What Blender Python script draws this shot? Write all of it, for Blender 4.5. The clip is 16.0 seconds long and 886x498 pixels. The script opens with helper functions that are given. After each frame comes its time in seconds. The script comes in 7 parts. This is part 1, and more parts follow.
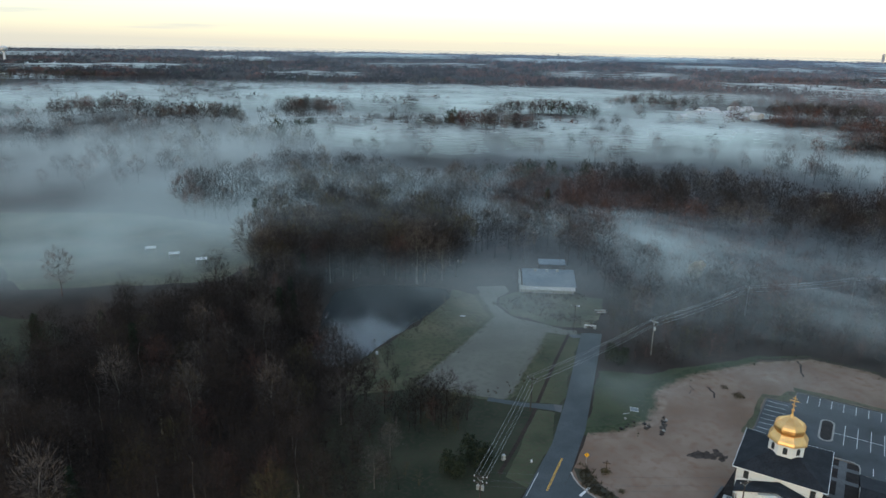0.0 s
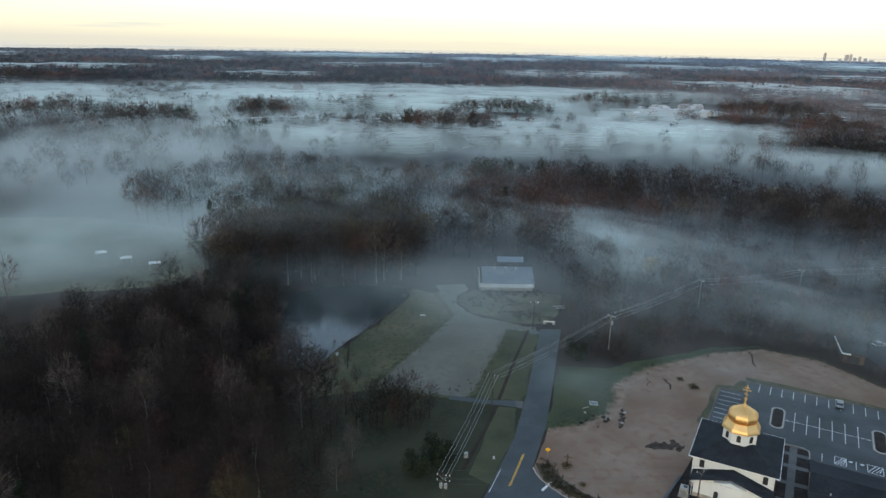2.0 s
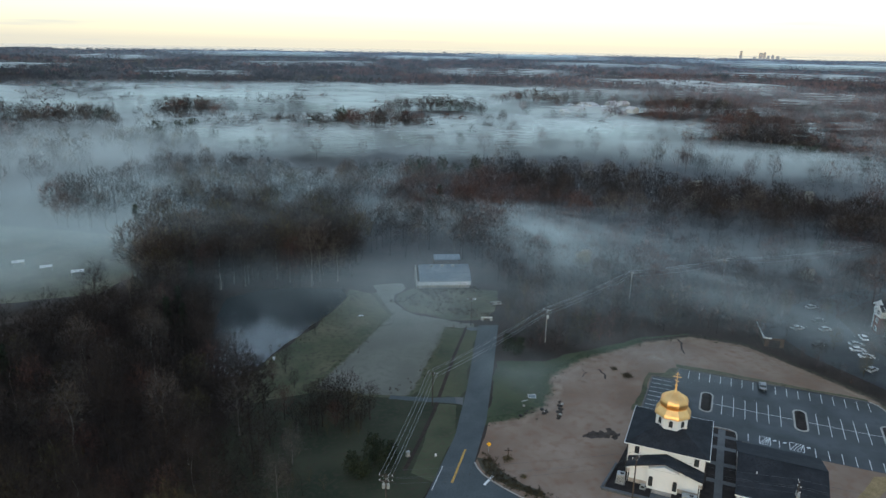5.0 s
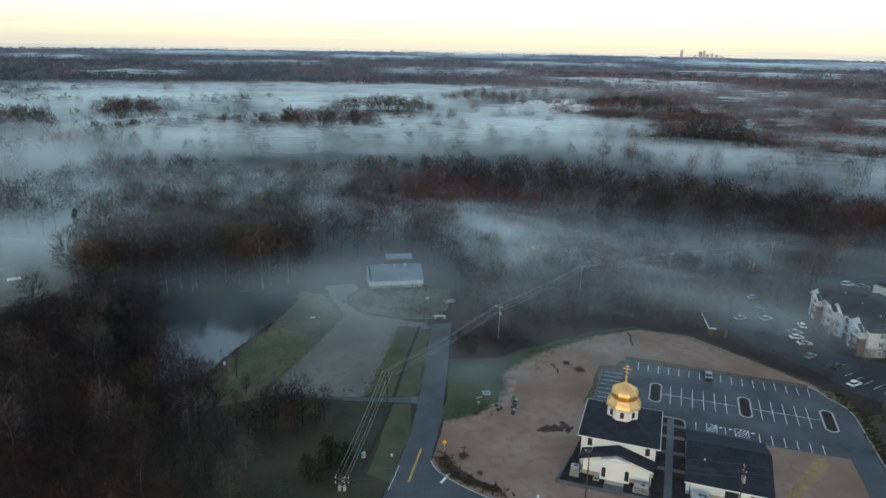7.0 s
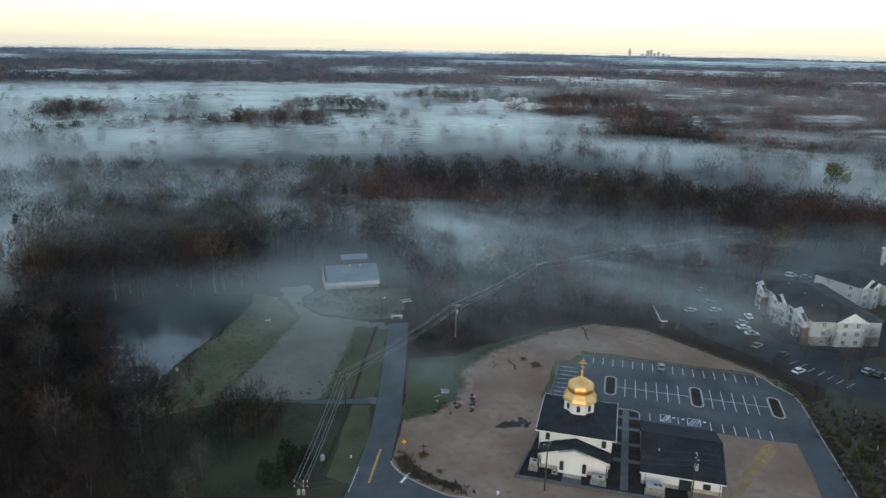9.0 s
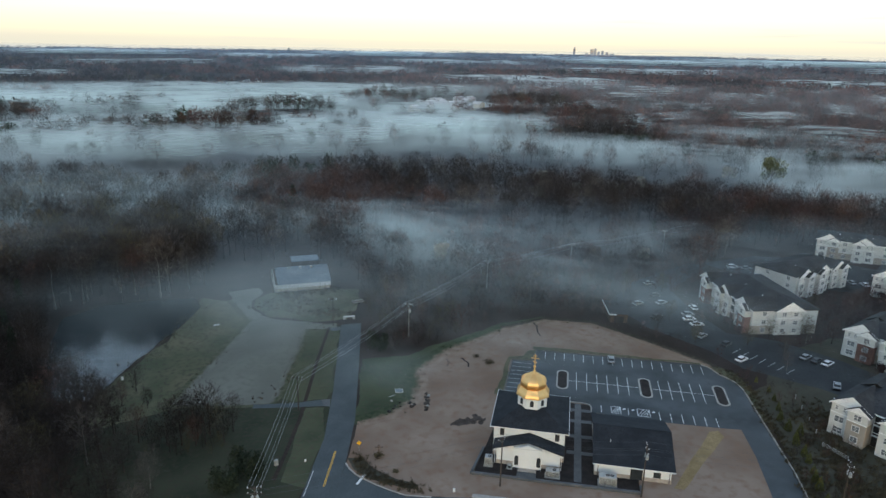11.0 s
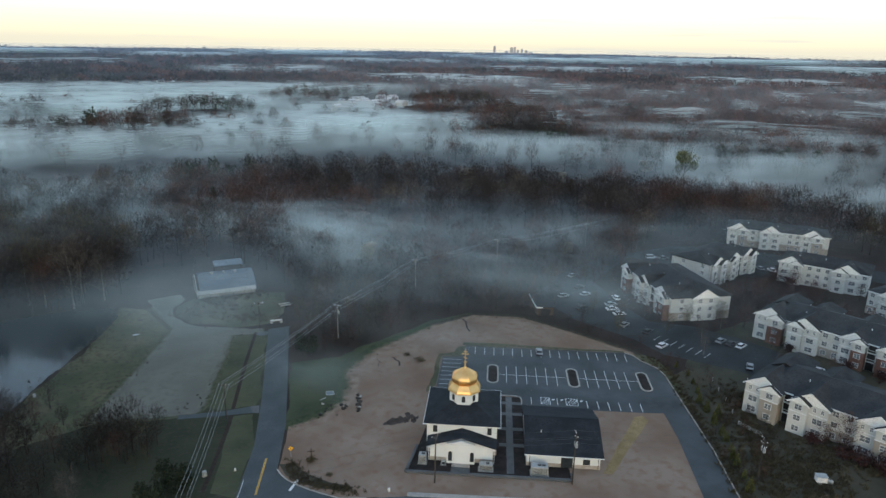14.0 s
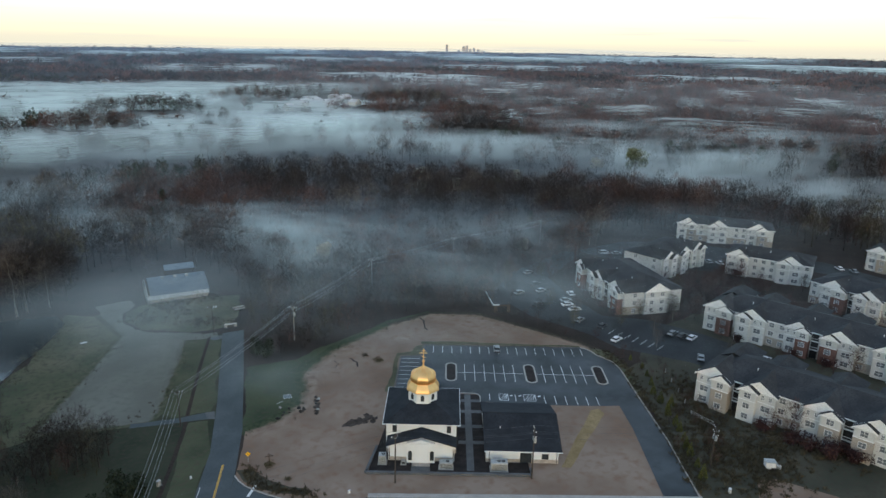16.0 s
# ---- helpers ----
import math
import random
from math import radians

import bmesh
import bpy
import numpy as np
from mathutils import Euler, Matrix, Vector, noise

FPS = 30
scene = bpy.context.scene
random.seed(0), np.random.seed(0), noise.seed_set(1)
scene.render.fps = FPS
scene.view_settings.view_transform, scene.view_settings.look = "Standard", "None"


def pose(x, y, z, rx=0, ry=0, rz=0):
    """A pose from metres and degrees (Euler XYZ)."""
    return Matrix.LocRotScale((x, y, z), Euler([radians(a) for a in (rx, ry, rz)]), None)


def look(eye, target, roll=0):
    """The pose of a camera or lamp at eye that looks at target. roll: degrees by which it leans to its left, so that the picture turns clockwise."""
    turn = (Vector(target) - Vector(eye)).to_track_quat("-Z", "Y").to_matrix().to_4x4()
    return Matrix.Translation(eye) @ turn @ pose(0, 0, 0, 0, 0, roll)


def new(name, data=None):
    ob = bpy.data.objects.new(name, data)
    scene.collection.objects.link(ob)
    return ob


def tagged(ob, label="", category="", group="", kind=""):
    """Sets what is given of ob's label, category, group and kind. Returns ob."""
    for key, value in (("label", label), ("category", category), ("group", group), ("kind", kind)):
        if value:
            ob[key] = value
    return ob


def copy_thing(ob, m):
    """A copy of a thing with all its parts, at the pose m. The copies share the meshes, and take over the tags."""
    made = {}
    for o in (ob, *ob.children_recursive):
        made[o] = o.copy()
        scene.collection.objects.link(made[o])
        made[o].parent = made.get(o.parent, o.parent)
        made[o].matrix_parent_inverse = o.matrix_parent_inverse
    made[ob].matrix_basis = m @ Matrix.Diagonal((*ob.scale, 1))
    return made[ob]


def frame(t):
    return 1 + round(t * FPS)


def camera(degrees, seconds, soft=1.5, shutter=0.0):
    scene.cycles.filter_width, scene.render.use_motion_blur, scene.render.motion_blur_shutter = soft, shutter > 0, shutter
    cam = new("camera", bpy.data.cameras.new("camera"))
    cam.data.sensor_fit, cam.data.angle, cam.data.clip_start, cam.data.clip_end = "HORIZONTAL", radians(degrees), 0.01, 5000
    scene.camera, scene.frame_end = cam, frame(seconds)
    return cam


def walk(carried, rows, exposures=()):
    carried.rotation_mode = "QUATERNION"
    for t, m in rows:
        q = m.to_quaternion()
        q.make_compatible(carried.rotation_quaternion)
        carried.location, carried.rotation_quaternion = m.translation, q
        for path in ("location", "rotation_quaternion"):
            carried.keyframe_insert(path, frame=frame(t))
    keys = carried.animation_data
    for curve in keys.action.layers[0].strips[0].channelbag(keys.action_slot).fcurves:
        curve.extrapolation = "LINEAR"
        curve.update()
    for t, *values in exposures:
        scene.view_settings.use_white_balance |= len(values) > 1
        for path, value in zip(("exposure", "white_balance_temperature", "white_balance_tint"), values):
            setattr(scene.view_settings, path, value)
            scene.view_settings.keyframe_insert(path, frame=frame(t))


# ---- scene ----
# ---- camera: hovers at one point and pans to the right ----
EYE = 87.5
cam = camera(65.15, 16.0)
YAW = [
    (0.0, 0.0), (0.5, -0.92), (1.0, -1.779), (1.5, -2.66), (2.0, -3.531), (2.5, -4.427), (3.0, -5.314), (3.5, -6.196),
    (4.0, -7.085), (6.5, -12.123), (7.0, -13.159), (7.5, -14.17), (8.0, -15.123), (8.5, -16.049), (9.0, -16.971),
    (11.5, -22.253), (12.0, -23.318), (12.5, -24.363), (13.0, -25.409), (13.5, -26.419), (14.0, -27.406),
    (14.5, -28.37), (15.0, -29.32), (15.5, -30.255), (16.0, -31.185),
]
walk(cam, [(t, pose(0, 0, EYE, 0, 0, yaw) @ pose(0, 0, 0, 90 - 16.456, 0, 0) @ pose(0, 0, 0, 0, 0, 1.238)) for t, yaw in YAW],
     [(0.0, 0.0, 5750, 4), (16.0, 0.0, 5750, 4)])

# ---- light: first light, the sun just up behind the camera ----
SUN_AZ, SUN_EL = 205.0, 6.0
world = bpy.data.worlds.new("dawn_sky")
scene.world = world
world.use_nodes = True
wn = world.node_tree.nodes
wn.clear()
sky = wn.new("ShaderNodeTexSky")
sky.sky_type = "NISHITA"
sky.sun_disc = False
sky.sun_elevation = radians(SUN_EL)
sky.sun_rotation = radians(SUN_AZ)
sky.altitude = 300
sky.air_density, sky.dust_density, sky.ozone_density = 1.0, 1.0, 1.0
bg = wn.new("ShaderNodeBackground")
bg.inputs["Strength"].default_value = 0.55
out = wn.new("ShaderNodeOutputWorld")
veil = wn.new("ShaderNodeMix")  # thin high haze whitens the whole sky
veil.data_type = "RGBA"
veil.inputs["Factor"].default_value = 0.56
veil.inputs["B"].default_value = (1.375, 1.38, 1.495, 1)
world.node_tree.links.new(sky.outputs[0], veil.inputs["A"])
# a few thin grey cloud streaks low in the sky
wl = world.node_tree.links
gen, squash, streak, fade = wn.new("ShaderNodeTexCoord"), wn.new("ShaderNodeMapping"), wn.new("ShaderNodeTexNoise"), wn.new("ShaderNodeMapRange")
squash.inputs["Scale"].default_value = (2.2, 2.2, 46)
squash.inputs["Location"].default_value = (0.7, 0.2, 0.0)
streak.inputs["Scale"].default_value, streak.inputs["Detail"].default_value = 1.6, 5
fade.interpolation_type = "SMOOTHSTEP"
fade.inputs[1].default_value, fade.inputs[2].default_value, fade.inputs[4].default_value = 0.55, 0.72, 0.55
wl.new(gen.outputs["Generated"], squash.inputs[0])
wl.new(squash.outputs[0], streak.inputs["Vector"])
wl.new(streak.outputs["Fac"], fade.inputs[0])
cloud = wn.new("ShaderNodeMix")
cloud.data_type = "RGBA"
cloud.inputs["B"].default_value = (1.30, 1.24, 1.18, 1)
wl.new(fade.outputs[0], cloud.inputs["Factor"])
wl.new(veil.outputs["Result"], cloud.inputs["A"])
wl.new(cloud.outputs["Result"], bg.inputs[0])
world.node_tree.links.new(bg.outputs[0], out.inputs[0])
sun = new("sun", bpy.data.lights.new("sun", "SUN"))
sun.data.energy, sun.data.angle, sun.data.color = 0.07, radians(25), (1.0, 0.96, 0.9)
sun.matrix_world = look((0, 0, 300), (-math.sin(radians(SUN_AZ)) * 100, -math.cos(radians(SUN_AZ)) * 100, 300 - 100 * math.tan(radians(9))))
scene.cycles.transparent_max_bounces = 64

# ---- materials ----
def mat(name, c1, c2, scale=1.0, rough=0.85, metal=0.0, bump=0.3, bump_dist=0.05, scale2=None, c3=None, island=0.0, rand=0.0,
        stretch=(1, 1, 1), spec=0.2, world=True):
    """Two noises, coarse and fine, mix three colours; a fine relief; optional change from piece to piece."""
    m = bpy.data.materials.new(name)
    m.use_nodes = True
    n, l = m.node_tree.nodes, m.node_tree.links
    b = n["Principled BSDF"]
    geo = n.new("ShaderNodeNewGeometry")
    co = n.new("ShaderNodeTexCoord")
    mp = n.new("ShaderNodeMapping")
    mp.inputs["Scale"].default_value = stretch
    l.new(geo.outputs["Position"] if world else co.outputs["Object"], mp.inputs[0])
    n1, n2 = n.new("ShaderNodeTexNoise"), n.new("ShaderNodeTexNoise")
    n1.inputs["Scale"].default_value, n1.inputs["Detail"].default_value = scale, 5
    n2.inputs["Scale"].default_value, n2.inputs["Detail"].default_value = scale2 or scale * 9, 4
    l.new(mp.outputs[0], n1.inputs["Vector"])
    l.new(mp.outputs[0], n2.inputs["Vector"])
    r1 = n.new("ShaderNodeValToRGB")
    r1.color_ramp.elements[0].position, r1.color_ramp.elements[1].position = 0.36, 0.64
    r1.color_ramp.elements[0].color, r1.color_ramp.elements[1].color = (*c1, 1), (*c2, 1)
    l.new(n1.outputs["Fac"], r1.inputs[0])
    mx = n.new("ShaderNodeMix")
    mx.data_type, mx.blend_type = "RGBA", "MIX"
    r2 = n.new("ShaderNodeMapRange")
    r2.inputs[1].default_value, r2.inputs[2].default_value = 0.48, 0.72
    l.new(n2.outputs["Fac"], r2.inputs[0])
    l.new(r2.outputs[0], mx.inputs["Factor"])
    l.new(r1.outputs[0], mx.inputs["A"])
    c3 = c3 or tuple(0.6 * (u + v) / 2 for u, v in zip(c1, c2))
    mx.inputs["B"].default_value = (*c3, 1)
    col = mx.outputs["Result"]
    for source, amount in ((geo.outputs["Random Per Island"], island), (None, rand)):
        if amount:
            if source is None:
                source = n.new("ShaderNodeObjectInfo").outputs["Random"]
            hs = n.new("ShaderNodeHueSaturation")
            mr = n.new("ShaderNodeMapRange")
            mr.inputs[3].default_value, mr.inputs[4].default_value = 1 - amount, 1 + amount
            l.new(source, mr.inputs[0])
            l.new(mr.outputs[0], hs.inputs["Value"])
            l.new(col, hs.inputs["Color"])
            col = hs.outputs[0]
    l.new(col, b.inputs["Base Color"])
    b.inputs["Roughness"].default_value, b.inputs["Metallic"].default_value = rough, metal
    b.inputs["Specular IOR Level"].default_value = spec
    if bump:
        bp = n.new("ShaderNodeBump")
        bp.inputs["Strength"].default_value, bp.inputs["Distance"].default_value = bump, bump_dist
        l.new(n2.outputs["Fac"], bp.inputs["Height"])
        l.new(bp.outputs[0], b.inputs["Normal"])
    return m


def fog_mat(name, density, size, soft=0.55, lo=0.36, hi=0.66, streak=0.0, long=1.0, thick=0.33, tint=(0.90, 0.96, 0.95)):
    """Lit droplets: a share of the light passes, the rest is scattered up and down; thins to nothing at the bank's rim."""
    m = bpy.data.materials.new(name)
    m.use_nodes = True
    n, l = m.node_tree.nodes, m.node_tree.links
    n.clear()
    geo, co = n.new("ShaderNodeNewGeometry"), n.new("ShaderNodeTexCoord")
    mp = n.new("ShaderNodeMapping")
    mp.vector_type = "TEXTURE"  # wisps drawn out along the drift of the air
    mp.inputs["Rotation"].default_value = (0, 0, math.radians(streak))
    mp.inputs["Scale"].default_value = (long, 1, thick)
    l.new(geo.outputs["Position"], mp.inputs[0])
    big = n.new("ShaderNodeTexNoise")
    big.inputs["Scale"].default_value, big.inputs["Detail"].default_value = 1.0 / size, 6
    big.inputs["Roughness"].default_value, big.inputs["Distortion"].default_value = 0.52, 0.6
    l.new(mp.outputs[0], big.inputs["Vector"])
    mr = n.new("ShaderNodeMapRange")
    mr.interpolation_type = "SMOOTHSTEP"
    mr.inputs[1].default_value, mr.inputs[2].default_value = lo, hi
    l.new(big.outputs["Fac"], mr.inputs[0])
    flat = n.new("ShaderNodeVectorMath")
    flat.operation = "MULTIPLY"
    flat.inputs[1].default_value = (1, 1, 0)
    l.new(co.outputs["Object"], flat.inputs[0])
    ln = n.new("ShaderNodeVectorMath")
    ln.operation = "LENGTH"
    l.new(flat.outputs[0], ln.inputs[0])
    fall = n.new("ShaderNodeMapRange")
    fall.interpolation_type = "SMOOTHSTEP"
    fall.inputs[1].default_value, fall.inputs[2].default_value = 1.0, 1.0 - soft
    l.new(ln.outputs["Value"], fall.inputs[0])
    m1, m2 = n.new("ShaderNodeMath"), n.new("ShaderNodeMath")
    m1.operation = m2.operation = "MULTIPLY"
    l.new(mr.outputs[0], m1.inputs[0])
    l.new(fall.outputs[0], m1.inputs[1])
    l.new(m1.outputs[0], m2.inputs[0])
    m2.inputs[1].default_value = density
    dif, tra, tp = n.new("ShaderNodeBsdfDiffuse"), n.new("ShaderNodeBsdfTranslucent"), n.new("ShaderNodeBsdfTransparent")
    for s in (dif, tra):
        s.inputs[0].default_value = (*tint, 1)
    add, mix = n.new("ShaderNodeMixShader"), n.new("ShaderNodeMixShader")
    add.inputs[0].default_value = 0.33
    l.new(dif.outputs[0], add.inputs[1])
    l.new(tra.outputs[0], add.inputs[2])
    l.new(m2.outputs[0], mix.inputs[0])
    l.new(tp.outputs[0], mix.inputs[1])
    l.new(add.outputs[0], mix.inputs[2])
    o = n.new("ShaderNodeOutputMaterial")
    l.new(mix.outputs[0], o.inputs[0])
    return m


LITTER = mat("leaf_litter", (0.024, 0.019, 0.016), (0.042, 0.031, 0.025), 0.09, 0.95, scale2=1.6, bump_dist=0.3)
GRASS = mat("damp_grass", (0.021, 0.028, 0.016), (0.043, 0.047, 0.028), 0.07, 0.9, scale2=0.9, c3=(0.044, 0.038, 0.026), bump_dist=0.15)
GRASS_FRESH = mat("fresh_grass", (0.028, 0.043, 0.022), (0.056, 0.068, 0.036), 0.08, 0.9, scale2=0.9, c3=(0.056, 0.050, 0.032), bump_dist=0.15)
GRASS_DRY = mat("thin_grass", (0.056, 0.066, 0.036), (0.112, 0.106, 0.066), 0.06, 0.92, scale2=0.7, c3=(0.05, 0.043, 0.032), bump_dist=0.15)
DIRT = mat("graded_clay", (0.158, 0.110, 0.080), (0.235, 0.184, 0.147), 0.055, 0.92, scale2=0.42, c3=(0.180, 0.118, 0.082), bump_dist=0.06, bump=0.3)
GRAVEL = mat("pale_gravel", (0.105, 0.107, 0.091), (0.150, 0.150, 0.128), 0.045, 0.92, scale2=0.5, c3=(0.118, 0.119, 0.100), bump_dist=0.02, bump=0.1)
ASPHALT = mat("old_asphalt", (0.050, 0.062, 0.069), (0.072, 0.085, 0.091), 0.15, 0.7, scale2=4, bump_dist=0.02)
ASPHALT_NEW = mat("fresh_wet_asphalt", (0.010, 0.014, 0.018), (0.044, 0.053, 0.060), 0.085, 0.42, scale2=0.4, c3=(0.026, 0.031, 0.036), bump=0.1, bump_dist=0.01, spec=0.2)
CONCRETE = mat("concrete", (0.30, 0.29, 0.27), (0.38, 0.365, 0.34), 0.4, 0.85, scale2=5, bump_dist=0.01)
MULCH = mat("dark_mulch", (0.018, 0.016, 0.016), (0.035, 0.029, 0.027), 0.5, 0.95, scale2=7, bump_dist=0.06)
PAVING = mat("grey_paving", (0.085, 0.09, 0.095), (0.115, 0.12, 0.125), 0.4, 0.7, scale2=5, bump_dist=0.01)
PAINT_W = mat("white_road_paint", (0.55, 0.57, 0.58), (0.72, 0.73, 0.73), 0.9, 0.7, scale2=6, bump=0)
PAINT_Y = mat("yellow_road_paint", (0.62, 0.36, 0.05), (0.74, 0.45, 0.08), 0.9, 0.7, scale2=6, bump=0)
DIRT_ORANGE = mat("damp_orange_clay", (0.135, 0.090, 0.058), (0.205, 0.140, 0.095), 0.08, 0.92, scale2=0.5, c3=(0.11, 0.08, 0.058), bump_dist=0.05, bump=0.2)
STRAW = mat("straw_strip", (0.21, 0.155, 0.078), (0.28, 0.21, 0.112), 0.4, 0.95, scale2=3, bump_dist=0.08)
ASH = mat("burnt_ground", (0.018, 0.016, 0.015), (0.06, 0.05, 0.045), 0.6, 0.95, scale2=3, c3=(0.11, 0.08, 0.06), bump_dist=0.1)
WHITE_WALL = mat("white_stucco", (0.60, 0.635, 0.65), (0.68, 0.715, 0.73), 0.3, 0.8, scale2=4, c3=(0.70, 0.71, 0.71), bump_dist=0.01)
STONE_BASE = mat("stone_plinth", (0.30, 0.27, 0.24), (0.42, 0.38, 0.34), 0.8, 0.85, scale2=4, bump_dist=0.03)
SHINGLE = mat("dark_shingles", (0.015, 0.018, 0.023), (0.026, 0.030, 0.037), 0.35, 0.85, scale2=3.0, bump_dist=0.03, spec=0.18)
SHINGLE_G = mat("grey_shingles", (0.032, 0.034, 0.038), (0.052, 0.055, 0.059), 0.25, 0.85, scale2=2.5, bump_dist=0.03, rand=0.08, spec=0.12)
GOLD = mat("gold_leaf", (0.74, 0.47, 0.19), (0.82, 0.55, 0.25), 0.5, 0.46, 1.0, scale2=3, c3=(0.84, 0.53, 0.18), bump=0.05, bump_dist=0.01)
GABLE_WHITE = mat("bright_white_boards", (0.80, 0.82, 0.83), (0.86, 0.88, 0.88), 0.6, 0.55, bump=0)
TRIM = mat("white_trim", (0.70, 0.73, 0.74), (0.78, 0.81, 0.82), 0.8, 0.6, bump=0)
SIDING = mat("offwhite_siding", (0.47, 0.485, 0.475), (0.57, 0.585, 0.575), 0.2, 0.75, scale2=3, c3=(0.46, 0.475, 0.465), bump_dist=0.01)
BEIGE = mat("beige_siding", (0.27, 0.25, 0.22), (0.34, 0.315, 0.28), 0.2, 0.8, scale2=3, c3=(0.27, 0.245, 0.215), bump_dist=0.01)
BRICK = mat("red_brick", (0.105, 0.060, 0.050), (0.155, 0.088, 0.072), 0.3, 0.85, scale2=5, c3=(0.20, 0.11, 0.09), bump_dist=0.02)
GLASS = mat("dark_window_glass", (0.03, 0.035, 0.04), (0.05, 0.055, 0.06), 0.5, 0.08, bump=0, spec=0.6)
PANE = mat("pale_window_glass", (0.11, 0.125, 0.14), (0.17, 0.185, 0.20), 0.5, 0.12, bump=0, spec=0.5)
METAL_BLUE = mat("weathered_sheet_roof", (0.11, 0.145, 0.18), (0.16, 0.20, 0.235), 0.12, 0.5, 0.2, scale2=1.5, bump_dist=0.01)
METAL_PALE = mat("pale_sheet_wall", (0.31, 0.32, 0.31), (0.40, 0.41, 0.40), 0.2, 0.6, scale2=1.5, bump_dist=0.01)
METAL_GREY = mat("grey_painted_metal", (0.33, 0.35, 0.35), (0.42, 0.44, 0.44), 0.8, 0.5, 0.3, scale2=5, bump=0.05)
DARK = mat("dark_metal", (0.02, 0.02, 0.022), (0.04, 0.04, 0.042), 0.8, 0.5, 0.4, bump=0)
POLE_PALE = mat("silvered_pole", (0.20, 0.19, 0.18), (0.29, 0.28, 0.265), 0.9, 0.9, scale2=6, stretch=(1, 1, 0.2), bump_dist=0.02)
POLE = mat("weathered_pole", (0.045, 0.038, 0.033), (0.080, 0.067, 0.058), 0.9, 0.9, scale2=6, stretch=(1, 1, 0.2), bump_dist=0.02)
WIRE_DARK = mat("tarred_wire", (0.07, 0.075, 0.08), (0.11, 0.115, 0.12), 0.5, 0.6, bump=0)
WIRE = mat("aluminium_wire", (0.38, 0.39, 0.40), (0.46, 0.47, 0.48), 0.5, 0.5, 0.4, bump=0)
PORCELAIN = mat("pale_porcelain", (0.6, 0.61, 0.62), (0.7, 0.7, 0.7), 1.0, 0.3, bump=0)
SIGN_Y = mat("yellow_sign", (0.80, 0.42, 0.02), (0.88, 0.50, 0.04), 1.0, 0.5, bump=0)
WOOD = mat("dark_wood", (0.06, 0.042, 0.032), (0.10, 0.072, 0.055), 0.7, 0.85, scale2=6, bump_dist=0.02)
RUBBER = mat("tyre_rubber", (0.012, 0.012, 0.013), (0.02, 0.02, 0.021), 1.0, 0.8, bump=0)
BARK = mat("bark", (0.036, 0.029, 0.025), (0.062, 0.051, 0.044), 0.3, 0.95, scale2=3, rand=0.25, bump_dist=0.05)
BARK_PALE = mat("pale_bark", (0.13, 0.118, 0.104), (0.20, 0.185, 0.165), 0.3, 0.9, scale2=2, rand=0.15, bump_dist=0.05)
TWIG = mat("brown_twigs", (0.021, 0.0165, 0.0145), (0.036, 0.0275, 0.0235), 0.05, 0.95, scale2=0.4, rand=0.28, island=0.25, bump=0)
TWIG_RED = mat("red_budding_twigs", (0.062, 0.034, 0.027), (0.088, 0.047, 0.037), 0.05, 0.95, scale2=0.4, rand=0.2, island=0.25, bump=0)
TWIG_RUST = mat("rust_red_twigs", (0.092, 0.046, 0.037), (0.135, 0.068, 0.054), 0.03, 0.95, scale2=0.2, rand=0.2, island=0.3, bump=0)
TWIG_MAROON = mat("maroon_twigs", (0.052, 0.026, 0.025), (0.080, 0.040, 0.037), 0.05, 0.95, scale2=0.4, rand=0.2, island=0.3, bump=0)
TWIG_OLIVE = mat("olive_budding_twigs", (0.060, 0.050, 0.026), (0.082, 0.068, 0.035), 0.05, 0.95, scale2=0.4, rand=0.2, island=0.25, bump=0)
TWIG_GREY = mat("grey_twigs", (0.080, 0.066, 0.057), (0.11, 0.092, 0.080), 0.05, 0.95, scale2=0.4, rand=0.2, island=0.25, bump=0)
NEEDLE = mat("pine_needles", (0.018, 0.026, 0.016), (0.032, 0.042, 0.024), 0.1, 0.9, scale2=0.8, rand=0.2, island=0.3, bump=0)
BUSH_G = mat("yellow_green_foliage", (0.070, 0.076, 0.022), (0.11, 0.112, 0.032), 0.3, 0.9, scale2=1.5, rand=0.2, island=0.3, bump=0)
BLOSSOM = mat("white_blossom", (0.27, 0.26, 0.22), (0.40, 0.39, 0.34), 0.2, 0.9, scale2=1.5, rand=0.1, island=0.25, bump=0)
HOUSE_ROOF = mat("frosted_roof", (0.42, 0.43, 0.44), (0.58, 0.59, 0.60), 0.1, 0.8, scale2=0.8, rand=0.15, bump=0)
# distance haze is put into this pale grey base colour
TOWER = mat("hazed_city_concrete", (0.42, 0.40, 0.41), (0.50, 0.48, 0.48), 0.02, 0.8, scale2=0.1, bump=0, rand=0.1)
WATER = mat("pond_water", (0.012, 0.018, 0.020), (0.018, 0.025, 0.027), 0.05, 0.04, scale2=0.5, bump=0.025, bump_dist=0.03, spec=0.5)


# ---- building blocks ----
def box(bm, x0, x1, y0, y1, z0, z1):
    v = [bm.verts.new(p) for p in ((x0, y0, z0), (x1, y0, z0), (x1, y1, z0), (x0, y1, z0), (x0, y0, z1), (x1, y0, z1), (x1, y1, z1), (x0, y1, z1))]
    for f in ((3, 2, 1, 0), (4, 5, 6, 7), (0, 1, 5, 4), (1, 2, 6, 5), (2, 3, 7, 6), (3, 0, 4, 7)):
        bm.faces.new([v[i] for i in f])
    return bm


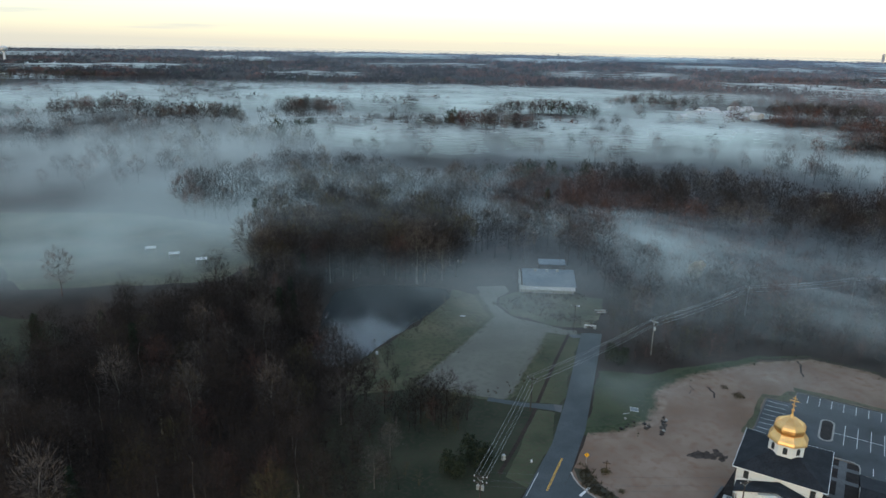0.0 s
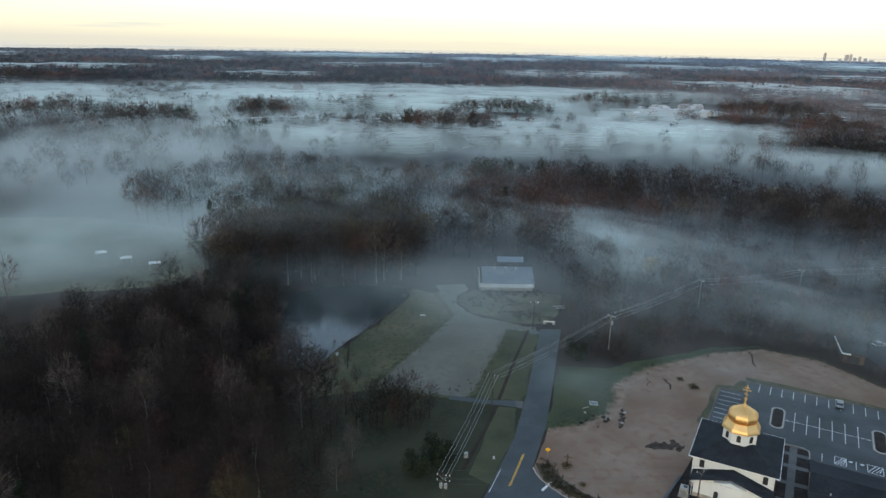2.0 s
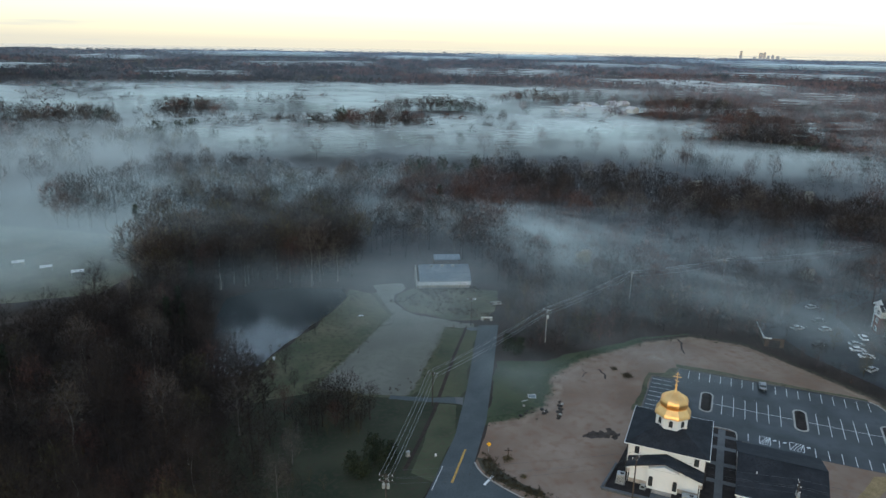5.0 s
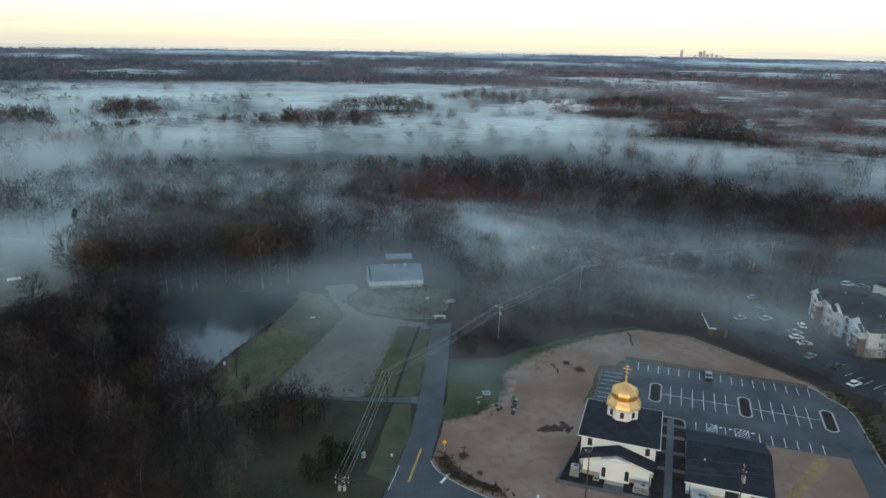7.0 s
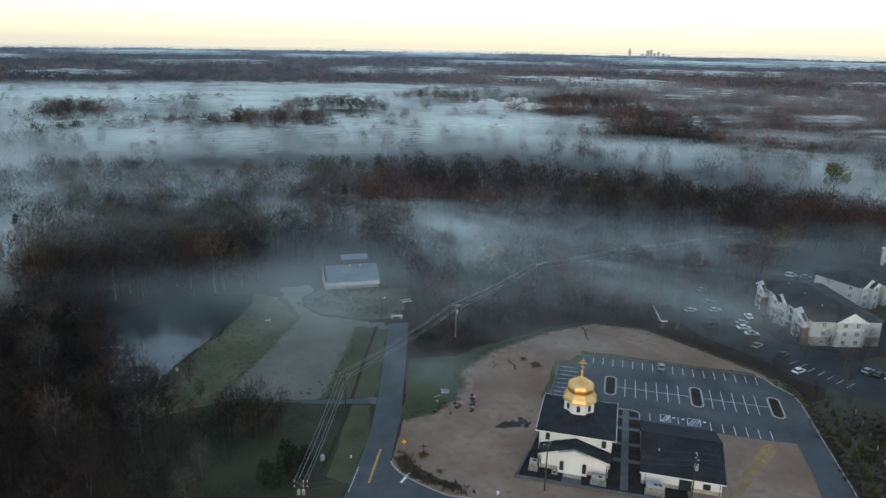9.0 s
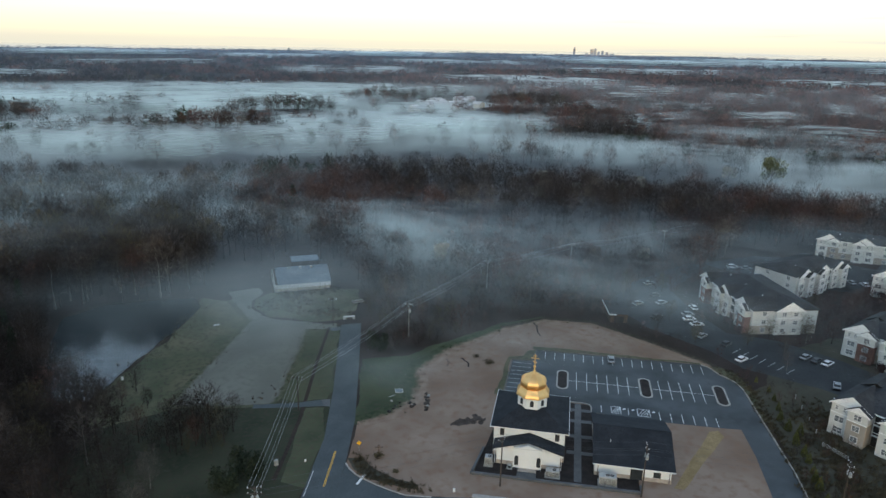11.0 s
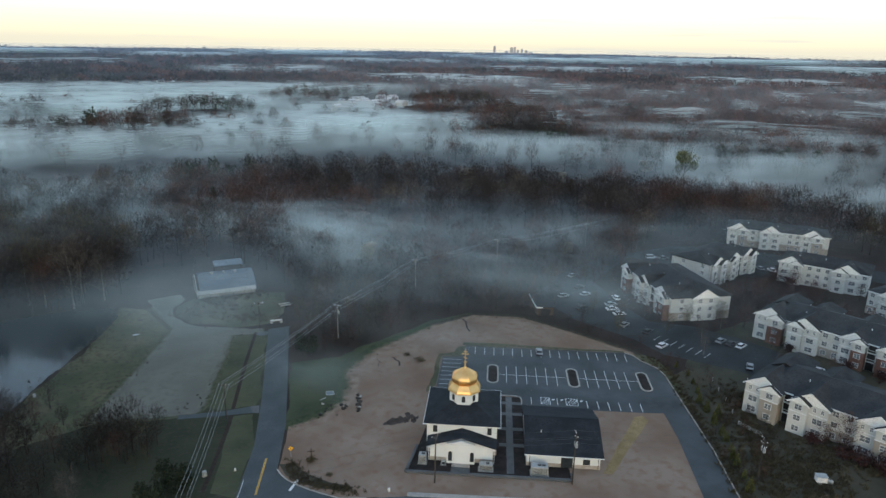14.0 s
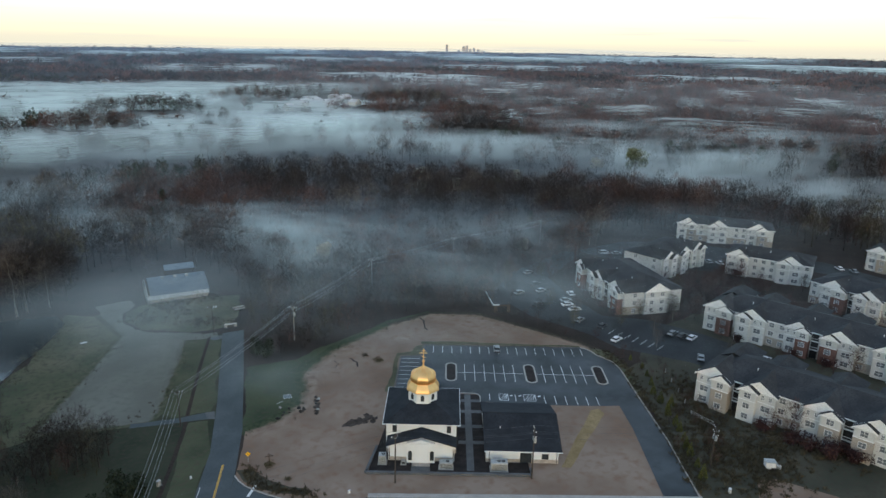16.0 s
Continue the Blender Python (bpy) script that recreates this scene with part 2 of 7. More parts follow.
def bevel_box(bm, x0, x1, y0, y1, z0, z1, b=0.03):
    k = bmesh.new()
    box(k, x0, x1, y0, y1, z0, z1)
    bmesh.ops.bevel(k, geom=k.edges[:], offset=b, segments=1, affect="EDGES")
    me = bpy.data.meshes.new("tmp")
    k.to_mesh(me)
    k.free()
    bm.from_mesh(me)
    bpy.data.meshes.remove(me)
    return bm


def tube(bm, a, b, r0, r1, n=8, caps=True):
    a, b = Vector(a), Vector(b)
    q = (b - a).to_track_quat("Z", "Y")
    rings = []
    for p, r in ((a, r0), (b, r1)):
        rings.append([bm.verts.new(p + q @ Vector((r * math.cos(2 * math.pi * i / n), r * math.sin(2 * math.pi * i / n), 0))) for i in range(n)])
    for i in range(n):
        bm.faces.new((rings[0][i], rings[0][(i + 1) % n], rings[1][(i + 1) % n], rings[1][i]))
    if caps:
        bm.faces.new(rings[0][::-1])
        bm.faces.new(rings[1])
    return bm


def prism(bm, pts, y0, y1):
    """A closed outline in x and z, pushed from y0 to y1."""
    a = [bm.verts.new((x, y0, z)) for x, z in pts]
    b = [bm.verts.new((x, y1, z)) for x, z in pts]
    k = len(pts)
    bm.faces.new(a)
    bm.faces.new(b[::-1])
    for i in range(k):
        bm.faces.new((a[i], b[i], b[(i + 1) % k], a[(i + 1) % k]))
    return bm


def slab(bm, pts, thick):
    """A plate: the corners of its top face in order, and its thickness downwards."""
    a = [bm.verts.new(p) for p in pts]
    b = [bm.verts.new((p[0], p[1], p[2] - thick)) for p in pts]
    k = len(pts)
    bm.faces.new(a)
    bm.faces.new(b[::-1])
    for i in range(k):
        bm.faces.new((a[i], b[i], b[(i + 1) % k], a[(i + 1) % k]))
    return bm


def lathe(bm, prof, n, turn=0.0):
    rings = [[bm.verts.new((r * math.cos(2 * math.pi * (i + turn) / n), r * math.sin(2 * math.pi * (i + turn) / n), z)) for i in range(n)] for r, z in prof]
    for a, b in zip(rings, rings[1:]):
        for i in range(n):
            bm.faces.new((a[i], a[(i + 1) % n], b[(i + 1) % n], b[i]))
    bm.faces.new(rings[0][::-1])
    bm.faces.new(rings[-1])
    return bm


def mesh_of(name, bm, material, smooth=False):
    bmesh.ops.recalc_face_normals(bm, faces=bm.faces[:])
    me = bpy.data.meshes.new(name)
    bm.to_mesh(me)
    bm.free()
    if smooth:
        me.polygons.foreach_set("use_smooth", [True] * len(me.polygons))
    me.materials.append(material)
    return me


def part(name, bm, material, parent, label="", m=None, smooth=False):
    me = bm if isinstance(bm, bpy.types.Mesh) else mesh_of(name, bm, material, smooth)
    ob = new(name, me)
    ob.parent = parent
    if m is not None:
        ob.matrix_basis = m
    return tagged(ob, label)


def thing(name, label, category, m=None, group="", kind=""):
    ob = new(name)
    ob.empty_display_size = 0.5
    if m is not None:
        ob.matrix_basis = m
    return tagged(ob, label, category, group, kind)


def solid(name, bm, material, label, category, m=None, group="", kind="", smooth=False):
    ob = new(name, mesh_of(name, bm, material, smooth))
    if m is not None:
        ob.matrix_basis = m
    return tagged(ob, label, category, group, kind)


def polar(az, r):
    return r * math.sin(radians(az)), r * math.cos(radians(az))


def ramp(v, a, b):
    k = min(1.0, max(0.0, (v - a) / (b - a)))
    return k * k * (3 - 2 * k)


def inside(x, y, poly):
    hit, j = False, len(poly) - 1
    for i in range(len(poly)):
        xi, yi, xj, yj = *poly[i], *poly[j]
        if (yi > y) != (yj > y) and x < (xj - xi) * (y - yi) / (yj - yi) + xi:
            hit = not hit
        j = i
    return hit


# wooded rises that stand out of the mist: bearing, distance, half angle, half depth
RISES = [(8.0, 830, 4.5, 45), (3.0, 655, 5.5, 35), (-11.0, 765, 2.6, 40), (-26, 800, 4.0, 45), (15.5, 1010, 3.0, 40), (28, 880, 5.0, 80), (-20, 720, 4.0, 40), (33, 760, 4, 90), (-29, 1400, 9, 120)]


def on_rise(az, r):
    return max(0.0, max(1 - ((az - a) / da) ** 2 - ((r - q) / dr) ** 2 for a, q, da, dr in RISES))


def lie(az, r):
    """The slow rise of the whole country towards the horizon, without hills and hollows."""
    return (24 + 0.36 * az) * ramp(r, 500, 4900)


def land(x, y, rises=True):
    """Height of the ground: level near by, rolling further out, rising slowly to the right-hand horizon."""
    r = math.hypot(x, y)
    if r < 330:
        return 0.0
    az = math.degrees(math.atan2(x, y))
    h = ramp(r, 330, 1100) * (9 * noise.noise((x / 330, y / 330, 3.1)) + 4 * noise.noise((x / 130, y / 130, 7.7)))
    return h + lie(az, r) + (12 * math.sqrt(on_rise(az, r)) if rises and 480 < r < 1600 else 0.0)


SITE = Matrix.Translation((71.0, 124.8, 0)) @ pose(0, 0, 0, 0, 0, -31.5)


def site(u, v, z=0.0):
    return SITE @ Vector((u, v, z))


def ragged(pts, step, amount, seed):
    """An outline walked in short steps, its edge made uneven at two scales."""
    res = []
    for (x0, y0), (x1, y1) in zip(pts, pts[1:] + pts[:1]):
        k = max(1, int(math.hypot(x1 - x0, y1 - y0) / step))
        for i in range(k):
            x, y = x0 + (x1 - x0) * i / k, y0 + (y1 - y0) * i / k
            a = noise.noise_vector((x / 9, y / 9, seed)) * amount + noise.noise_vector((x / 2.2, y / 2.2, seed + 5)) * amount * 0.45
            res.append((x + a.x, y + a.y))
    return res


def patch(name, pts, z, material, label, category, step=1.5, amount=0.0, seed=1.0, kind="structure"):
    bm = bmesh.new()
    bm.faces.new([bm.verts.new((x, y, z)) for x, y in (ragged(pts, step, amount, seed) if amount else pts)])
    bmesh.ops.triangulate(bm, faces=bm.faces[:])
    for f in bm.faces:
        if f.normal.z < 0:
            f.normal_flip()
    me = bpy.data.meshes.new(name)
    bm.to_mesh(me)
    bm.free()
    me.materials.append(material)
    return tagged(new(name, me), label, category, kind=kind)


def strip(left, right):
    return left + right[::-1]


# ---- ground, roads and water ----
def build_ground():
    radii = [0.0, 60.0] + [100 * (4955 / 100) ** (i / 118) for i in range(119)]
    k = 300
    verts, faces = [(0, 0, 0)], []
    for r in radii[1:]:
        for i in range(k):
            a = 2 * math.pi * i / k
            x, y = r * math.sin(a), r * math.cos(a)
            verts.append((x, y, land(x, y)))
    for i in range(k):
        faces.append((0, 1 + (i + 1) % k, 1 + i))
    for j in range(len(radii) - 2):
        for i in range(k):
            a, b = 1 + j * k + i, 1 + j * k + (i + 1) % k
            faces.append((a, b, b + k, a + k))
    me = bpy.data.meshes.new("ground")
    me.from_pydata(verts, [], faces)
    me.polygons.foreach_set("use_smooth", [True] * len(me.polygons))
    me.materials.append(LITTER)
    return tagged(new("ground", me), "dark brown woodland floor rolling away to the horizon", "ground", kind="structure")


build_ground()
ROUGH = mat("rough_winter_ground", (0.040, 0.043, 0.030), (0.068, 0.064, 0.046), 0.1, 0.95, scale2=1.2, c3=(0.05, 0.04, 0.03), bump_dist=0.2)

ROAD_L = [(6.0, 96.0), (17.3, 120.5), (26.1, 140.5), (32.7, 161.7), (41.5, 193.5), (44.8, 205.0)]
ROAD_R = [(21.0, 112.0), (28.6, 129.5), (34.9, 146.5), (40.9, 167.5), (48.6, 195.0), (51.2, 204.5)]
MAIN_N = [tuple(site(u, v)[:2]) for u, v in ((160, -21.7), (58, -22.9), (50, -23.1), (30, -23.5), (10, -24.0), (-10, -24.5))] + [(41.5, 112.3), (37.2, 114.3), (34.3, 117.5), (30.8, 122.2), (29.4, 124.8), (28.75, 127.0), (28.6, 129.3)]
DIRT_EDGE = [(30.2, 132.6), (35.4, 145.4), (44.0, 147.0), (50.7, 152.1), (55.0, 160.0), (57.0, 167.2), (70.9, 177.8), (93.0, 186.5), (110.0, 189.0), (123.5, 181.1),
             (130.0, 167.0), (138.5, 146.0), (139.5, 130.0)] + [tuple(site(u, v)[:2]) for u, v in ((56, 18), (58, -23.1))] + MAIN_N[2:]
GRAVEL_EDGE = [(-6.5, 167.5), (0.0, 181.0), (7.2, 195.4), (14.0, 209.0), (17.8, 217.0), (13.4, 239.2), (14.0, 247.0), (24.0, 249.0), (25.0, 243.5), (20.0, 236.0),
               (19.0, 228.0), (25.5, 216.5), (38.0, 209.0), (44.0, 207.5), (43.5, 203.0), (33.5, 204.5), (29.5, 192.0), (24.0, 178.0), (19.0, 164.2), (16.5, 160.5), (6.0, 163.0)]
POND_EDGE = [(-37.0, 183.0), (-32.0, 177.0), (-26.0, 176.0), (-20.0, 188.5), (-13.5, 200.5), (-7.9, 211.2), (-1.0, 224.0), (3.0, 236.0), (1.5, 243.5), (-12.5, 246.5), (-28.1, 245.5), (-39.0, 238.0),
             (-39.6, 215.0), (-39.0, 192.0)]

patch("grass_verge", [(-30, 108), (6, 98), (17.6, 121.0), (26.4, 141.0), (33.0, 162.0), (41.8, 193.5), (44.6, 204.0), (34.0, 205.5), (29.0, 192.0), (18.5, 163.0), (-7.0, 167.0), (-22.0, 163.0), (-29.0, 150.0), (-34.0, 133.0)],
      0.02, GRASS, "dark damp green grass beside the side road", "grass", 1.2, 1.3, 2.0)
patch("grass_bank", [(-24.0, 160.0), (-4.0, 166.0), (1.0, 182.0), (8.0, 196.0), (18.5, 216.0), (12.0, 238.0), (4.0, 244.0), (-0.5, 224.0), (-7.3, 210.8), (-12.8, 200.0), (-19.4, 188.0), (-26.4, 171.6)],
      0.03, GRASS_DRY, "patchy thin grass on the bank between pond and gravel", "grass", 1.2, 1.2, 3.0)
patch("grass_yard", [(19.5, 228.5), (24.0, 219.0), (38.0, 210.0), (47.0, 209.0), (53.0, 216.0), (58.0, 236.0), (50.0, 240.5), (28.0, 242.0), (21.0, 236.0)],
      0.02, GRASS_DRY, "patchy brown grass in front of the long shed", "grass", 1.2, 1.5, 4.0)
patch("grass_slope", [(34.0, 144.0), (45.0, 144.5), (53.0, 150.0), (58.0, 166.0), (71.0, 176.0), (94.0, 185.0), (110.0, 188.0), (110.0, 191.5), (94.0, 190.0), (71.0, 181.5), (58.0, 177.0), (48.5, 178.5), (44.5, 178.0), (40.8, 167.0)],
      0.012, GRASS_FRESH, "green grass slope between road and bare clay", "grass", 1.0, 1.4, 5.0)
GRASS_OLIVE = mat("olive_grass", (0.040, 0.050, 0.028), (0.074, 0.080, 0.046), 0.09, 0.92, scale2=0.9, c3=(0.066, 0.058, 0.038), bump_dist=0.15)
patch("grass_strip", [(19.5, 163.0), (24.5, 178.0), (29.5, 191.5), (34.0, 203.6), (44.2, 203.0), (41.2, 193.5), (32.2, 162.0), (30.6, 158.8), (22.0, 159.8)], 0.026, GRASS_OLIVE, "pale olive grass between gravel and side road", "grass", 1.0, 0.9, 23.0)
patch("roadside_grass", [(28.8, 154.6), (26.0, 141.0), (18.3, 123.5), (14.2, 127.5), (18.2, 138.0), (23.4, 151.5), (24.6, 155.8)], 0.027, GRASS_OLIVE, "worn olive grass between ditch and side road", "grass", 1.0, 0.7, 24.0)
patch("dirt_lot", DIRT_EDGE, 0.03, DIRT, "bare orange-brown graded clay round the church", "dirt", 1.0, 0.5, 6.0)
patch("gravel_yard", GRAVEL_EDGE, 0.045, GRAVEL, "pale grey gravel yard leading to the shed", "gravel", 1.0, 1.3, 7.0)
patch("pond", POND_EDGE, 0.05, WATER, "still dark pond reflecting trees and mist", "water", 1.5, 0.8, 8.0)
patch("far_field", [(-215, 300), (-150, 232), (-118, 240), (-84, 246), (-72, 285), (-95, 325), (-160, 350), (-230, 345)], 0.03, GRASS_DRY, "pale open field under mist", "field", 4, 2.0, 9.0)
patch("left_clearing", [(-160, 172), (-118, 170), (-113, 190), (-124, 205), (-160, 212)], 0.03, GRASS, "small green clearing in the wood", "field", 3, 1.5, 10.0)
patch("apartment_lawn", [tuple(site(u, v)[:2]) for u, v in ((57.6, -24), (57.4, 12), (56, 36), (62, 42), (68, 62), (90, 80), (150, 90), (200, 40), (150, -30))], 0.015, ROUGH,
      "dark rough grass and mulch round the apartments", "grass", 3, 1.2, 11.0)

road = patch("road", strip(ROAD_L, ROAD_R), 0.06, ASPHALT, "worn grey-blue asphalt side road, two lanes", "road")
patch("main_road", MAIN_N + [(20.9, 112.2), (6.0, 96.2), (-40.0, 101.0), (-60.0, 100.0), (-60, 86), (0, 86)] + [tuple(site(u, v)[:2]) for u, v in ((-20, -33), (20, -31.5), (60, -30), (160, -29))],
      0.052, ASPHALT, "grey asphalt main road along the foot of the site", "road")


def band(name, pts, width, z0, z1, material, label, category, kind="structure"):
    """A low kerb or painted line that follows a line of points."""
    bm = bmesh.new()
    n = len(pts)
    rows = []
    for i, p in enumerate(pts):
        a, b = pts[max(0, i - 1)], pts[min(n - 1, i + 1)]
        d = Vector((b[0] - a[0], b[1] - a[1], 0)).normalized()
        s = Vector((-d.y, d.x, 0)) * width / 2
        c = Vector((p[0], p[1], 0))
        rows.append([bm.verts.new(c + s + Vector((0, 0, z))) for z in (z0, z1)] + [bm.verts.new(c - s + Vector((0, 0, z))) for z in (z1, z0)])
    for a, b in zip(rows, rows[1:]):
        for i in range(4):
            bm.faces.new((a[i], b[i], b[(i + 1) % 4], a[(i + 1) % 4]))
    bm.faces.new(rows[0])
    bm.faces.new(rows[-1][::-1])
    return solid(name, bm, material, label, category, kind=kind)


def part_band(name, pts, width, z0, z1, material, parent):
    ob = band(name, pts, width, z0, z1, material, "", "")
    ob.parent = parent
    for key in ("kind",):
        del ob[key]
    return ob


for dx in (-0.14, 0.14):
    part_band("yellow_line", [(22.4 + dx, 122.6), (27.4 + dx, 134.4)], 0.13, 0.061, 0.066, PAINT_Y, road)
part_band("white_edge_line", [(17.9, 120.7), (21.4, 128.7)], 0.12, 0.061, 0.066, PAINT_W, road)
part_band("stop_line", [(28.9, 121.0), (31.4, 123.9)], 0.55, 0.061, 0.066, PAINT_W, road)
band("kerb", [(28.5, 129.2), (28.75, 127.0), (29.4, 124.8), (30.8, 122.2), (32.6, 119.6), (34.3, 117.5), (37.2, 114.3), (42.0, 112.0)], 0.28, 0.0, 0.16, CONCRETE, "pale concrete kerb round the road corner", "kerb")
band("pavement", [(x + 0.3, y + 0.6) for x, y in MAIN_N[5:0:-1]], 1.3, 0.0, 0.12, CONCRETE, "narrow concrete pavement along the main road", "pavement")

# the church car park
LOT = [(-8.2, 19.9), (-7.8, 41.3), (-2.3, 41.7), (-1.2, 49.3), (45.9, 50.0), (47.7, 48.7), (49.6, 45.0), (51.6, 42.8), (53.4, 40.6), (54.5, 36.5), (55.6, 19.6), (57.0, -0.6), (57.2, -22.7), (50.0, -22.7), (50.3, 4.0), (49.6, 15.2), (44.8, 14.8),
       (32.4, 14.6), (14.3, 15.6), (14.0, 19.4), (8.9, 19.8)]
lot = patch("car_park", [tuple(site(u, v)[:2]) for u, v in LOT], 0.07, ASPHALT_NEW, "fresh dark damp asphalt car park with white stall lines", "car park")
line_me = mesh_of("stall_line", box(bmesh.new(), -0.07, 0.07, -2.4, 2.4, 0.0, 0.006), PAINT_W)


def stall(u, v, rz=0.0, sy=1.0):
    o = part("stall_line", line_me, None, lot)
    o.matrix_basis = SITE @ pose(u, v, 0.071, 0, 0, rz) @ Matrix.Diagonal((1, sy, 1, 1))


for i in range(17):
    stall(1.4 + i * 2.76, 46.6)
for i in range(6):
    stall(10.5 + i * 2.74, 32.0, 0, 2.15)
for i in range(5):
    stall(32.4 + i * 2.76, 32.0, 0, 2.15)
part_band("stall_line", [tuple(site(u, 31.8)[:2]) for u in (8.3, 26.8)], 0.14, 0.071, 0.077, PAINT_W, lot)
part_band("stall_line", [tuple(site(u, 31.8)[:2]) for u in (30.6, 46.3)], 0.14, 0.071, 0.077, PAINT_W, lot)
for i in range(6):
    stall(30.9 + i * 2.72, 17.2, 0, 0.9)
for u in (16.7, 23.4):
    stall(u, 18.0, 0, 0.7)
for i in range(8):
    stall(-5.0 - i * 0.03, 39.9 - i * 2.56, 91, 1.08)
for u0, u1 in ((19.2, 21.5), (25.6, 28.6)):
    for pts in ([(u0, 16.5), (u0, 19.9), (u1, 19.9), (u1, 16.5), (u0, 16.5)],):
        for a, b in zip(pts, pts[1:]):
            part_band("hatch_line", [tuple(site(*a)[:2]), tuple(site(*b)[:2])], 0.14, 0.071, 0.077, PAINT_W, lot)
    for i in range(4):
        a = u0 + (u1 - u0) * i / 4
        part_band("hatch_line", [tuple(site(a, 16.6 + 0.2 * i)[:2]), tuple(site(min(u1, a + 1.6), 19.8)[:2])], 0.14, 0.071, 0.077, PAINT_W, lot)
for u in (22.4, 24.6, 29.6):
    part_band("parking_symbol", [tuple(site(u - 0.35, 18.9)[:2]), tuple(site(u + 0.35, 19.3)[:2])], 0.5, 0.071, 0.077, PAINT_W, lot)


def island(u, v, half_w, half_l):
    t = thing("planting_island", "rounded concrete-kerbed planting island with dark mulch", "traffic island", SITE @ pose(u, v, 0), "islands in the car park")
    outline = [(half_w * math.cos(a), (half_l - half_w) * (1 if math.sin(a) >= 0 else -1) + half_w * math.sin(a)) for a in [math.pi * 2 * (i + 0.5) / 28 for i in range(28)]]
    bm = bmesh.new()
    n = len(outline)
    inner = [((1 - 0.42 / half_w) * x, y * (1 - 0.42 / half_l)) for x, y in outline]
    loops = [[bm.verts.new((x, y, z)) for x, y in o] for o, z in ((outline, 0.0), (outline, 0.2), (inner, 0.2), (inner, 0.06))]
    for a, b in zip(loops, loops[1:]):
        for i in range(n):
            bm.faces.new((a[i], a[(i + 1) % n], b[(i + 1) % n], b[i]))
    part("kerb", bm, CONCRETE, t)
    bm = bmesh.new()
    rim = [bm.verts.new((x * 1.02, y * 1.005, 0.13)) for x, y in inner]
    top = [bm.verts.new((x * 0.6, y * 0.8, 0.24)) for x, y in inner]
    for i in range(n):
        bm.faces.new((rim[i], rim[(i + 1) % n], top[(i + 1) % n], top[i]))
    bm.faces.new(top)
    part("mulch_bed", bm, MULCH, t)


for u in (6.7, 28.7, 48.0):
    island(u, 32.0, 1.65, 5.6)
band("kerb_east", [tuple(site(u, v)[:2]) for u, v in ((45.9, 50.1), (47.8, 48.9), (49.8, 45.2), (51.8, 43.0), (53.6, 40.8), (54.7, 36.5), (55.8, 19.6), (57.2, -0.6), (57.4, -22.7))], 0.22, 0.0, 0.2, CONCRETE, "pale concrete kerb along the drive", "kerb")
band("kerb_north", [tuple(site(u, v)[:2]) for u, v in ((-1.2, 49.6), (20, 49.9), (45.9, 50.1))], 0.16, 0.0, 0.15, PAVING, "concrete kerb along the top of the car park", "kerb")
band("kerb_west", [tuple(site(u, v)[:2]) for u, v in ((-8.4, 19.9), (-8.0, 41.5), (-2.4, 41.9), (-1.3, 49.6))], 0.16, 0.0, 0.15, PAVING, "concrete kerb beside the church car park", "kerb")
band("kerb_south", [tuple(site(u, v)[:2]) for u, v in ((8.9, 19.9), (12.8, 19.8), (13.9, 19.2), (14.2, 18.0), (14.2, 15.6))], 0.25, 0.0, 0.2, CONCRETE, "concrete kerb at the walkway", "kerb")
for pts, nm in (([(-2.2, 50.0), (20, 50.3), (46, 50.4), (46, 51.6), (20, 52.2), (4, 52.6), (-2.2, 52.0)], 12.0), ([(-10.4, 20), (-8.6, 20), (-8.2, 41.7), (-2.6, 42.1), (-1.6, 49.8), (-4.0, 49.0), (-5.2, 44.5), (-9.2, 43), (-9.8, 36)], 13.0), ([(48.2, 49.0), (50.2, 45.4), (52.2, 43.2), (54.0, 41.0), (55.0, 36.6), (56.0, 20), (57.8, 20), (56.8, 38), (54.8, 46), (51, 50)], 14.0)):
    patch("grass_edging", [tuple(site(u, v)[:2]) for u, v in pts], 0.03 + nm * 0.002, GRASS_DRY, "strip of rough thin grass along the car park", "grass", 0.6, 0.7, nm)
patch("straw_strip", [tuple(site(u, v)[:2]) for u, v in ((30.5, -12.5), (32.6, -12.5), (44.8, 11.0), (44.0, 13.5), (41.8, 12.5))], 0.045, STRAW, "yellowish straw strip across the clay", "straw", 1.0, 0.3, 15.0)


def blots(name, line, spread, count, lo, hi, z, material, label, category, seed):
    """Small uneven flat patches strewn along a line, one a hair above the other."""
    bm, br = bmesh.new(), random.Random(seed)
    for i in range(count):
        k = br.random() * (len(line) - 1)
        a, b = line[int(k)], line[int(k) + 1]
        k -= int(k)
        x, y = a[0] + (b[0] - a[0]) * k + br.gauss(0, spread), a[1] + (b[1] - a[1]) * k + br.gauss(0, spread)
        r, turn, thin, n = br.uniform(lo, hi), br.uniform(0, 6.28), br.uniform(0.35, 0.9), 11
        ring = []
        for j in range(n):
            t = 2 * math.pi * j / n
            q = r * br.uniform(0.55, 1.15)
            u, v = math.cos(t) * q, math.sin(t) * q * thin
            ring.append(bm.verts.new((x + u * math.cos(turn) - v * math.sin(turn), y + u * math.sin(turn) + v * math.cos(turn), z + 0.00015 * i)))
        f = bm.faces.new(ring)
    return tagged(new(name, mesh_of(name, bm, material)), label, category, kind="stuff")


blots("burnt_patch", [(57.0, 136.6), (59.5, 136.8), (63.5, 137.2)], 0.75, 26, 0.5, 1.7, 0.04, ASH, "black burnt patch and ash strewn on the clay", "burnt ground", 51)


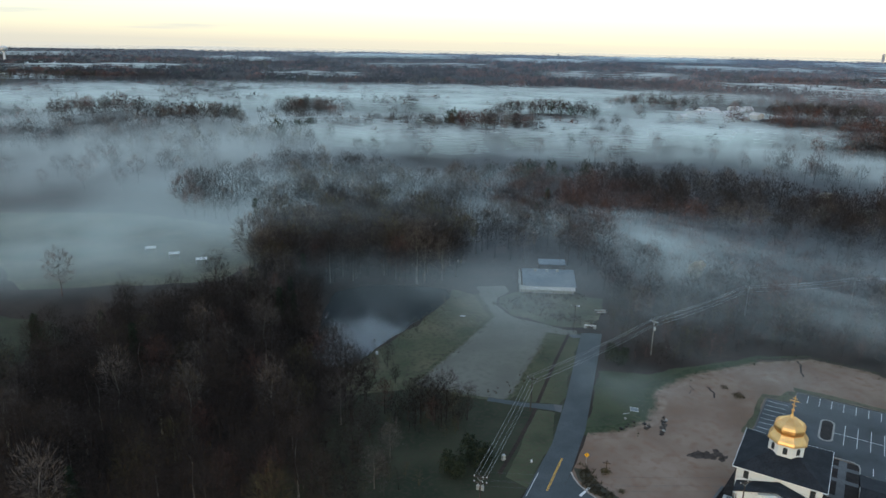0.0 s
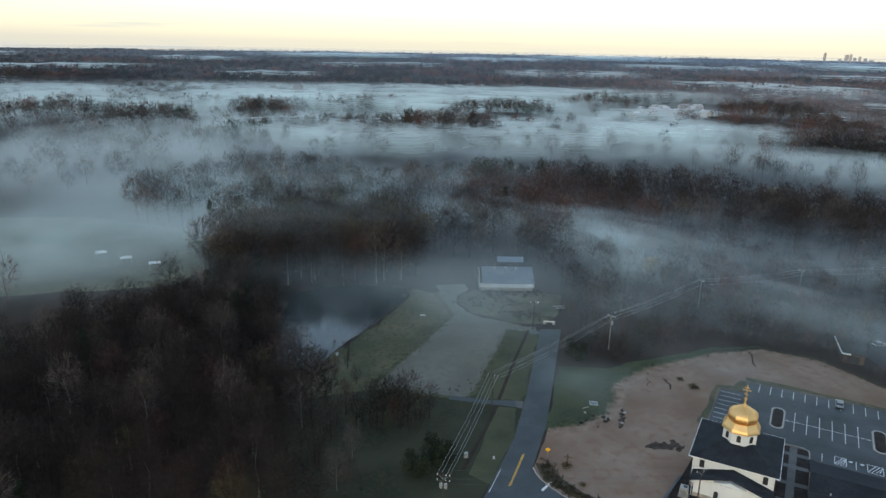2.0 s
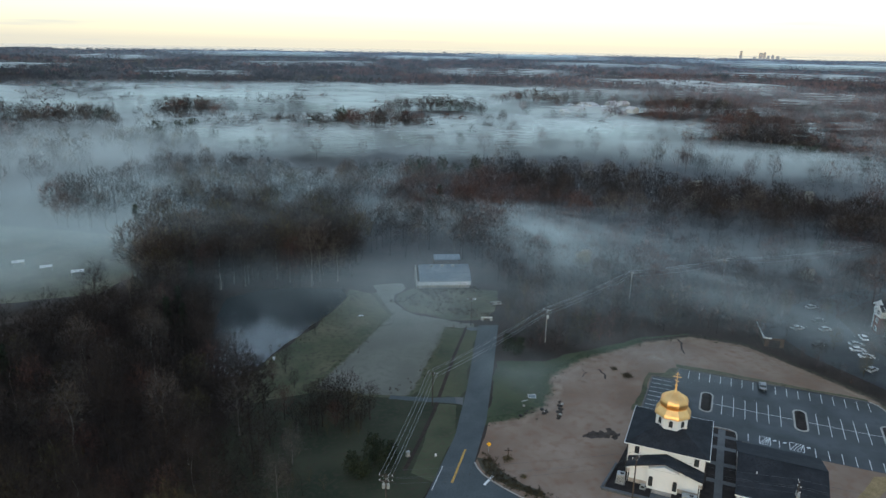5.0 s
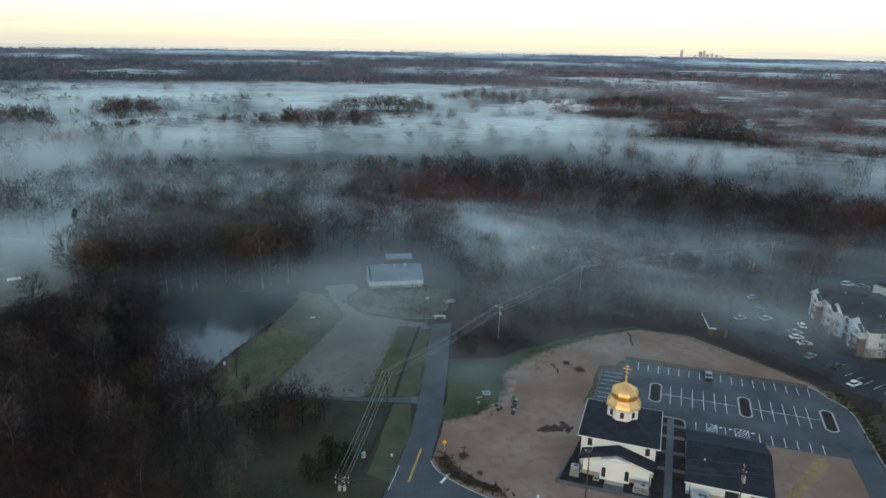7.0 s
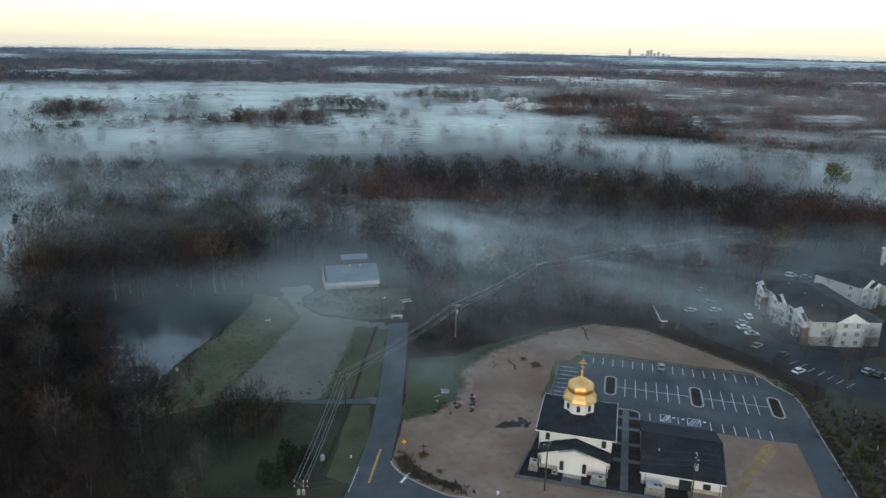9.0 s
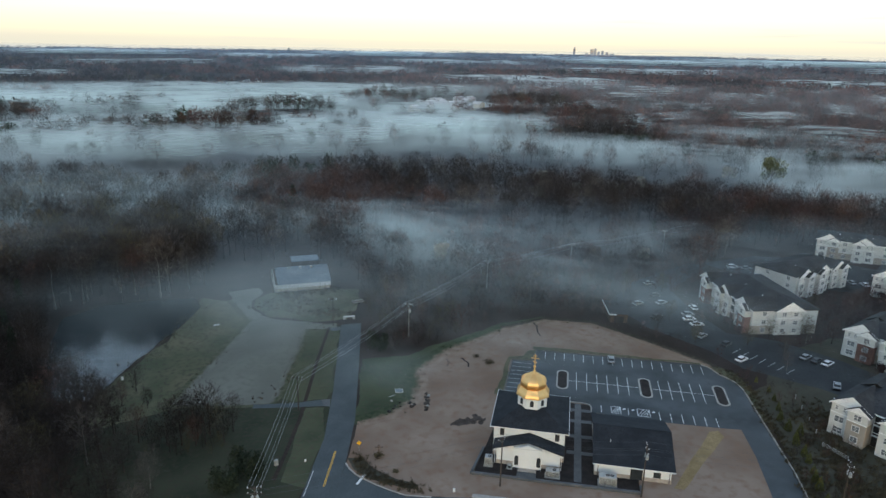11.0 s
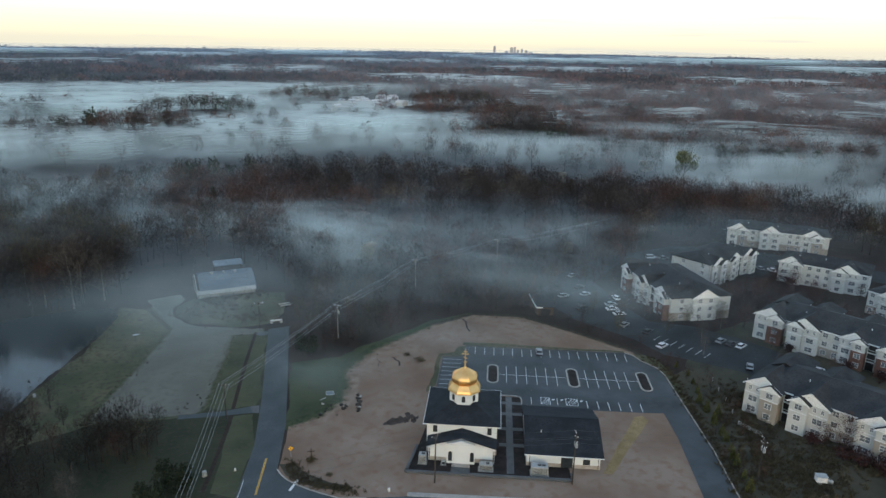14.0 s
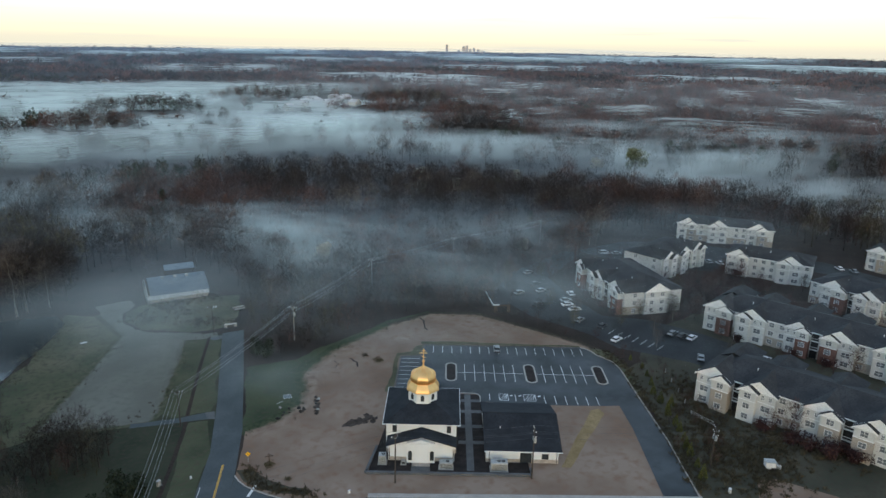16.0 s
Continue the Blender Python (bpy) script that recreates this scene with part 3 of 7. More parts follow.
def fringe_mat(name, a1, a2, b1, b2):
    """One ground thinning out into another across a strip: uneven at three scales."""
    m = bpy.data.materials.new(name)
    m.use_nodes = True
    n, l = m.node_tree.nodes, m.node_tree.links
    b = n["Principled BSDF"]
    b.inputs["Roughness"].default_value, b.inputs["Specular IOR Level"].default_value = 0.93, 0.15
    geo, at = n.new("ShaderNodeNewGeometry"), n.new("ShaderNodeAttribute")
    at.attribute_name = "across"
    cols = []
    for sc, c1, c2 in ((0.35, a1, a2), (0.8, b1, b2)):
        nz, rp = n.new("ShaderNodeTexNoise"), n.new("ShaderNodeValToRGB")
        nz.inputs["Scale"].default_value, nz.inputs["Detail"].default_value = sc, 6
        rp.color_ramp.elements[0].position, rp.color_ramp.elements[1].position = 0.36, 0.64
        rp.color_ramp.elements[0].color, rp.color_ramp.elements[1].color = (*c1, 1), (*c2, 1)
        l.new(geo.outputs["Position"], nz.inputs["Vector"])
        l.new(nz.outputs["Fac"], rp.inputs[0])
        cols.append(rp.outputs[0])
    edge = n.new("ShaderNodeTexNoise")
    edge.inputs["Scale"].default_value, edge.inputs["Detail"].default_value, edge.inputs["Roughness"].default_value = 0.45, 8, 0.68
    l.new(geo.outputs["Position"], edge.inputs["Vector"])
    add, step = n.new("ShaderNodeMath"), n.new("ShaderNodeMapRange")
    add.operation = "ADD"
    step.interpolation_type = "SMOOTHSTEP"
    step.inputs[1].default_value, step.inputs[2].default_value = 0.80, 1.22
    l.new(at.outputs["Fac"], add.inputs[0])
    l.new(edge.outputs["Fac"], add.inputs[1])
    l.new(add.outputs[0], step.inputs[0])
    mx = n.new("ShaderNodeMix")
    mx.data_type = "RGBA"
    l.new(step.outputs[0], mx.inputs["Factor"])
    l.new(cols[0], mx.inputs["A"])
    l.new(cols[1], mx.inputs["B"])
    l.new(mx.outputs["Result"], b.inputs["Base Color"])
    bp = n.new("ShaderNodeBump")
    bp.inputs["Strength"].default_value, bp.inputs["Distance"].default_value = 0.3, 0.1
    l.new(edge.outputs["Fac"], bp.inputs["Height"])
    l.new(bp.outputs[0], b.inputs["Normal"])
    return m


def fringe(name, line, inner, outer, z, material, label, category):
    """A strip along a line, from its right-hand side to its left; the share of the second ground grows across it."""
    pts = []
    for (x0, y0), (x1, y1) in zip(line, line[1:]):
        k = max(1, int(math.hypot(x1 - x0, y1 - y0) / 2.0))
        pts += [(x0 + (x1 - x0) * i / k, y0 + (y1 - y0) * i / k) for i in range(k)]
    pts.append(line[-1])
    verts, faces, share = [], [], []
    n = len(pts)
    for i, p in enumerate(pts):
        a, b = pts[max(0, i - 4)], pts[min(n - 1, i + 4)]
        d = Vector((b[0] - a[0], b[1] - a[1], 0)).normalized()
        s = Vector((-d.y, d.x, 0))
        for q in (0.0, 0.5, 1.0):
            w = -inner + (inner + outer) * q
            verts.append((p[0] + s.x * w, p[1] + s.y * w, z))
            share.append(q)
    for i in range(n - 1):
        for j in range(2):
            k = i * 3 + j
            faces.append((k, k + 3, k + 4, k + 1))
    me = bpy.data.meshes.new(name)
    me.from_pydata(verts, [], faces)
    me.attributes.new("across", "FLOAT", "POINT").data.foreach_set("value", share)
    me.materials.append(material)
    return tagged(new(name, me), label, category, kind="structure")


CLAY_TO_GRASS = fringe_mat("clay_thinning_into_grass", (0.158, 0.110, 0.080), (0.230, 0.178, 0.142), (0.028, 0.043, 0.022), (0.056, 0.066, 0.036))
CLAY_TO_ROUGH = fringe_mat("clay_thinning_into_scrub", (0.158, 0.108, 0.076), (0.235, 0.180, 0.140), (0.026, 0.024, 0.018), (0.060, 0.050, 0.034))
GRAVEL_TO_GRASS = fringe_mat("gravel_thinning_into_grass", (0.105, 0.107, 0.091), (0.142, 0.143, 0.121), (0.048, 0.055, 0.032), (0.090, 0.088, 0.056))
fringe("grass_fringe", DIRT_EDGE[1:8], 3.4, 2.4, 0.036, CLAY_TO_GRASS, "grass thinning out onto the bare clay", "grass")
fringe("scrub_fringe", DIRT_EDGE[7:13], 2.2, 1.6, 0.037, CLAY_TO_ROUGH, "rough weeds thinning out onto the clay", "grass")
fringe("gravel_fringe", GRAVEL_EDGE[:6], 1.6, 1.6, 0.050, GRAVEL_TO_GRASS, "thin grass creeping into the gravel", "grass")
fringe("gravel_fringe", GRAVEL_EDGE[15:] + GRAVEL_EDGE[:1], 1.4, 1.4, 0.051, GRAVEL_TO_GRASS, "thin grass creeping into the gravel", "grass")
for i, pts in enumerate(([(105.4, 187.0), (104.6, 183.6), (102.6, 180.0), (101.6, 176.4)], [(99.5, 180.5), (102.4, 179.0)], [(66, 166), (68, 168), (67.5, 171.0)], [(72, 170), (73.0, 167), (72.0, 163)], [(77, 173), (76.5, 170)], [(62, 163), (60.5, 160)], [(64, 164), (66.5, 163)], [(75, 175), (70, 172)])):
    way = []
    for (x0, y0), (x1, y1) in zip(pts, pts[1:]):
        for k in range(6):
            x, y = x0 + (x1 - x0) * k / 6, y0 + (y1 - y0) * k / 6
            w = noise.noise_vector((x * 0.9, y * 0.9, i)) * 0.7
            way.append((x + w.x, y + w.y))
    band("rut", way, 0.16 + 0.3 * (i % 3 == 0), 0.0, 0.058, MULCH if i in (0, 2, 3) else DIRT_ORANGE, "erosion rut washed into the clay slope", "rut")
patch("ditch_grass", [(29.4, 131.0), (29.8, 126.5), (31.6, 122.8), (35.0, 119.0), (39.0, 116.2), (41.0, 117.0), (37.0, 120.5), (33.8, 125.0), (32.6, 130.0)], 0.04, ROUGH, "dark scrubby ditch at the road corner", "ditch", 0.7, 0.5, 17.0)
band("verge_ditch", [(40.6, 204.0), (33.0, 183.0), (26.5, 163.5), (22.5, 151.5), (17.2, 138.0), (13.0, 128.0)], 0.9, 0.0, 0.05, LITTER, "narrow dark ditch along the grass verge", "ditch")
# ---- mist ----
def fog_bank(az, r, wide, deep, z0, z1, layers, density, size, turn=0.0, lo=0.30, hi=0.64, soft=0.6, wave=2.0, streak=0.0, long=1.0, thick=1.0, tint=(0.91, 0.97, 0.93), label="pale blue-grey mist lying among the trees"):
    """A bank of mist: thin uneven veils over one another. wide runs across the line of sight from the origin, deep along it.
    Its top lies nearly level, so that hollows fill and hills stand out."""
    k = 18
    cx, cy = polar(az, r)
    place = Matrix.Translation((cx, cy, lie(az, r))) @ pose(0, 0, 0, 0, 0, -az + turn) @ Matrix.Diagonal((wide, deep, 1, 1))
    lift = []
    for iy in range(k + 1):
        for ix in range(k + 1):
            w = place @ Vector((2 * ix / k - 1, 2 * iy / k - 1, 0))
            flat = lie(math.degrees(math.atan2(w.x, w.y)), math.hypot(w.x, w.y))
            lift.append(flat - w.z + 0.2 * (land(w.x, w.y, False) - flat))
    verts, faces = [], []
    for j in range(layers):
        z = z0 + (z1 - z0) * (j / max(1, layers - 1))
        base = len(verts)
        for iy in range(k + 1):
            for ix in range(k + 1):
                x, y = 2 * ix / k - 1, 2 * iy / k - 1
                d = noise.noise((x * wide / 60 + j * 0.4, y * deep / 60, az)) * wave + noise.noise((x * wide / 25, y * deep / 25 + j, r)) * wave * 0.4
                verts.append((x, y, z + d + lift[iy * (k + 1) + ix]))
        for iy in range(k):
            for ix in range(k):
                x, y = 2 * (ix + 0.5) / k - 1, 2 * (iy + 0.5) / k - 1
                if x * x + y * y < 1.1:
                    a = base + iy * (k + 1) + ix
                    faces.append((a, a + 1, a + k + 2, a + k + 1))
    me = bpy.data.meshes.new("fog_bank")
    me.from_pydata(verts, [], faces)
    me.polygons.foreach_set("use_smooth", [True] * len(me.polygons))
    me.materials.append(fog_mat("mist", density, size, soft, lo, hi, streak, long, thick, tint))
    ob = new("fog_bank", me)
    ob.matrix_basis = place
    return tagged(ob, label, "fog", "banks of mist", "stuff")


MIST = (0.86, 0.95, 0.91)
# az, distance, half width, half depth, lowest, highest, veils, density, grain
# the broad basin beyond the dark wood
fog_bank(-27, 640, 330, 300, 1, 17, 8, 0.14, 80, lo=0.26, hi=0.62, wave=3)
fog_bank(-25, 322, 122, 88, 2, 11, 7, 0.105, 50, lo=0.20, hi=0.60, tint=MIST)
fog_bank(-15, 405, 125, 55, 1, 12, 7, 0.11, 45, lo=0.32, hi=0.68, streak=-20, long=2, tint=MIST)
fog_bank(-20, 1080, 420, 330, 2, 16, 7, 0.34, 130, lo=0.22, hi=0.56, wave=3)
fog_bank(5, 650, 340, 150, 1, 16, 8, 0.36, 60, lo=0.30, hi=0.64, wave=3)
fog_bank(1, 950, 330, 190, 2, 16, 7, 0.42, 100, lo=0.24, hi=0.58, wave=3)
fog_bank(8, 1190, 460, 160, 2, 16, 6, 0.46, 120, lo=0.26, hi=0.58)
fog_bank(21, 860, 160, 240, 0, 10, 6, 0.36, 80, lo=0.24, hi=0.60)
# wisps that drift over the low ground before the dark wood, drawn out from the far left to the near right
fog_bank(14, 306, 115, 36, 4, 15, 6, 0.25, 20, -24, 0.38, 0.68, 0.95, 3, -41, 3.2, tint=MIST)
fog_bank(21, 268, 85, 28, 4, 13, 5, 0.19, 18, -20, 0.40, 0.70, 0.95, 3, -41, 3.2, tint=MIST)
fog_bank(31, 264, 90, 28, 4, 14, 5, 0.17, 18, -14, 0.40, 0.70, 0.95, 3, -41, 3.2, tint=MIST)
fog_bank(-6, 385, 160, 58, 4, 18, 6, 0.13, 40, 0, 0.26, 0.66, 0.8, 3, -20, 2, tint=MIST)
fog_bank(-8, 285, 90, 40, 10, 21, 4, 0.075, 30, 0, 0.25, 0.66, 0.9, 2, -30, 2, tint=MIST, label="haze hanging in the tall wood behind the pond")
fog_bank(1, 320, 80, 36, 4, 15, 5, 0.13, 28, -8, 0.36, 0.68, 0.95, 3, -35, 2.6, tint=MIST)
fog_bank(20, 350, 120, 34, 5, 14, 4, 0.09, 24, -12, 0.40, 0.72, 0.95, 3, -35, 3.0, tint=MIST)
fog_bank(7, 225, 74, 56, 3, 12, 5, 0.066, 36, 0, 0.20, 0.64, 0.85, tint=MIST)
fog_bank(-8, 205, 26, 42, 1, 4, 3, 0.015, 9, 0, 0.32, 0.66, 0.7, 0.6, tint=MIST, label="thin steam lying on the pond")
fog_bank(-9, 262, 60, 26, 1, 9, 5, 0.025, 20, 0, 0.25, 0.66, 0.8, 1.5, tint=MIST, label="mist between the trunks behind the pond")
fog_bank(20, 224, 62, 24, 4, 12, 4, 0.065, 22, -24, 0.34, 0.70, 0.95, 2, -41, 2.6, tint=MIST)
fog_bank(37, 228, 75, 34, 4, 13, 5, 0.09, 22, -10, 0.34, 0.70, 0.95, 2.5, -41, 2.6, tint=MIST)
fog_bank(-9, 236, 46, 36, 5, 14, 4, 0.03, 26, 0, 0.28, 0.68, 0.9, tint=MIST)
fog_bank(41, 300, 110, 50, 4, 14, 6, 0.075, 24, 0, 0.38, 0.70, 0.95, 3, -35, 2.8, tint=MIST)
fog_bank(17, 166, 30, 22, 2, 7, 3, 0.06, 14, -30, 0.32, 0.68, 0.95, 1, -60, 2, tint=MIST, label="thin mist drifting over the side road")
fog_bank(27, 196, 46, 17, 2, 8, 4, 0.05, 14, -14, 0.32, 0.70, 0.95, 1.5, -35, 2.4, tint=MIST, label="thin mist creeping onto the clay")
fog_bank(31, 176, 26, 14, 2, 6, 3, 0.07, 9, -20, 0.40, 0.70, 0.95, 1, -30, 2.4, tint=MIST, label="faint wisp drifting over the car park")
# a breath of haze over all the middle woods
fog_bank(14, 400, 430, 210, 4, 13, 3, 0.05, 90, lo=0.20, hi=0.60, soft=0.45, wave=2, tint=(0.80, 0.92, 0.97), label="thin blue haze hanging in the middle woods")
# towards the right
fog_bank(30, 585, 150, 60, 2, 15, 7, 0.24, 50, 6, lo=0.32, hi=0.64, streak=-20, long=2)
fog_bank(46, 545, 180, 75, 2, 16, 7, 0.26, 40, 8, lo=0.36, hi=0.68, streak=-30, long=2)
fog_bank(58, 455, 120, 75, 2, 15, 7, 0.20, 40, 8, lo=0.36, hi=0.68, streak=-30, long=2)
fog_bank(50, 690, 240, 80, 3, 17, 6, 0.20, 45, 4, lo=0.34, hi=0.66, streak=-25, long=2)
fog_bank(54, 345, 90, 40, 4, 14, 5, 0.05, 30, 0, lo=0.36, hi=0.70, soft=0.9, streak=-35, long=2, tint=MIST)
fog_bank(50, 235, 110, 60, 8, 14, 2, 0.03, 40, lo=0.2, hi=0.65, soft=0.8, tint=MIST)
frng = random.Random(17)
for i in range(18):
    az, r = -34 + 100 * ((i * 0.618) % 1), 1500 + 2500 * (i / 17) ** 1.2
    fog_bank(az, r, frng.uniform(110, 260) * (0.7 + r / 3000), frng.uniform(60, 130) * (0.6 + r / 2500), 5, 15, 3, frng.uniform(0.5, 0.8), 120, frng.uniform(-14, 14), 0.36, 0.58, wave=3, label="far white mist lying in a valley")
for az, r, w, d in ((48, 3300, 700, 190), (59, 2600, 450, 150), (36, 2900, 420, 140), (-4, 3300, 420, 130), (16, 3500, 500, 150)):
    fog_bank(az, r, w, d, 8, 20, 3, 0.9, 200, lo=0.28, hi=0.5, wave=3, label="broad white mist lake in a far valley")
for i in range(20):
    az, r = 27 + 40 * ((i * 0.618) % 1), 700 + 760 * i / 19
    fog_bank(az, r, frng.uniform(50, 130), frng.uniform(30, 70), 7, 20, 5, frng.uniform(0.30, 0.52), 40, frng.uniform(-20, 20), 0.35, 0.66, soft=0.85, wave=4, label="patch of white mist among far woods")
# sheet colours carry dawn warmth on the right, and more blue with distance
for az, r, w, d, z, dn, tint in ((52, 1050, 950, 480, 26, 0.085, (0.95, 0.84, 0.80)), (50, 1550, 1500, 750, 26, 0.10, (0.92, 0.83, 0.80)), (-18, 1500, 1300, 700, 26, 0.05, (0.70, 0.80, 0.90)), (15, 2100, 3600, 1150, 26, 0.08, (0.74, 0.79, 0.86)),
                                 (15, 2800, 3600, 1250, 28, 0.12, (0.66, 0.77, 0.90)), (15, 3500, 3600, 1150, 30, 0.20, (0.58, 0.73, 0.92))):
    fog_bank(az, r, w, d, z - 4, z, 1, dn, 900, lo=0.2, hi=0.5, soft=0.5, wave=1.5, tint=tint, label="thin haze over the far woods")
# ---- trees ----
class Soup:
    """Vertices and triangles gathered by hand."""

    def __init__(self):
        self.v, self.f = [], []

    def tube(self, a, b, r0, r1, n=3):
        a, b = Vector(a), Vector(b)
        q = (b - a).to_track_quat("Z", "Y")
        k = len(self.v)
        for p, r in ((a, r0), (b, r1)):
            for i in range(n):
                self.v.append(p + q @ Vector((r * math.cos(2 * math.pi * i / n), r * math.sin(2 * math.pi * i / n), 0)))
        for i in range(n):
            j = (i + 1) % n
            self.f += [(k + i, k + j, k + n + j), (k + i, k + n + j, k + n + i)]

    def blade(self, a, b, w, side):
        k = len(self.v)
        a, b, side = Vector(a), Vector(b), Vector(side)
        self.v += [a - side * w / 2, a + side * w / 2, b]
        self.f.append((k, k + 1, k + 2))

    def arrays(self):
        return np.array([tuple(p) for p in self.v], dtype=np.float32), np.array(self.f, dtype=np.int32)


def rvec(rng):
    while True:
        v = Vector((rng.uniform(-1, 1), rng.uniform(-1, 1), rng.uniform(-1, 1)))
        if 0.05 < v.length < 1:
            return v.normalized()


def bare_tree(seed, h=17.0, spread=4.0, limbs=13, subs=6, twigs=11, tw=0.05, start=0.3, sides=6, lean=0.4, coarse=False, fuzz=0):
    """A leafless broad-leaved tree: the trunk, and limbs that fork into a rounded haze of twigs."""
    rng = random.Random(seed)
    trunk, crown = Soup(), Soup()
    top = 0.74
    pts = [Vector((0, 0, 0))]
    for i in range(1, 6):
        pts.append(Vector((rng.uniform(-lean, lean) * i / 4, rng.uniform(-lean, lean) * i / 4, h * top * i / 5)))
    r0 = h * 0.0135
    for i in range(5):
        trunk.tube(pts[i], pts[i + 1], r0 * (1 - i / 5.6) * (1.35 if i == 0 else 1), r0 * (1 - (i + 1) / 5.6), sides)

    def on_trunk(k):
        k *= 5
        i = min(4, int(k))
        return pts[i].lerp(pts[i + 1], k - i)

    for i in range(limbs):
        k = start + (1.0 - start) * (i + rng.random() * 0.7) / limbs
        a = i * 2.4 + rng.uniform(-0.4, 0.4)
        ln = spread * (1.2 - 0.55 * abs(k - 0.6)) * rng.uniform(0.7, 1.15)
        up = 0.35 + 1.5 * k * k + rng.uniform(-0.15, 0.25)
        d = Vector((math.cos(a), math.sin(a), up)).normalized()
        p0 = on_trunk(min(k, 0.98))
        p1 = p0 + d * ln * 0.5
        p2 = p1 + (d + Vector((0, 0, 0.3)) + rvec(rng) * 0.3).normalized() * ln * 0.6
        lr = r0 * 0.42 * (1.2 - k)
        crown.tube(p0, p1, lr, lr * 0.7)
        crown.tube(p1, p2, lr * 0.7, lr * 0.25)
        for j in range(subs):
            q = (j + rng.random()) / subs
            s0 = p0.lerp(p1, q * 2) if q < 0.5 else p1.lerp(p2, q * 2 - 1)
            sd = (d * 0.5 + rvec(rng) * 1.0 + Vector((0, 0, 0.35))).normalized()
            sl = ln * rng.uniform(0.3, 0.52)
            s1 = s0 + sd * sl
            if coarse:
                crown.blade(s0, s1, tw * 1.2, sd.cross(rvec(rng)).normalized())
            else:
                crown.tube(s0, s1, lr * 0.3, lr * 0.1)
            for t in range(twigs):
                w0 = s0.lerp(s1, rng.uniform(0.15, 1.0))
                td = (sd * 0.7 + rvec(rng) * 0.95 + Vector((0, 0, 0.25))).normalized()
                crown.blade(w0, w0 + td * sl * rng.uniform(0.35, 0.8), tw, td.cross(rvec(rng)).normalized())
    for i in range(fuzz):  # the outermost twigs round the crown off
        d = rvec(rng)
        q = rng.uniform(0.5, 1.0)
        p = Vector((d.x * spread * 1.1 * q, d.y * spread * 1.1 * q, h * 0.62 + d.z * h * 0.38 * q))
        e = (Vector((d.x, d.y, max(-0.2, d.z) + 0.5)) + rvec(rng) * 0.9).normalized()
        crown.blade(p, p + e * rng.uniform(0.8, 1.7) * (1.5 if coarse else 1.0) * h / 17, tw, e.cross(rvec(rng)).normalized())
    return trunk.arrays(), crown.arrays()


def pine_tree(seed, h=16.0, spread=3.4, tiers=9, per=9, leaf=0.55, clump=26):
    rng = random.Random(seed)
    trunk, crown = Soup(), Soup()
    trunk.tube((0, 0, 0), (0, 0, h * 0.5), h * 0.014, h * 0.01, 6)
    trunk.tube((0, 0, h * 0.5), (0, 0, h * 0.98), h * 0.01, h * 0.002, 6)
    for i in range(tiers):
        k = 0.32 + 0.66 * i / (tiers - 1)
        rr = spread * (1.08 - k) / 0.75 * rng.uniform(0.8, 1.1) * (0.75 if i == 0 else 1)
        for j in range(per):
            a = rng.uniform(0, 6.28)
            ln = rr * rng.uniform(0.55, 1.05)
            p0 = Vector((0, 0, h * k))
            p1 = Vector((math.cos(a) * ln, math.sin(a) * ln, h * k + ln * rng.uniform(-0.05, 0.3)))
            crown.tube(p0, p1, 0.07, 0.02)
            for t in range(clump):
                c = p0.lerp(p1, rng.uniform(0.35, 1.05)) + rvec(rng) * 0.5
                d = (rvec(rng) + Vector((0, 0, 0.3))).normalized()
                crown.blade(c, c + d * leaf * rng.uniform(0.7, 1.5), leaf * 0.55, d.cross(rvec(rng)).normalized())
    return trunk.arrays(), crown.arrays()


def leafy(seed, h, rx, base, count, leaf):
    """A crown of many small leaves or flowers in uneven clumps."""
    rng = random.Random(seed)
    s = Soup()
    blobs = [(Vector((rng.uniform(-0.6, 0.6) * rx, rng.uniform(-0.6, 0.6) * rx, base + (h - base) * rng.uniform(0.2, 0.85))), rng.uniform(0.35, 0.6) * rx) for _ in range(9)]
    for i in range(count):
        c, r = blobs[i % 9]
        p = c + rvec(rng) * r * rng.uniform(0.5, 1.1)
        p.z = max(base * 0.7, min(h, p.z))
        d = rvec(rng)
        s.blade(p, p + d * leaf, leaf * 0.7, d.cross(rvec(rng)).normalized())
    return s.arrays()


def cone_leafy(seed, h, rx, count, leaf):
    rng = random.Random(seed)
    s = Soup()
    for i in range(count):
        k = 1 - math.sqrt(rng.random())
        a = rng.uniform(0, 6.283)
        r = rx * (1 - k) * rng.uniform(0.65, 1.08) * (1 if k > 0.08 else 0.8)
        p = Vector((math.cos(a) * r, math.sin(a) * r, 0.1 + k * h))
        d = (Vector((math.cos(a), math.sin(a), 1.1)) + rvec(rng) * 0.8).normalized()
        s.blade(p, p + d * leaf, leaf * 0.6, d.cross(rvec(rng)).normalized())
    return s.arrays()


def far_tree(seed, h, rx, count, leaf, low=0.2, wide=0.34):
    """A tree far off: a stem and a ragged crown."""
    rng = random.Random(seed)
    s = Soup()
    s.tube((0, 0, 0), (0, 0, h * 0.7), 0.22, 0.1)
    for i in range(count):
        d = rvec(rng)
        q = rng.uniform(0.45, 1.0)
        p = Vector((d.x * rx * q, d.y * rx * q, h * (low + 1) / 2 + d.z * h * (1 - low) / 2 * q))
        e = (Vector((d.x, d.y, abs(d.z) + 0.5)) + rvec(rng) * 0.8).normalized()
        s.blade(p, p + e * leaf * rng.uniform(0.7, 1.4), leaf * wide, e.cross(rvec(rng)).normalized())
    return s.arrays()


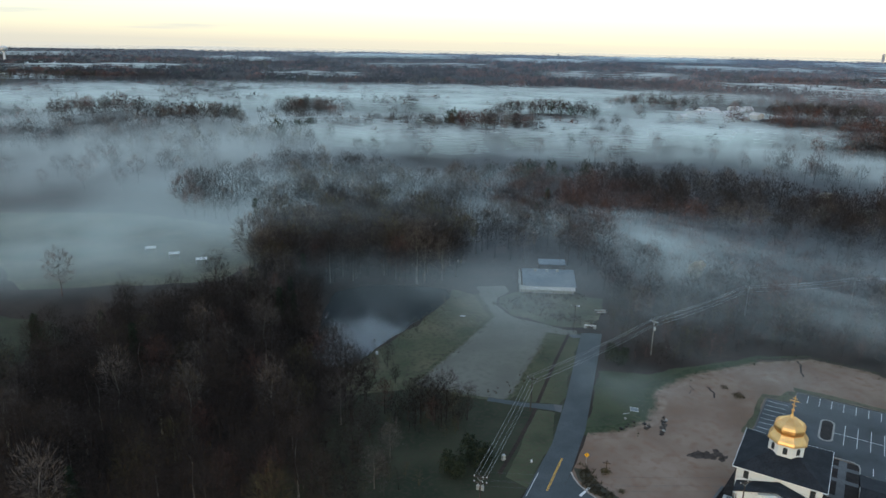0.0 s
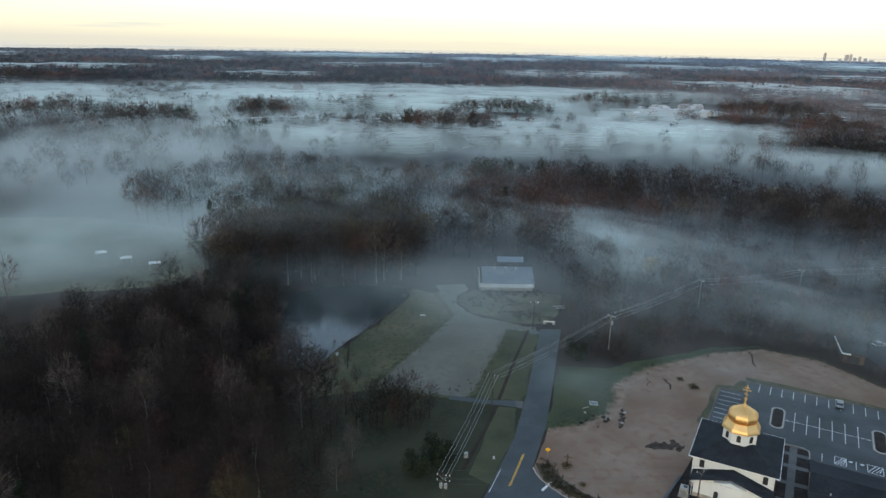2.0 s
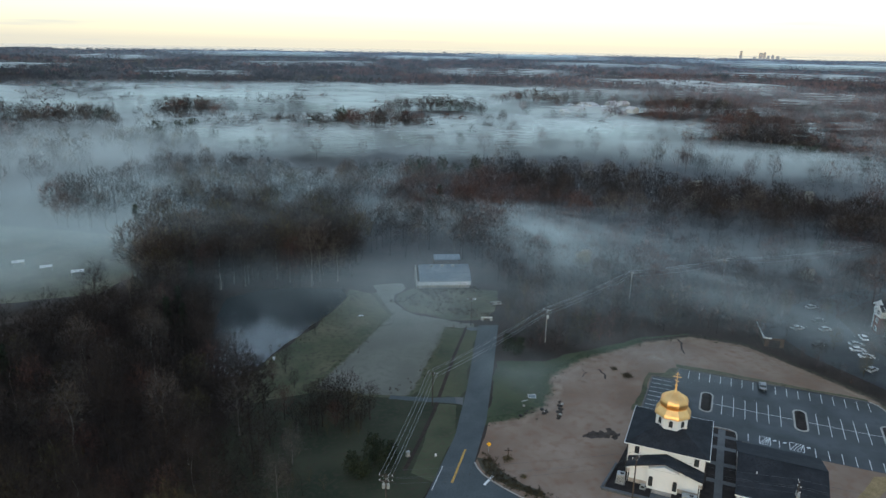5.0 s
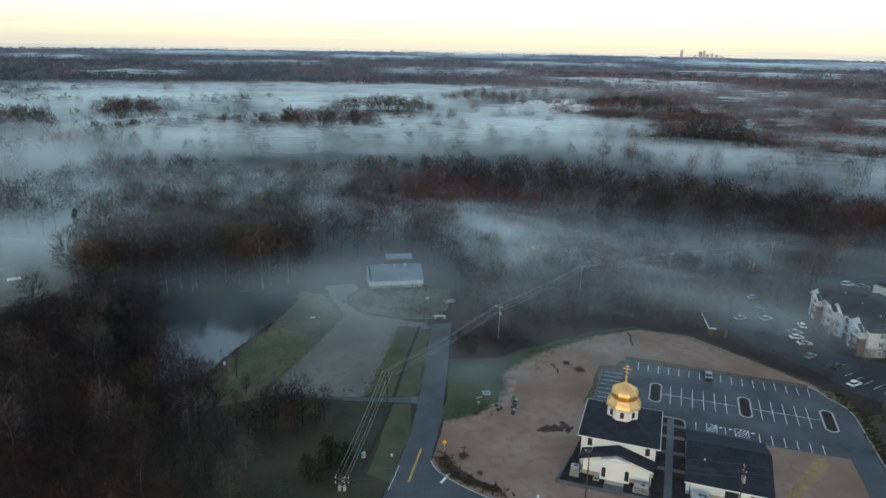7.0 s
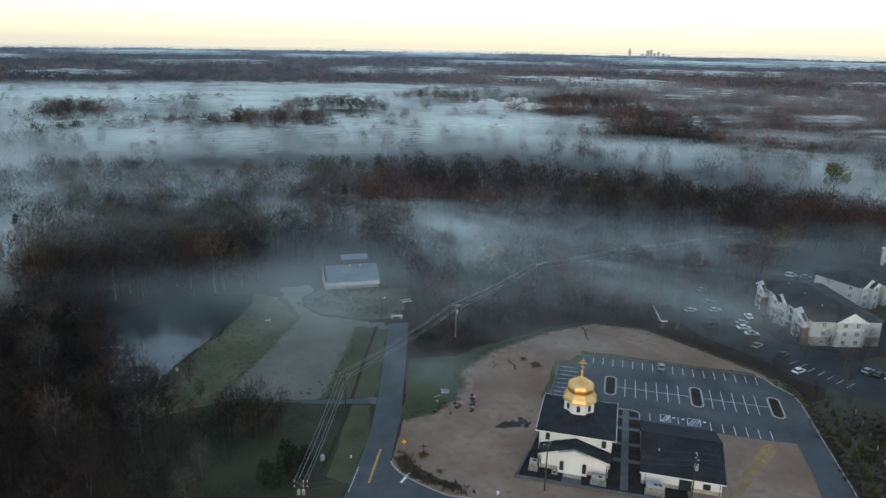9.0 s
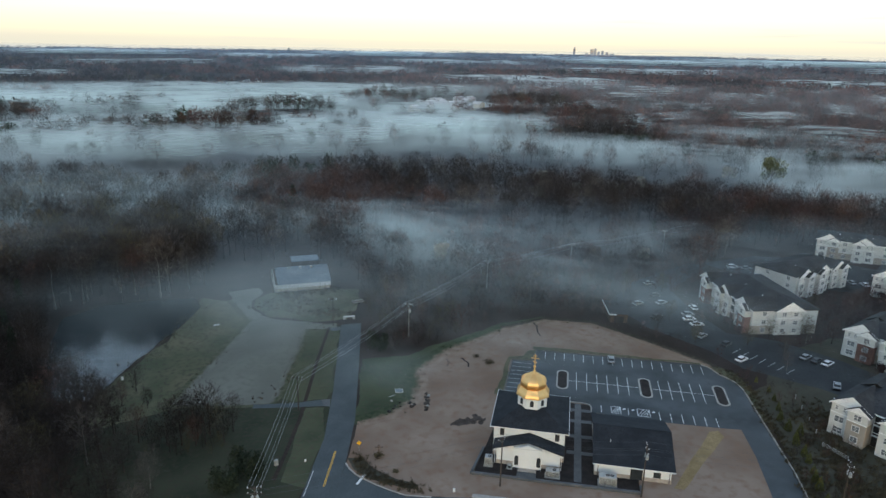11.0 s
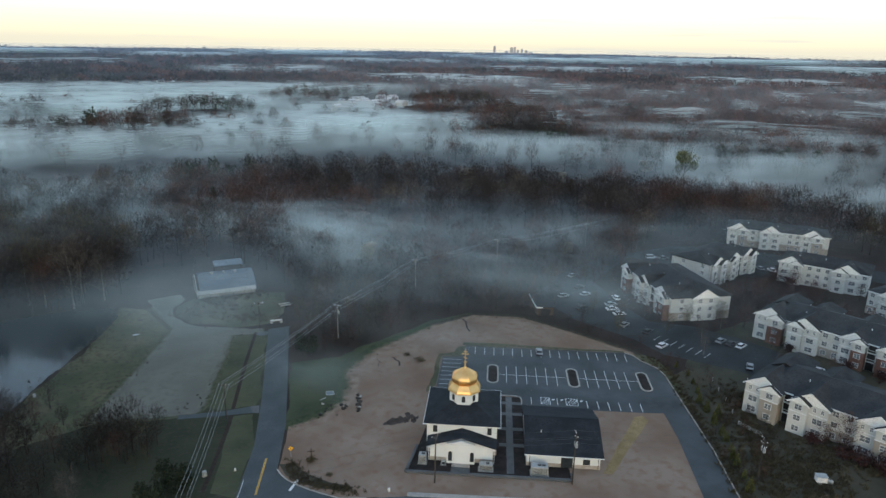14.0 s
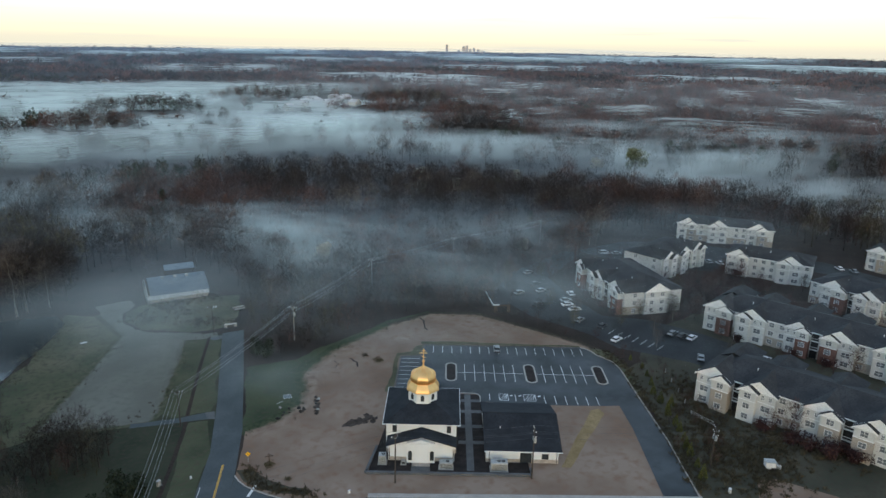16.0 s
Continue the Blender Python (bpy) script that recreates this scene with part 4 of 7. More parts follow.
def np_mesh(name, v, f, material):
    me = bpy.data.meshes.new(name)
    me.vertices.add(len(v))
    me.vertices.foreach_set("co", v.astype(np.float32).ravel())
    me.loops.add(f.size)
    me.loops.foreach_set("vertex_index", f.astype(np.int32).ravel())
    me.polygons.add(len(f))
    me.polygons.foreach_set("loop_start", np.arange(0, f.size, 3, dtype=np.int32))
    me.update()
    me.materials.append(material)
    return me


def grown(name, spots, kinds, material, label, category):
    """Many trees as one mesh of kind stuff. spots: x, y, z, scale, turn."""
    vs, fs, off = [], [], 0
    for i, (x, y, z, s, a) in enumerate(spots):
        v, f = kinds[i % len(kinds)]
        c, q = math.cos(a), math.sin(a)
        w = np.empty_like(v)
        w[:, 0] = (v[:, 0] * c - v[:, 1] * q) * s + x
        w[:, 1] = (v[:, 0] * q + v[:, 1] * c) * s + y
        w[:, 2] = v[:, 2] * s + z
        vs.append(w)
        fs.append(f + off)
        off += len(v)
    if not vs:
        return None
    return tagged(new(name, np_mesh(name, np.concatenate(vs), np.concatenate(fs), material)), label, category, kind="stuff")


def tree_thing(name, label, category, stem, crown, bark, leaves, group):
    t = thing(name, label, category, None, group)
    if stem is not None:
        part("trunk", np_mesh("trunk", *stem, bark), None, t)
    part("crown", np_mesh("crown", *crown, leaves), None, t)
    return t


def spread_out(poly, gap, seed, keep=1.0, box_=None):
    """Uneven places inside an outline, about gap apart."""
    rng = random.Random(seed)
    xs, ys = [p[0] for p in poly], [p[1] for p in poly]
    res = []
    y = min(ys)
    while y < max(ys):
        x = min(xs)
        while x < max(xs):
            px, py = x + rng.uniform(-0.48, 0.48) * gap, y + rng.uniform(-0.48, 0.48) * gap
            if rng.random() < keep and inside(px, py, poly):
                res.append((px, py))
            x += gap
        y += gap
    return res


# where no wood grows
APART = [(128, 192), (139, 150), (150, 118), (134, 96), (108, 66), (160, 20), (322, 40), (318, 150), (298, 200), (266, 228), (228, 234), (200, 205), (170, 206), (140, 214)]
CLEAR = [
    [(-24, 100), (-31, 135), (-25, 150), (-24, 161), (-34, 168), (-47, 166), (-48, 236), (-40, 246), (4, 246.5), (8, 262), (12, 282), (40, 280), (60, 262), (60, 236), (54, 218), (53, 205), (50, 180), (58, 178), (72, 183), (94, 192), (112, 193.5), (126, 184), (140, 150), (150, 118), (134, 96), (108, 66), (0, 80)],
    APART,
    [(-215, 300), (-150, 232), (-118, 240), (-84, 246), (-72, 285), (-95, 325), (-160, 350), (-230, 345)],
    [(-160, 172), (-118, 170), (-113, 190), (-124, 205), (-160, 212)],
]


def open_ground(x, y):
    return any(inside(x, y, c) for c in CLEAR)


rng = random.Random(11)
# the wood in front and round the pond: trees of their own
NEAR_KINDS = []
for i, (h, sp, bark, tw, nm, st) in enumerate((
        (17, 4.6, BARK, TWIG, "brown", 0.3), (19, 4.6, BARK, TWIG, "brown", 0.4), (15, 4.4, BARK_PALE, TWIG_GREY, "grey", 0.3), (18, 3.6, BARK_PALE, TWIG, "pale-stemmed", 0.45),
        (16, 4.2, BARK, TWIG_RED, "reddish", 0.3), (14, 4.0, BARK, TWIG_OLIVE, "olive", 0.28), (20, 3.8, BARK_PALE, TWIG_GREY, "tall pale", 0.5))):
    stem, crown = bare_tree(100 + i, h, sp, limbs=15, subs=5, twigs=9, tw=0.075, start=st * 0.6, fuzz=800)
    label = {"brown": "leafless brown broad-leaved tree in the dark wood", "grey": "leafless grey-twigged tree in the wood", "pale-stemmed": "leafless tree with a pale straight trunk",
             "reddish": "leafless tree with reddish budding twigs", "olive": "leafless tree with olive-green buds", "tall pale": "tall pale-trunked leafless tree by the pond"}[nm]
    NEAR_KINDS.append(tree_thing("bare_tree", label, "tree", stem, crown, bark, tw, "trees of the near wood"))
stem, crown = pine_tree(7)
PINE = tree_thing("pine_tree", "dark green pine standing in the bare wood", "tree", stem, crown, BARK, NEEDLE, "pines of the near wood")
used = set()


def plant(ob, x, y, s=1.0):
    m = pose(x, y, land(x, y), 0, 0, rng.uniform(0, 360)) @ Matrix.Diagonal((s, s, s * rng.uniform(0.92, 1.1), 1))
    if ob.name in used:
        o = ob
        k = copy_thing(o, pose(0, 0, 0))
        k.matrix_basis = m
        return k
    used.add(ob.name)
    ob.matrix_basis = m
    return ob


FOREST_L = [(-15, 108), (-26, 135), (-21, 148), (-25, 161), (-34, 166), (-41, 170), (-41.5, 240), (-62, 236), (-84, 208), (-104, 186), (-113, 168), (-128, 160), (-80, 96)]
FOREST_P = [(-62, 238), (-40, 248), (5, 249), (9, 262), (10, 300), (-30, 318), (-70, 300), (-78, 262)]
for x, y in spread_out(FOREST_L, 5.7, 21):
    if rng.random() < 0.04:
        plant(PINE, x, y, rng.uniform(0.75, 1.1))
    else:
        plant(NEAR_KINDS[rng.choices(range(7), (7, 6, 1, 1.2, 1.2, 0.6, 0.4))[0]], x, y, rng.uniform(0.7, 1.08))
behind = []
for x, y in spread_out(FOREST_P, 5.6, 22):
    if y < 258 and x > -52:
        plant(NEAR_KINDS[rng.choices(range(7), (2, 3, 2, 5, 2, 1, 6))[0]], x, y, rng.uniform(1.0, 1.3))
    else:
        behind.append((x, y, 0.0, rng.uniform(0.7, 1.18), rng.uniform(0, 6.28)))

# the woods further off
MID = []
for i in range(8):
    stem, crown = bare_tree(300 + i, 19 + (i % 3), 5.6 + 0.5 * (i % 2), limbs=8, subs=3, twigs=3, tw=0.15, start=0.3, sides=3, coarse=True, fuzz=430)
    MID.append((np.concatenate([stem[0], crown[0]]), np.concatenate([stem[1], crown[1] + len(stem[0])])))
grown("woods", behind[::2], MID, TWIG, "tall brown leafless woods beyond the pond", "woods")
grown("woods", behind[1::4], MID, TWIG_OLIVE, "tall olive-budded woods beyond the pond", "woods")
grown("woods", behind[3::4], MID, TWIG_GREY, "tall grey leafless woods beyond the pond", "woods")
MID_PINE = []
for i in range(3):
    stem, crown = pine_tree(330 + i, 18, 4.6, tiers=8, per=6, leaf=1.3, clump=7)
    MID_PINE.append((np.concatenate([stem[0], crown[0]]), np.concatenate([stem[1], crown[1] + len(stem[0])])))
WALL = [far_tree(350 + i, 17 + i % 4, 5.2 + 0.4 * (i % 3), 350, 1.15, 0.2, 0.22) for i in range(8)]
WALL_PINE = [far_tree(366 + i, 19, 3.8, 220, 1.3, 0.2, 0.5) for i in range(3)]
FAR = [far_tree(360 + i, 17 + i % 4, 5.6 + 0.5 * (i % 2), 135, 1.6, 0.2, 0.36) for i in range(8)]
FAR_PINE = [far_tree(370 + i, 18, 4.8, 130, 1.9, 0.15, 0.5) for i in range(3)]
EDGE = [far_tree(380 + i, 13, 10.0, 28, 5.6, wide=0.5) for i in range(4)]


def woodland(r0, r1, gap0, gap1, seed, cover):
    """Places between two distances, wider apart further off; cover(x, y) is the share of ground that is wooded."""
    rg = random.Random(seed)
    res = []
    r = r0
    while r < r1:
        gap = gap0 + (gap1 - gap0) * (r - r0) / (r1 - r0)
        step = math.degrees(gap / r)
        az = -37.0
        while az < 69:
            a, q = az + rg.uniform(-0.5, 0.5) * step, r + rg.uniform(-0.5, 0.5) * gap
            x, y = polar(a, q)
            if rg.random() < cover(x, y) and not open_ground(x, y):
                res.append((x, y, land(x, y), rg.uniform(0.72, 1.12) * (0.65 if q > 3000 or (14 < a < 42 and q < 335) else 1), rg.uniform(0, 6.28)))
            az += step
        r += gap
    return res


EDGE_AZ, EDGE_R = (-40, -24, -18, -11, -2, 11, 18, 29, 38, 48, 70), (350, 350, 448, 495, 425, 462, 492, 442, 412, 425, 410)

def where_is(x, y):
    return math.degrees(math.atan2(x, y)), math.hypot(x, y)


def mid_cover(x, y):
    az, r = where_is(x, y)
    k = noise.noise((x / 70, y / 70, 1.3))
    if az < -16 and r < 365 + 30 * k:
        return 0.02
    if x < -20 and r < 345 + 30 * k:
        return 0.35 + 0.6 * k
    if az < -19 + 6 * k and r < 600:
        return 0.16 + 0.7 * k
    if 2 < az < 14 and r < 335:
        return 0.85 + 0.5 * k
    if 2 < az < 42 and r < 335:
        return 0.5 + 0.6 * k
    edge = float(np.interp(az, EDGE_AZ, EDGE_R)) + 25 * noise.noise((x / 40, y / 40, 8.2))
    if r > edge:
        return max(0.09, 1.9 * (k - 0.12)) * ramp(r, edge + 40, edge + 110) + rise(az, r)
    return min(1.0, 0.92 + 0.8 * k)


def rise(az, r):
    return 0.95 if on_rise(az, r) > 0 else 0.0


def far_cover(x, y):
    az, r = where_is(x, y)
    k = 1.2 * noise.noise((x / 170, y / 170, 5.5)) + 0.6 * noise.noise((x / 60, y / 60, 2.5))
    if 18 < az < 24.6 and 790 < r < 1090:  # the estate keeps its gardens open
        return 0.07
    if az < 31 and r < 1230 + 260 * noise.noise((az / 3.5, 2.2, 0.0)) + 90 * noise.noise((az / 0.8, 5.2, 0.0)):
        return max(0.06, 2.2 * (k + 0.02)) + rise(az, r)
    return min(1.0, max(0.0, 0.86 + k))


def sort_woods(spots, kinds, pines, seed, where, red=TWIG_RED):
    """Split the places into the colours that the woods have, in drifts."""
    rg = random.Random(seed)
    groups = {"brown": [], "red": [], "olive": [], "grey": [], "pine": []}
    for s in spots:
        k = noise.noise((s[0] / 120, s[1] / 120, 9.1)) + rg.uniform(-0.35, 0.35) + (0.2 if s[0] > 0.45 * s[1] else 0.0) + (0.25 if math.hypot(s[0], s[1]) > 600 and s[0] > 0 else 0.0)
        q = noise.noise((s[0] / 90, s[1] / 90, 4.4)) + rg.uniform(-0.3, 0.3)
        groups["pine" if q > 0.58 and math.hypot(s[0], s[1]) > 330 else "red" if k > 0.32 else "olive" if k < -0.55 else "grey" if rg.random() < 0.18 else "brown"].append(s)
    for key, m, word in (("brown", TWIG, "brown leafless"), ("red", red, "reddish budding"), ("olive", TWIG_OLIVE, "olive budding"), ("grey", TWIG_GREY, "grey leafless"), ("pine", NEEDLE, "dark green pine")):
        grown("woods", groups[key], pines if key == "pine" else kinds, m, word + " woods " + where, "woods")


sort_woods(woodland(228, 400, 8.4, 8.8, 31, mid_cover), MID, MID_PINE, 41, "rising out of the mist")
sort_woods(woodland(400, 645, 8.0, 9.6, 34, mid_cover), WALL, WALL_PINE, 44, "standing in a dark belt")
sort_woods(woodland(645, 1500, 9.8, 18, 32, far_cover), FAR, FAR_PINE, 42, "on far low ridges", TWIG_RUST)
sort_woods(woodland(1500, 4800, 24, 60, 33, far_cover), EDGE, EDGE, 43, "towards the horizon", TWIG_RUST)
# ---- the church, its hall and their terrace ----
def window(parent, m, w, h, arched=False, frame_mat=TRIM, glass=GLASS, bars=True, name="window"):
    """A framed pane standing in the wall plane: local x across, z up, y into the wall."""
    key = (round(w, 2), round(h, 2), arched, frame_mat.name, bars, glass.name)
    if key not in window.cache:
        bm = bmesh.new()
        f = 0.09
        if arched:
            pts = [(-w / 2, 0), (w / 2, 0), (w / 2, h - w / 2)] + [(w / 2 * math.cos(a), h - w / 2 + w / 2 * math.sin(a)) for a in (math.pi * i / 8 for i in range(1, 8))] + [(-w / 2, h - w / 2)]
            ins = [(x * (1 - 2 * f / w), f + z * (1 - 2 * f / h)) for x, z in pts]
            k = len(pts)
            lo = [[bm.verts.new((x, y, z)) for x, z in o] for o, y in ((pts, 0.0), (pts, -0.06), (ins, -0.06), (ins, 0.0))]
            for a, b in zip(lo, lo[1:]):
                for i in range(k):
                    bm.faces.new((a[i], a[(i + 1) % k], b[(i + 1) % k], b[i]))
            gm = bmesh.new()
            gm.faces.new([gm.verts.new((x, -0.02, z)) for x, z in ins])
        else:
            for x0, x1, z0, z1 in ((-w / 2, w / 2, 0, f), (-w / 2, w / 2, h - f, h), (-w / 2, -w / 2 + f, f, h - f), (w / 2 - f, w / 2, f, h - f)):
                box(bm, x0, x1, -0.06, 0.0, z0, z1)
            if bars:
                box(bm, -0.035, 0.035, -0.05, -0.005, f, h - f)
                box(bm, -w / 2 + f, -0.036, -0.045, -0.005, h / 2 - 0.03, h / 2 + 0.03)
                box(bm, 0.036, w / 2 - f, -0.045, -0.005, h / 2 - 0.03, h / 2 + 0.03)
            gm = bmesh.new()
            box(gm, -w / 2 + f * 0.8, w / 2 - f * 0.8, -0.02, 0.0, f * 0.8, h - f * 0.8)
        window.cache[key] = (mesh_of("window_frame", bm, frame_mat), mesh_of("pane", gm, glass))
    a, b = window.cache[key]
    o = part(name, a, None, parent, m=m)
    part("pane", b, None, o)
    return o


window.cache = {}


def face_pose(x, y, z, turn):
    """A wall place whose outward side is -y turned by that many degrees."""
    return pose(x, y, z, 0, 0, turn)


church = thing("church", "white stucco church with dark hip roof and golden dome", "church", SITE)
bm = bmesh.new()
box(bm, -7.75, 7.75, -7.9, 7.9, 0.9, 7.2)
body = part("wall", bm, WHITE_WALL, church)
bm = bmesh.new()
box(bm, -7.82, 7.82, -7.97, 7.97, 0, 0.95)
part("plinth", bm, STONE_BASE, church)
# main roof: four slopes up to the drum
bm = bmesh.new()
E, T = 8.5, 2.6
low = [bm.verts.new(p) for p in ((-E, -E, 7.35), (E, -E, 7.35), (E, E, 7.35), (-E, E, 7.35))]
edge = [bm.verts.new(p) for p in ((-E, -E, 7.12), (E, -E, 7.12), (E, E, 7.12), (-E, E, 7.12))]
top = [bm.verts.new(p) for p in ((-T, -T, 9.75), (T, -T, 9.75), (T, T, 9.75), (-T, T, 9.75))]
for i in range(4):
    j = (i + 1) % 4
    bm.faces.new((low[i], low[j], top[j], top[i]))
    bm.faces.new((edge[i], edge[j], low[j], low[i]))
bm.faces.new(top)
bm.faces.new(edge[::-1])
part("roof", bm, SHINGLE, church, "dark blue-black shingled hip roof")
bm = bmesh.new()
for x0, x1, y0, y1 in ((-E - 0.1, E + 0.1, -E - 0.1, -E - 0.004), (-E - 0.1, E + 0.1, E + 0.004, E + 0.1), (-E - 0.1, -E - 0.004, -E, E), (E + 0.004, E + 0.1, -E, E)):
    box(bm, x0, x1, y0, y1, 7.16, 7.34)
part("gutter", bm, TRIM, church)
for x, y in ((-7.9, -8.05), (7.9, -8.05)):
    part("downpipe", tube(bmesh.new(), (x, y, 0.2), (x, y, 7.1), 0.07, 0.07, 8), DARK, church)
for x in (-5.9, 6.1):
    window(church, face_pose(x, -7.91, 5.0, 0), 0.95, 1.7, frame_mat=DARK, bars=False)
for y in (-5, -1.7, 1.7, 5):
    window(church, face_pose(7.76, y, 3.2, 90), 1.0, 2.2, True, DARK)
    window(church, face_pose(-7.76, y, 3.2, -90), 1.0, 2.2, True, DARK)
# drum
drum = part("drum", lathe(bmesh.new(), [(3.52, 8.4), (3.52, 12.1)], 8, 0.5), WHITE_WALL, church, "white octagonal drum")
for i in range(8):
    a = 45 * i
    q = Matrix.Rotation(radians(a), 4, "Z")
    window(drum, q @ face_pose(0, -3.262, 10.1, 0), 0.82, 1.5, True, DARK, bars=False, name="arched_window")
bm = lathe(bmesh.new(), [(3.45, 12.02), (3.95, 12.05), (3.95, 12.3), (3.75, 12.75), (3.3, 13.35), (3.05, 13.75), (2.95, 13.85)], 8, 0.5)
part("dome_skirt", bm, GOLD, church, "flared golden octagonal skirt")
prof = [(2.72, 13.85), (2.92, 14.15), (3.08, 14.6), (3.06, 15.05), (2.85, 15.5), (2.45, 15.95), (1.85, 16.35), (1.2, 16.65), (0.7, 16.9), (0.38, 17.2), (0.22, 17.6), (0.16, 18.1), (0.1, 18.3)]
part("dome", lathe(bmesh.new(), prof, 8, 0.5), GOLD, church, "ribbed golden onion dome")
for i in range(8):
    a = 2 * math.pi * (i + 0.5) / 8
    bm = bmesh.new()
    for (r0, z0), (r1, z1) in zip(prof[:9], prof[1:10]):
        tube(bm, (r0 * math.cos(a), r0 * math.sin(a), z0), (r1 * math.cos(a), r1 * math.sin(a), z1), 0.05, 0.05, 5, False)
    bmesh.ops.remove_doubles(bm, verts=bm.verts[:], dist=0.06)
    part("dome_rib", bm, GOLD, church)
bm = lathe(bmesh.new(), [(0.05, 18.15), (0.26, 18.3), (0.34, 18.5), (0.26, 18.72), (0.08, 18.85)], 12)
part("finial_ball", bm, GOLD, church, smooth=True)
bm = bmesh.new()
bevel_box(bm, -0.09, 0.09, -0.06, 0.06, 18.8, 21.6, 0.02)
bevel_box(bm, -0.85, 0.85, -0.05, 0.05, 20.42, 20.62, 0.02)
bevel_box(bm, -0.42, 0.42, -0.05, 0.05, 21.0, 21.16, 0.02)
k = bmesh.new()
box(k, -0.45, 0.45, -0.05, 0.05, -0.08, 0.08)
bmesh.ops.transform(k, matrix=Matrix.Translation((0, 0, 19.6)) @ Matrix.Rotation(radians(22), 4, "Y"), verts=k.verts[:])
me = bpy.data.meshes.new("tmp")
k.to_mesh(me)
k.free()
bm.from_mesh(me)
bpy.data.meshes.remove(me)
part("cross", bm, GOLD, church, "gilded three-barred cross")
# front porch with its gable
bm = prism(bmesh.new(), [(-6.7, 0.9), (7.0, 0.9), (7.0, 4.1), (0.15, 6.0), (-6.7, 4.1)], -11.2, -7.85)
porch = part("porch", bm, WHITE_WALL, church, "white gabled porch")
bm = box(bmesh.new(), -6.78, 7.08, -11.28, -7.98, 0, 0.94)
part("plinth", bm, STONE_BASE, porch)
bm = bmesh.new()
for s in (-1, 1):
    x0, x1 = 0.15, 0.15 + s * 7.65
    pts = [(x0, -12.0, 6.42), (x1, -12.0, 4.1), (x1, -7.95, 4.1), (x0, -7.95, 6.42)]
    slab(bm, pts if s > 0 else pts[::-1], 0.22)
part("roof", bm, SHINGLE, porch)
bm = prism(bmesh.new(), [(-3.0, 0.0), (3.1, 0.0), (3.1, 4.75), (1.6, 5.2), (0.1, 5.75), (-1.4, 5.2), (-3.0, 4.75)], -12.05, -11.2)
part("front_bay", bm, WHITE_WALL, porch)
bm = prism(bmesh.new(), [(-1.55, 0.0), (1.85, 0.0), (1.85, 5.2), (0.15, 5.85), (-1.55, 5.2)], -12.4, -12.05)
part("entrance_wall", bm, WHITE_WALL, porch)
bm = box(bmesh.new(), -1.8, 2.1, -13.4, -12.4, 0, 0.3)
part("step", bm, STONE_BASE, porch)
for x in (-2.25, 2.5):
    window(porch, face_pose(x, -12.06, 0.7, 0), 0.85, 2.3, True, DARK, bars=False, name="arched_window")
for x, y in ((-7.0, -11.4), (7.3, -11.4)):
    part("downpipe", tube(bmesh.new(), (x, y, 0.2), (x, y, 4.0), 0.06, 0.06, 8), TRIM, porch)

# hall beside it
hall = thing("parish_hall", "low white hall with broad dark gabled roof", "building", SITE)
bm = bmesh.new()
side = [(-11.0, 0.85), (9.0, 0.85), (9.0, 3.05), (-1.0, 6.2), (-11.0, 3.05)]
a = [bm.verts.new((14.35, y, z)) for y, z in side]
b = [bm.verts.new((30.1, y, z)) for y, z in side]
for i in range(5):
    j = (i + 1) % 5
    bm.faces.new((a[i], b[i], b[j], a[j]))
bm.faces.new(a)
bm.faces.new(b[::-1])
part("wall", bm, WHITE_WALL, hall)
part("plinth", box(bmesh.new(), 14.28, 30.17, -11.07, 9.07, 0, 0.9), STONE_BASE, hall)
for s, y1, m in ((-1, -11.7, SHINGLE), (1, 9.7, SHINGLE)):
    bm = bmesh.new()
    pts = [(13.8, -1.0, 6.5), (30.8, -1.0, 6.5), (30.8, y1, 3.2), (13.8, y1, 3.2)]
    slab(bm, pts, 0.2)
    part("roof_slope", bm, m, hall)
part("ridge_cap", box(bmesh.new(), 13.8, 30.8, -1.12, -0.88, 6.5, 6.56), SHINGLE, hall)
part("gutter", box(bmesh.new(), 13.8, 30.8, -11.82, -11.704, 3.02, 3.2), TRIM, hall)
part("door", box(bmesh.new(), 21.9, 24.1, -11.14, -11.0, 0.1, 2.35), GLASS, hall, "dark glazed double door")
part("door_frame", box(box(box(bmesh.new(), 21.75, 21.9, -11.18, -11.02, 0.1, 2.5), 24.1, 24.25, -11.18, -11.02, 0.1, 2.5), 21.9, 24.1, -11.18, -11.02, 2.35, 2.5), DARK, hall)
window(hall, face_pose(27.2, -11.01, 1.0, 0), 1.5, 1.3, frame_mat=DARK, bars=False)
for x in (15.0, 29.7):
    part("downpipe", tube(bmesh.new(), (x, -11.2, 0.2), (x, -11.2, 3.0), 0.06, 0.06, 8), DARK, hall)
bm = bmesh.new()
tube(bm, (17.6, -5.5, 4.9), (17.6, -5.5, 5.6), 0.09, 0.09, 8)
part("vent_pipe", bm, PORCELAIN, hall)

# terrace beds and paths
def site_patch(name, pts, z, m, label, cat, **kw):
    return patch(name, [tuple(site(u, v)[:2]) for u, v in pts], z, m, label, cat, **kw)


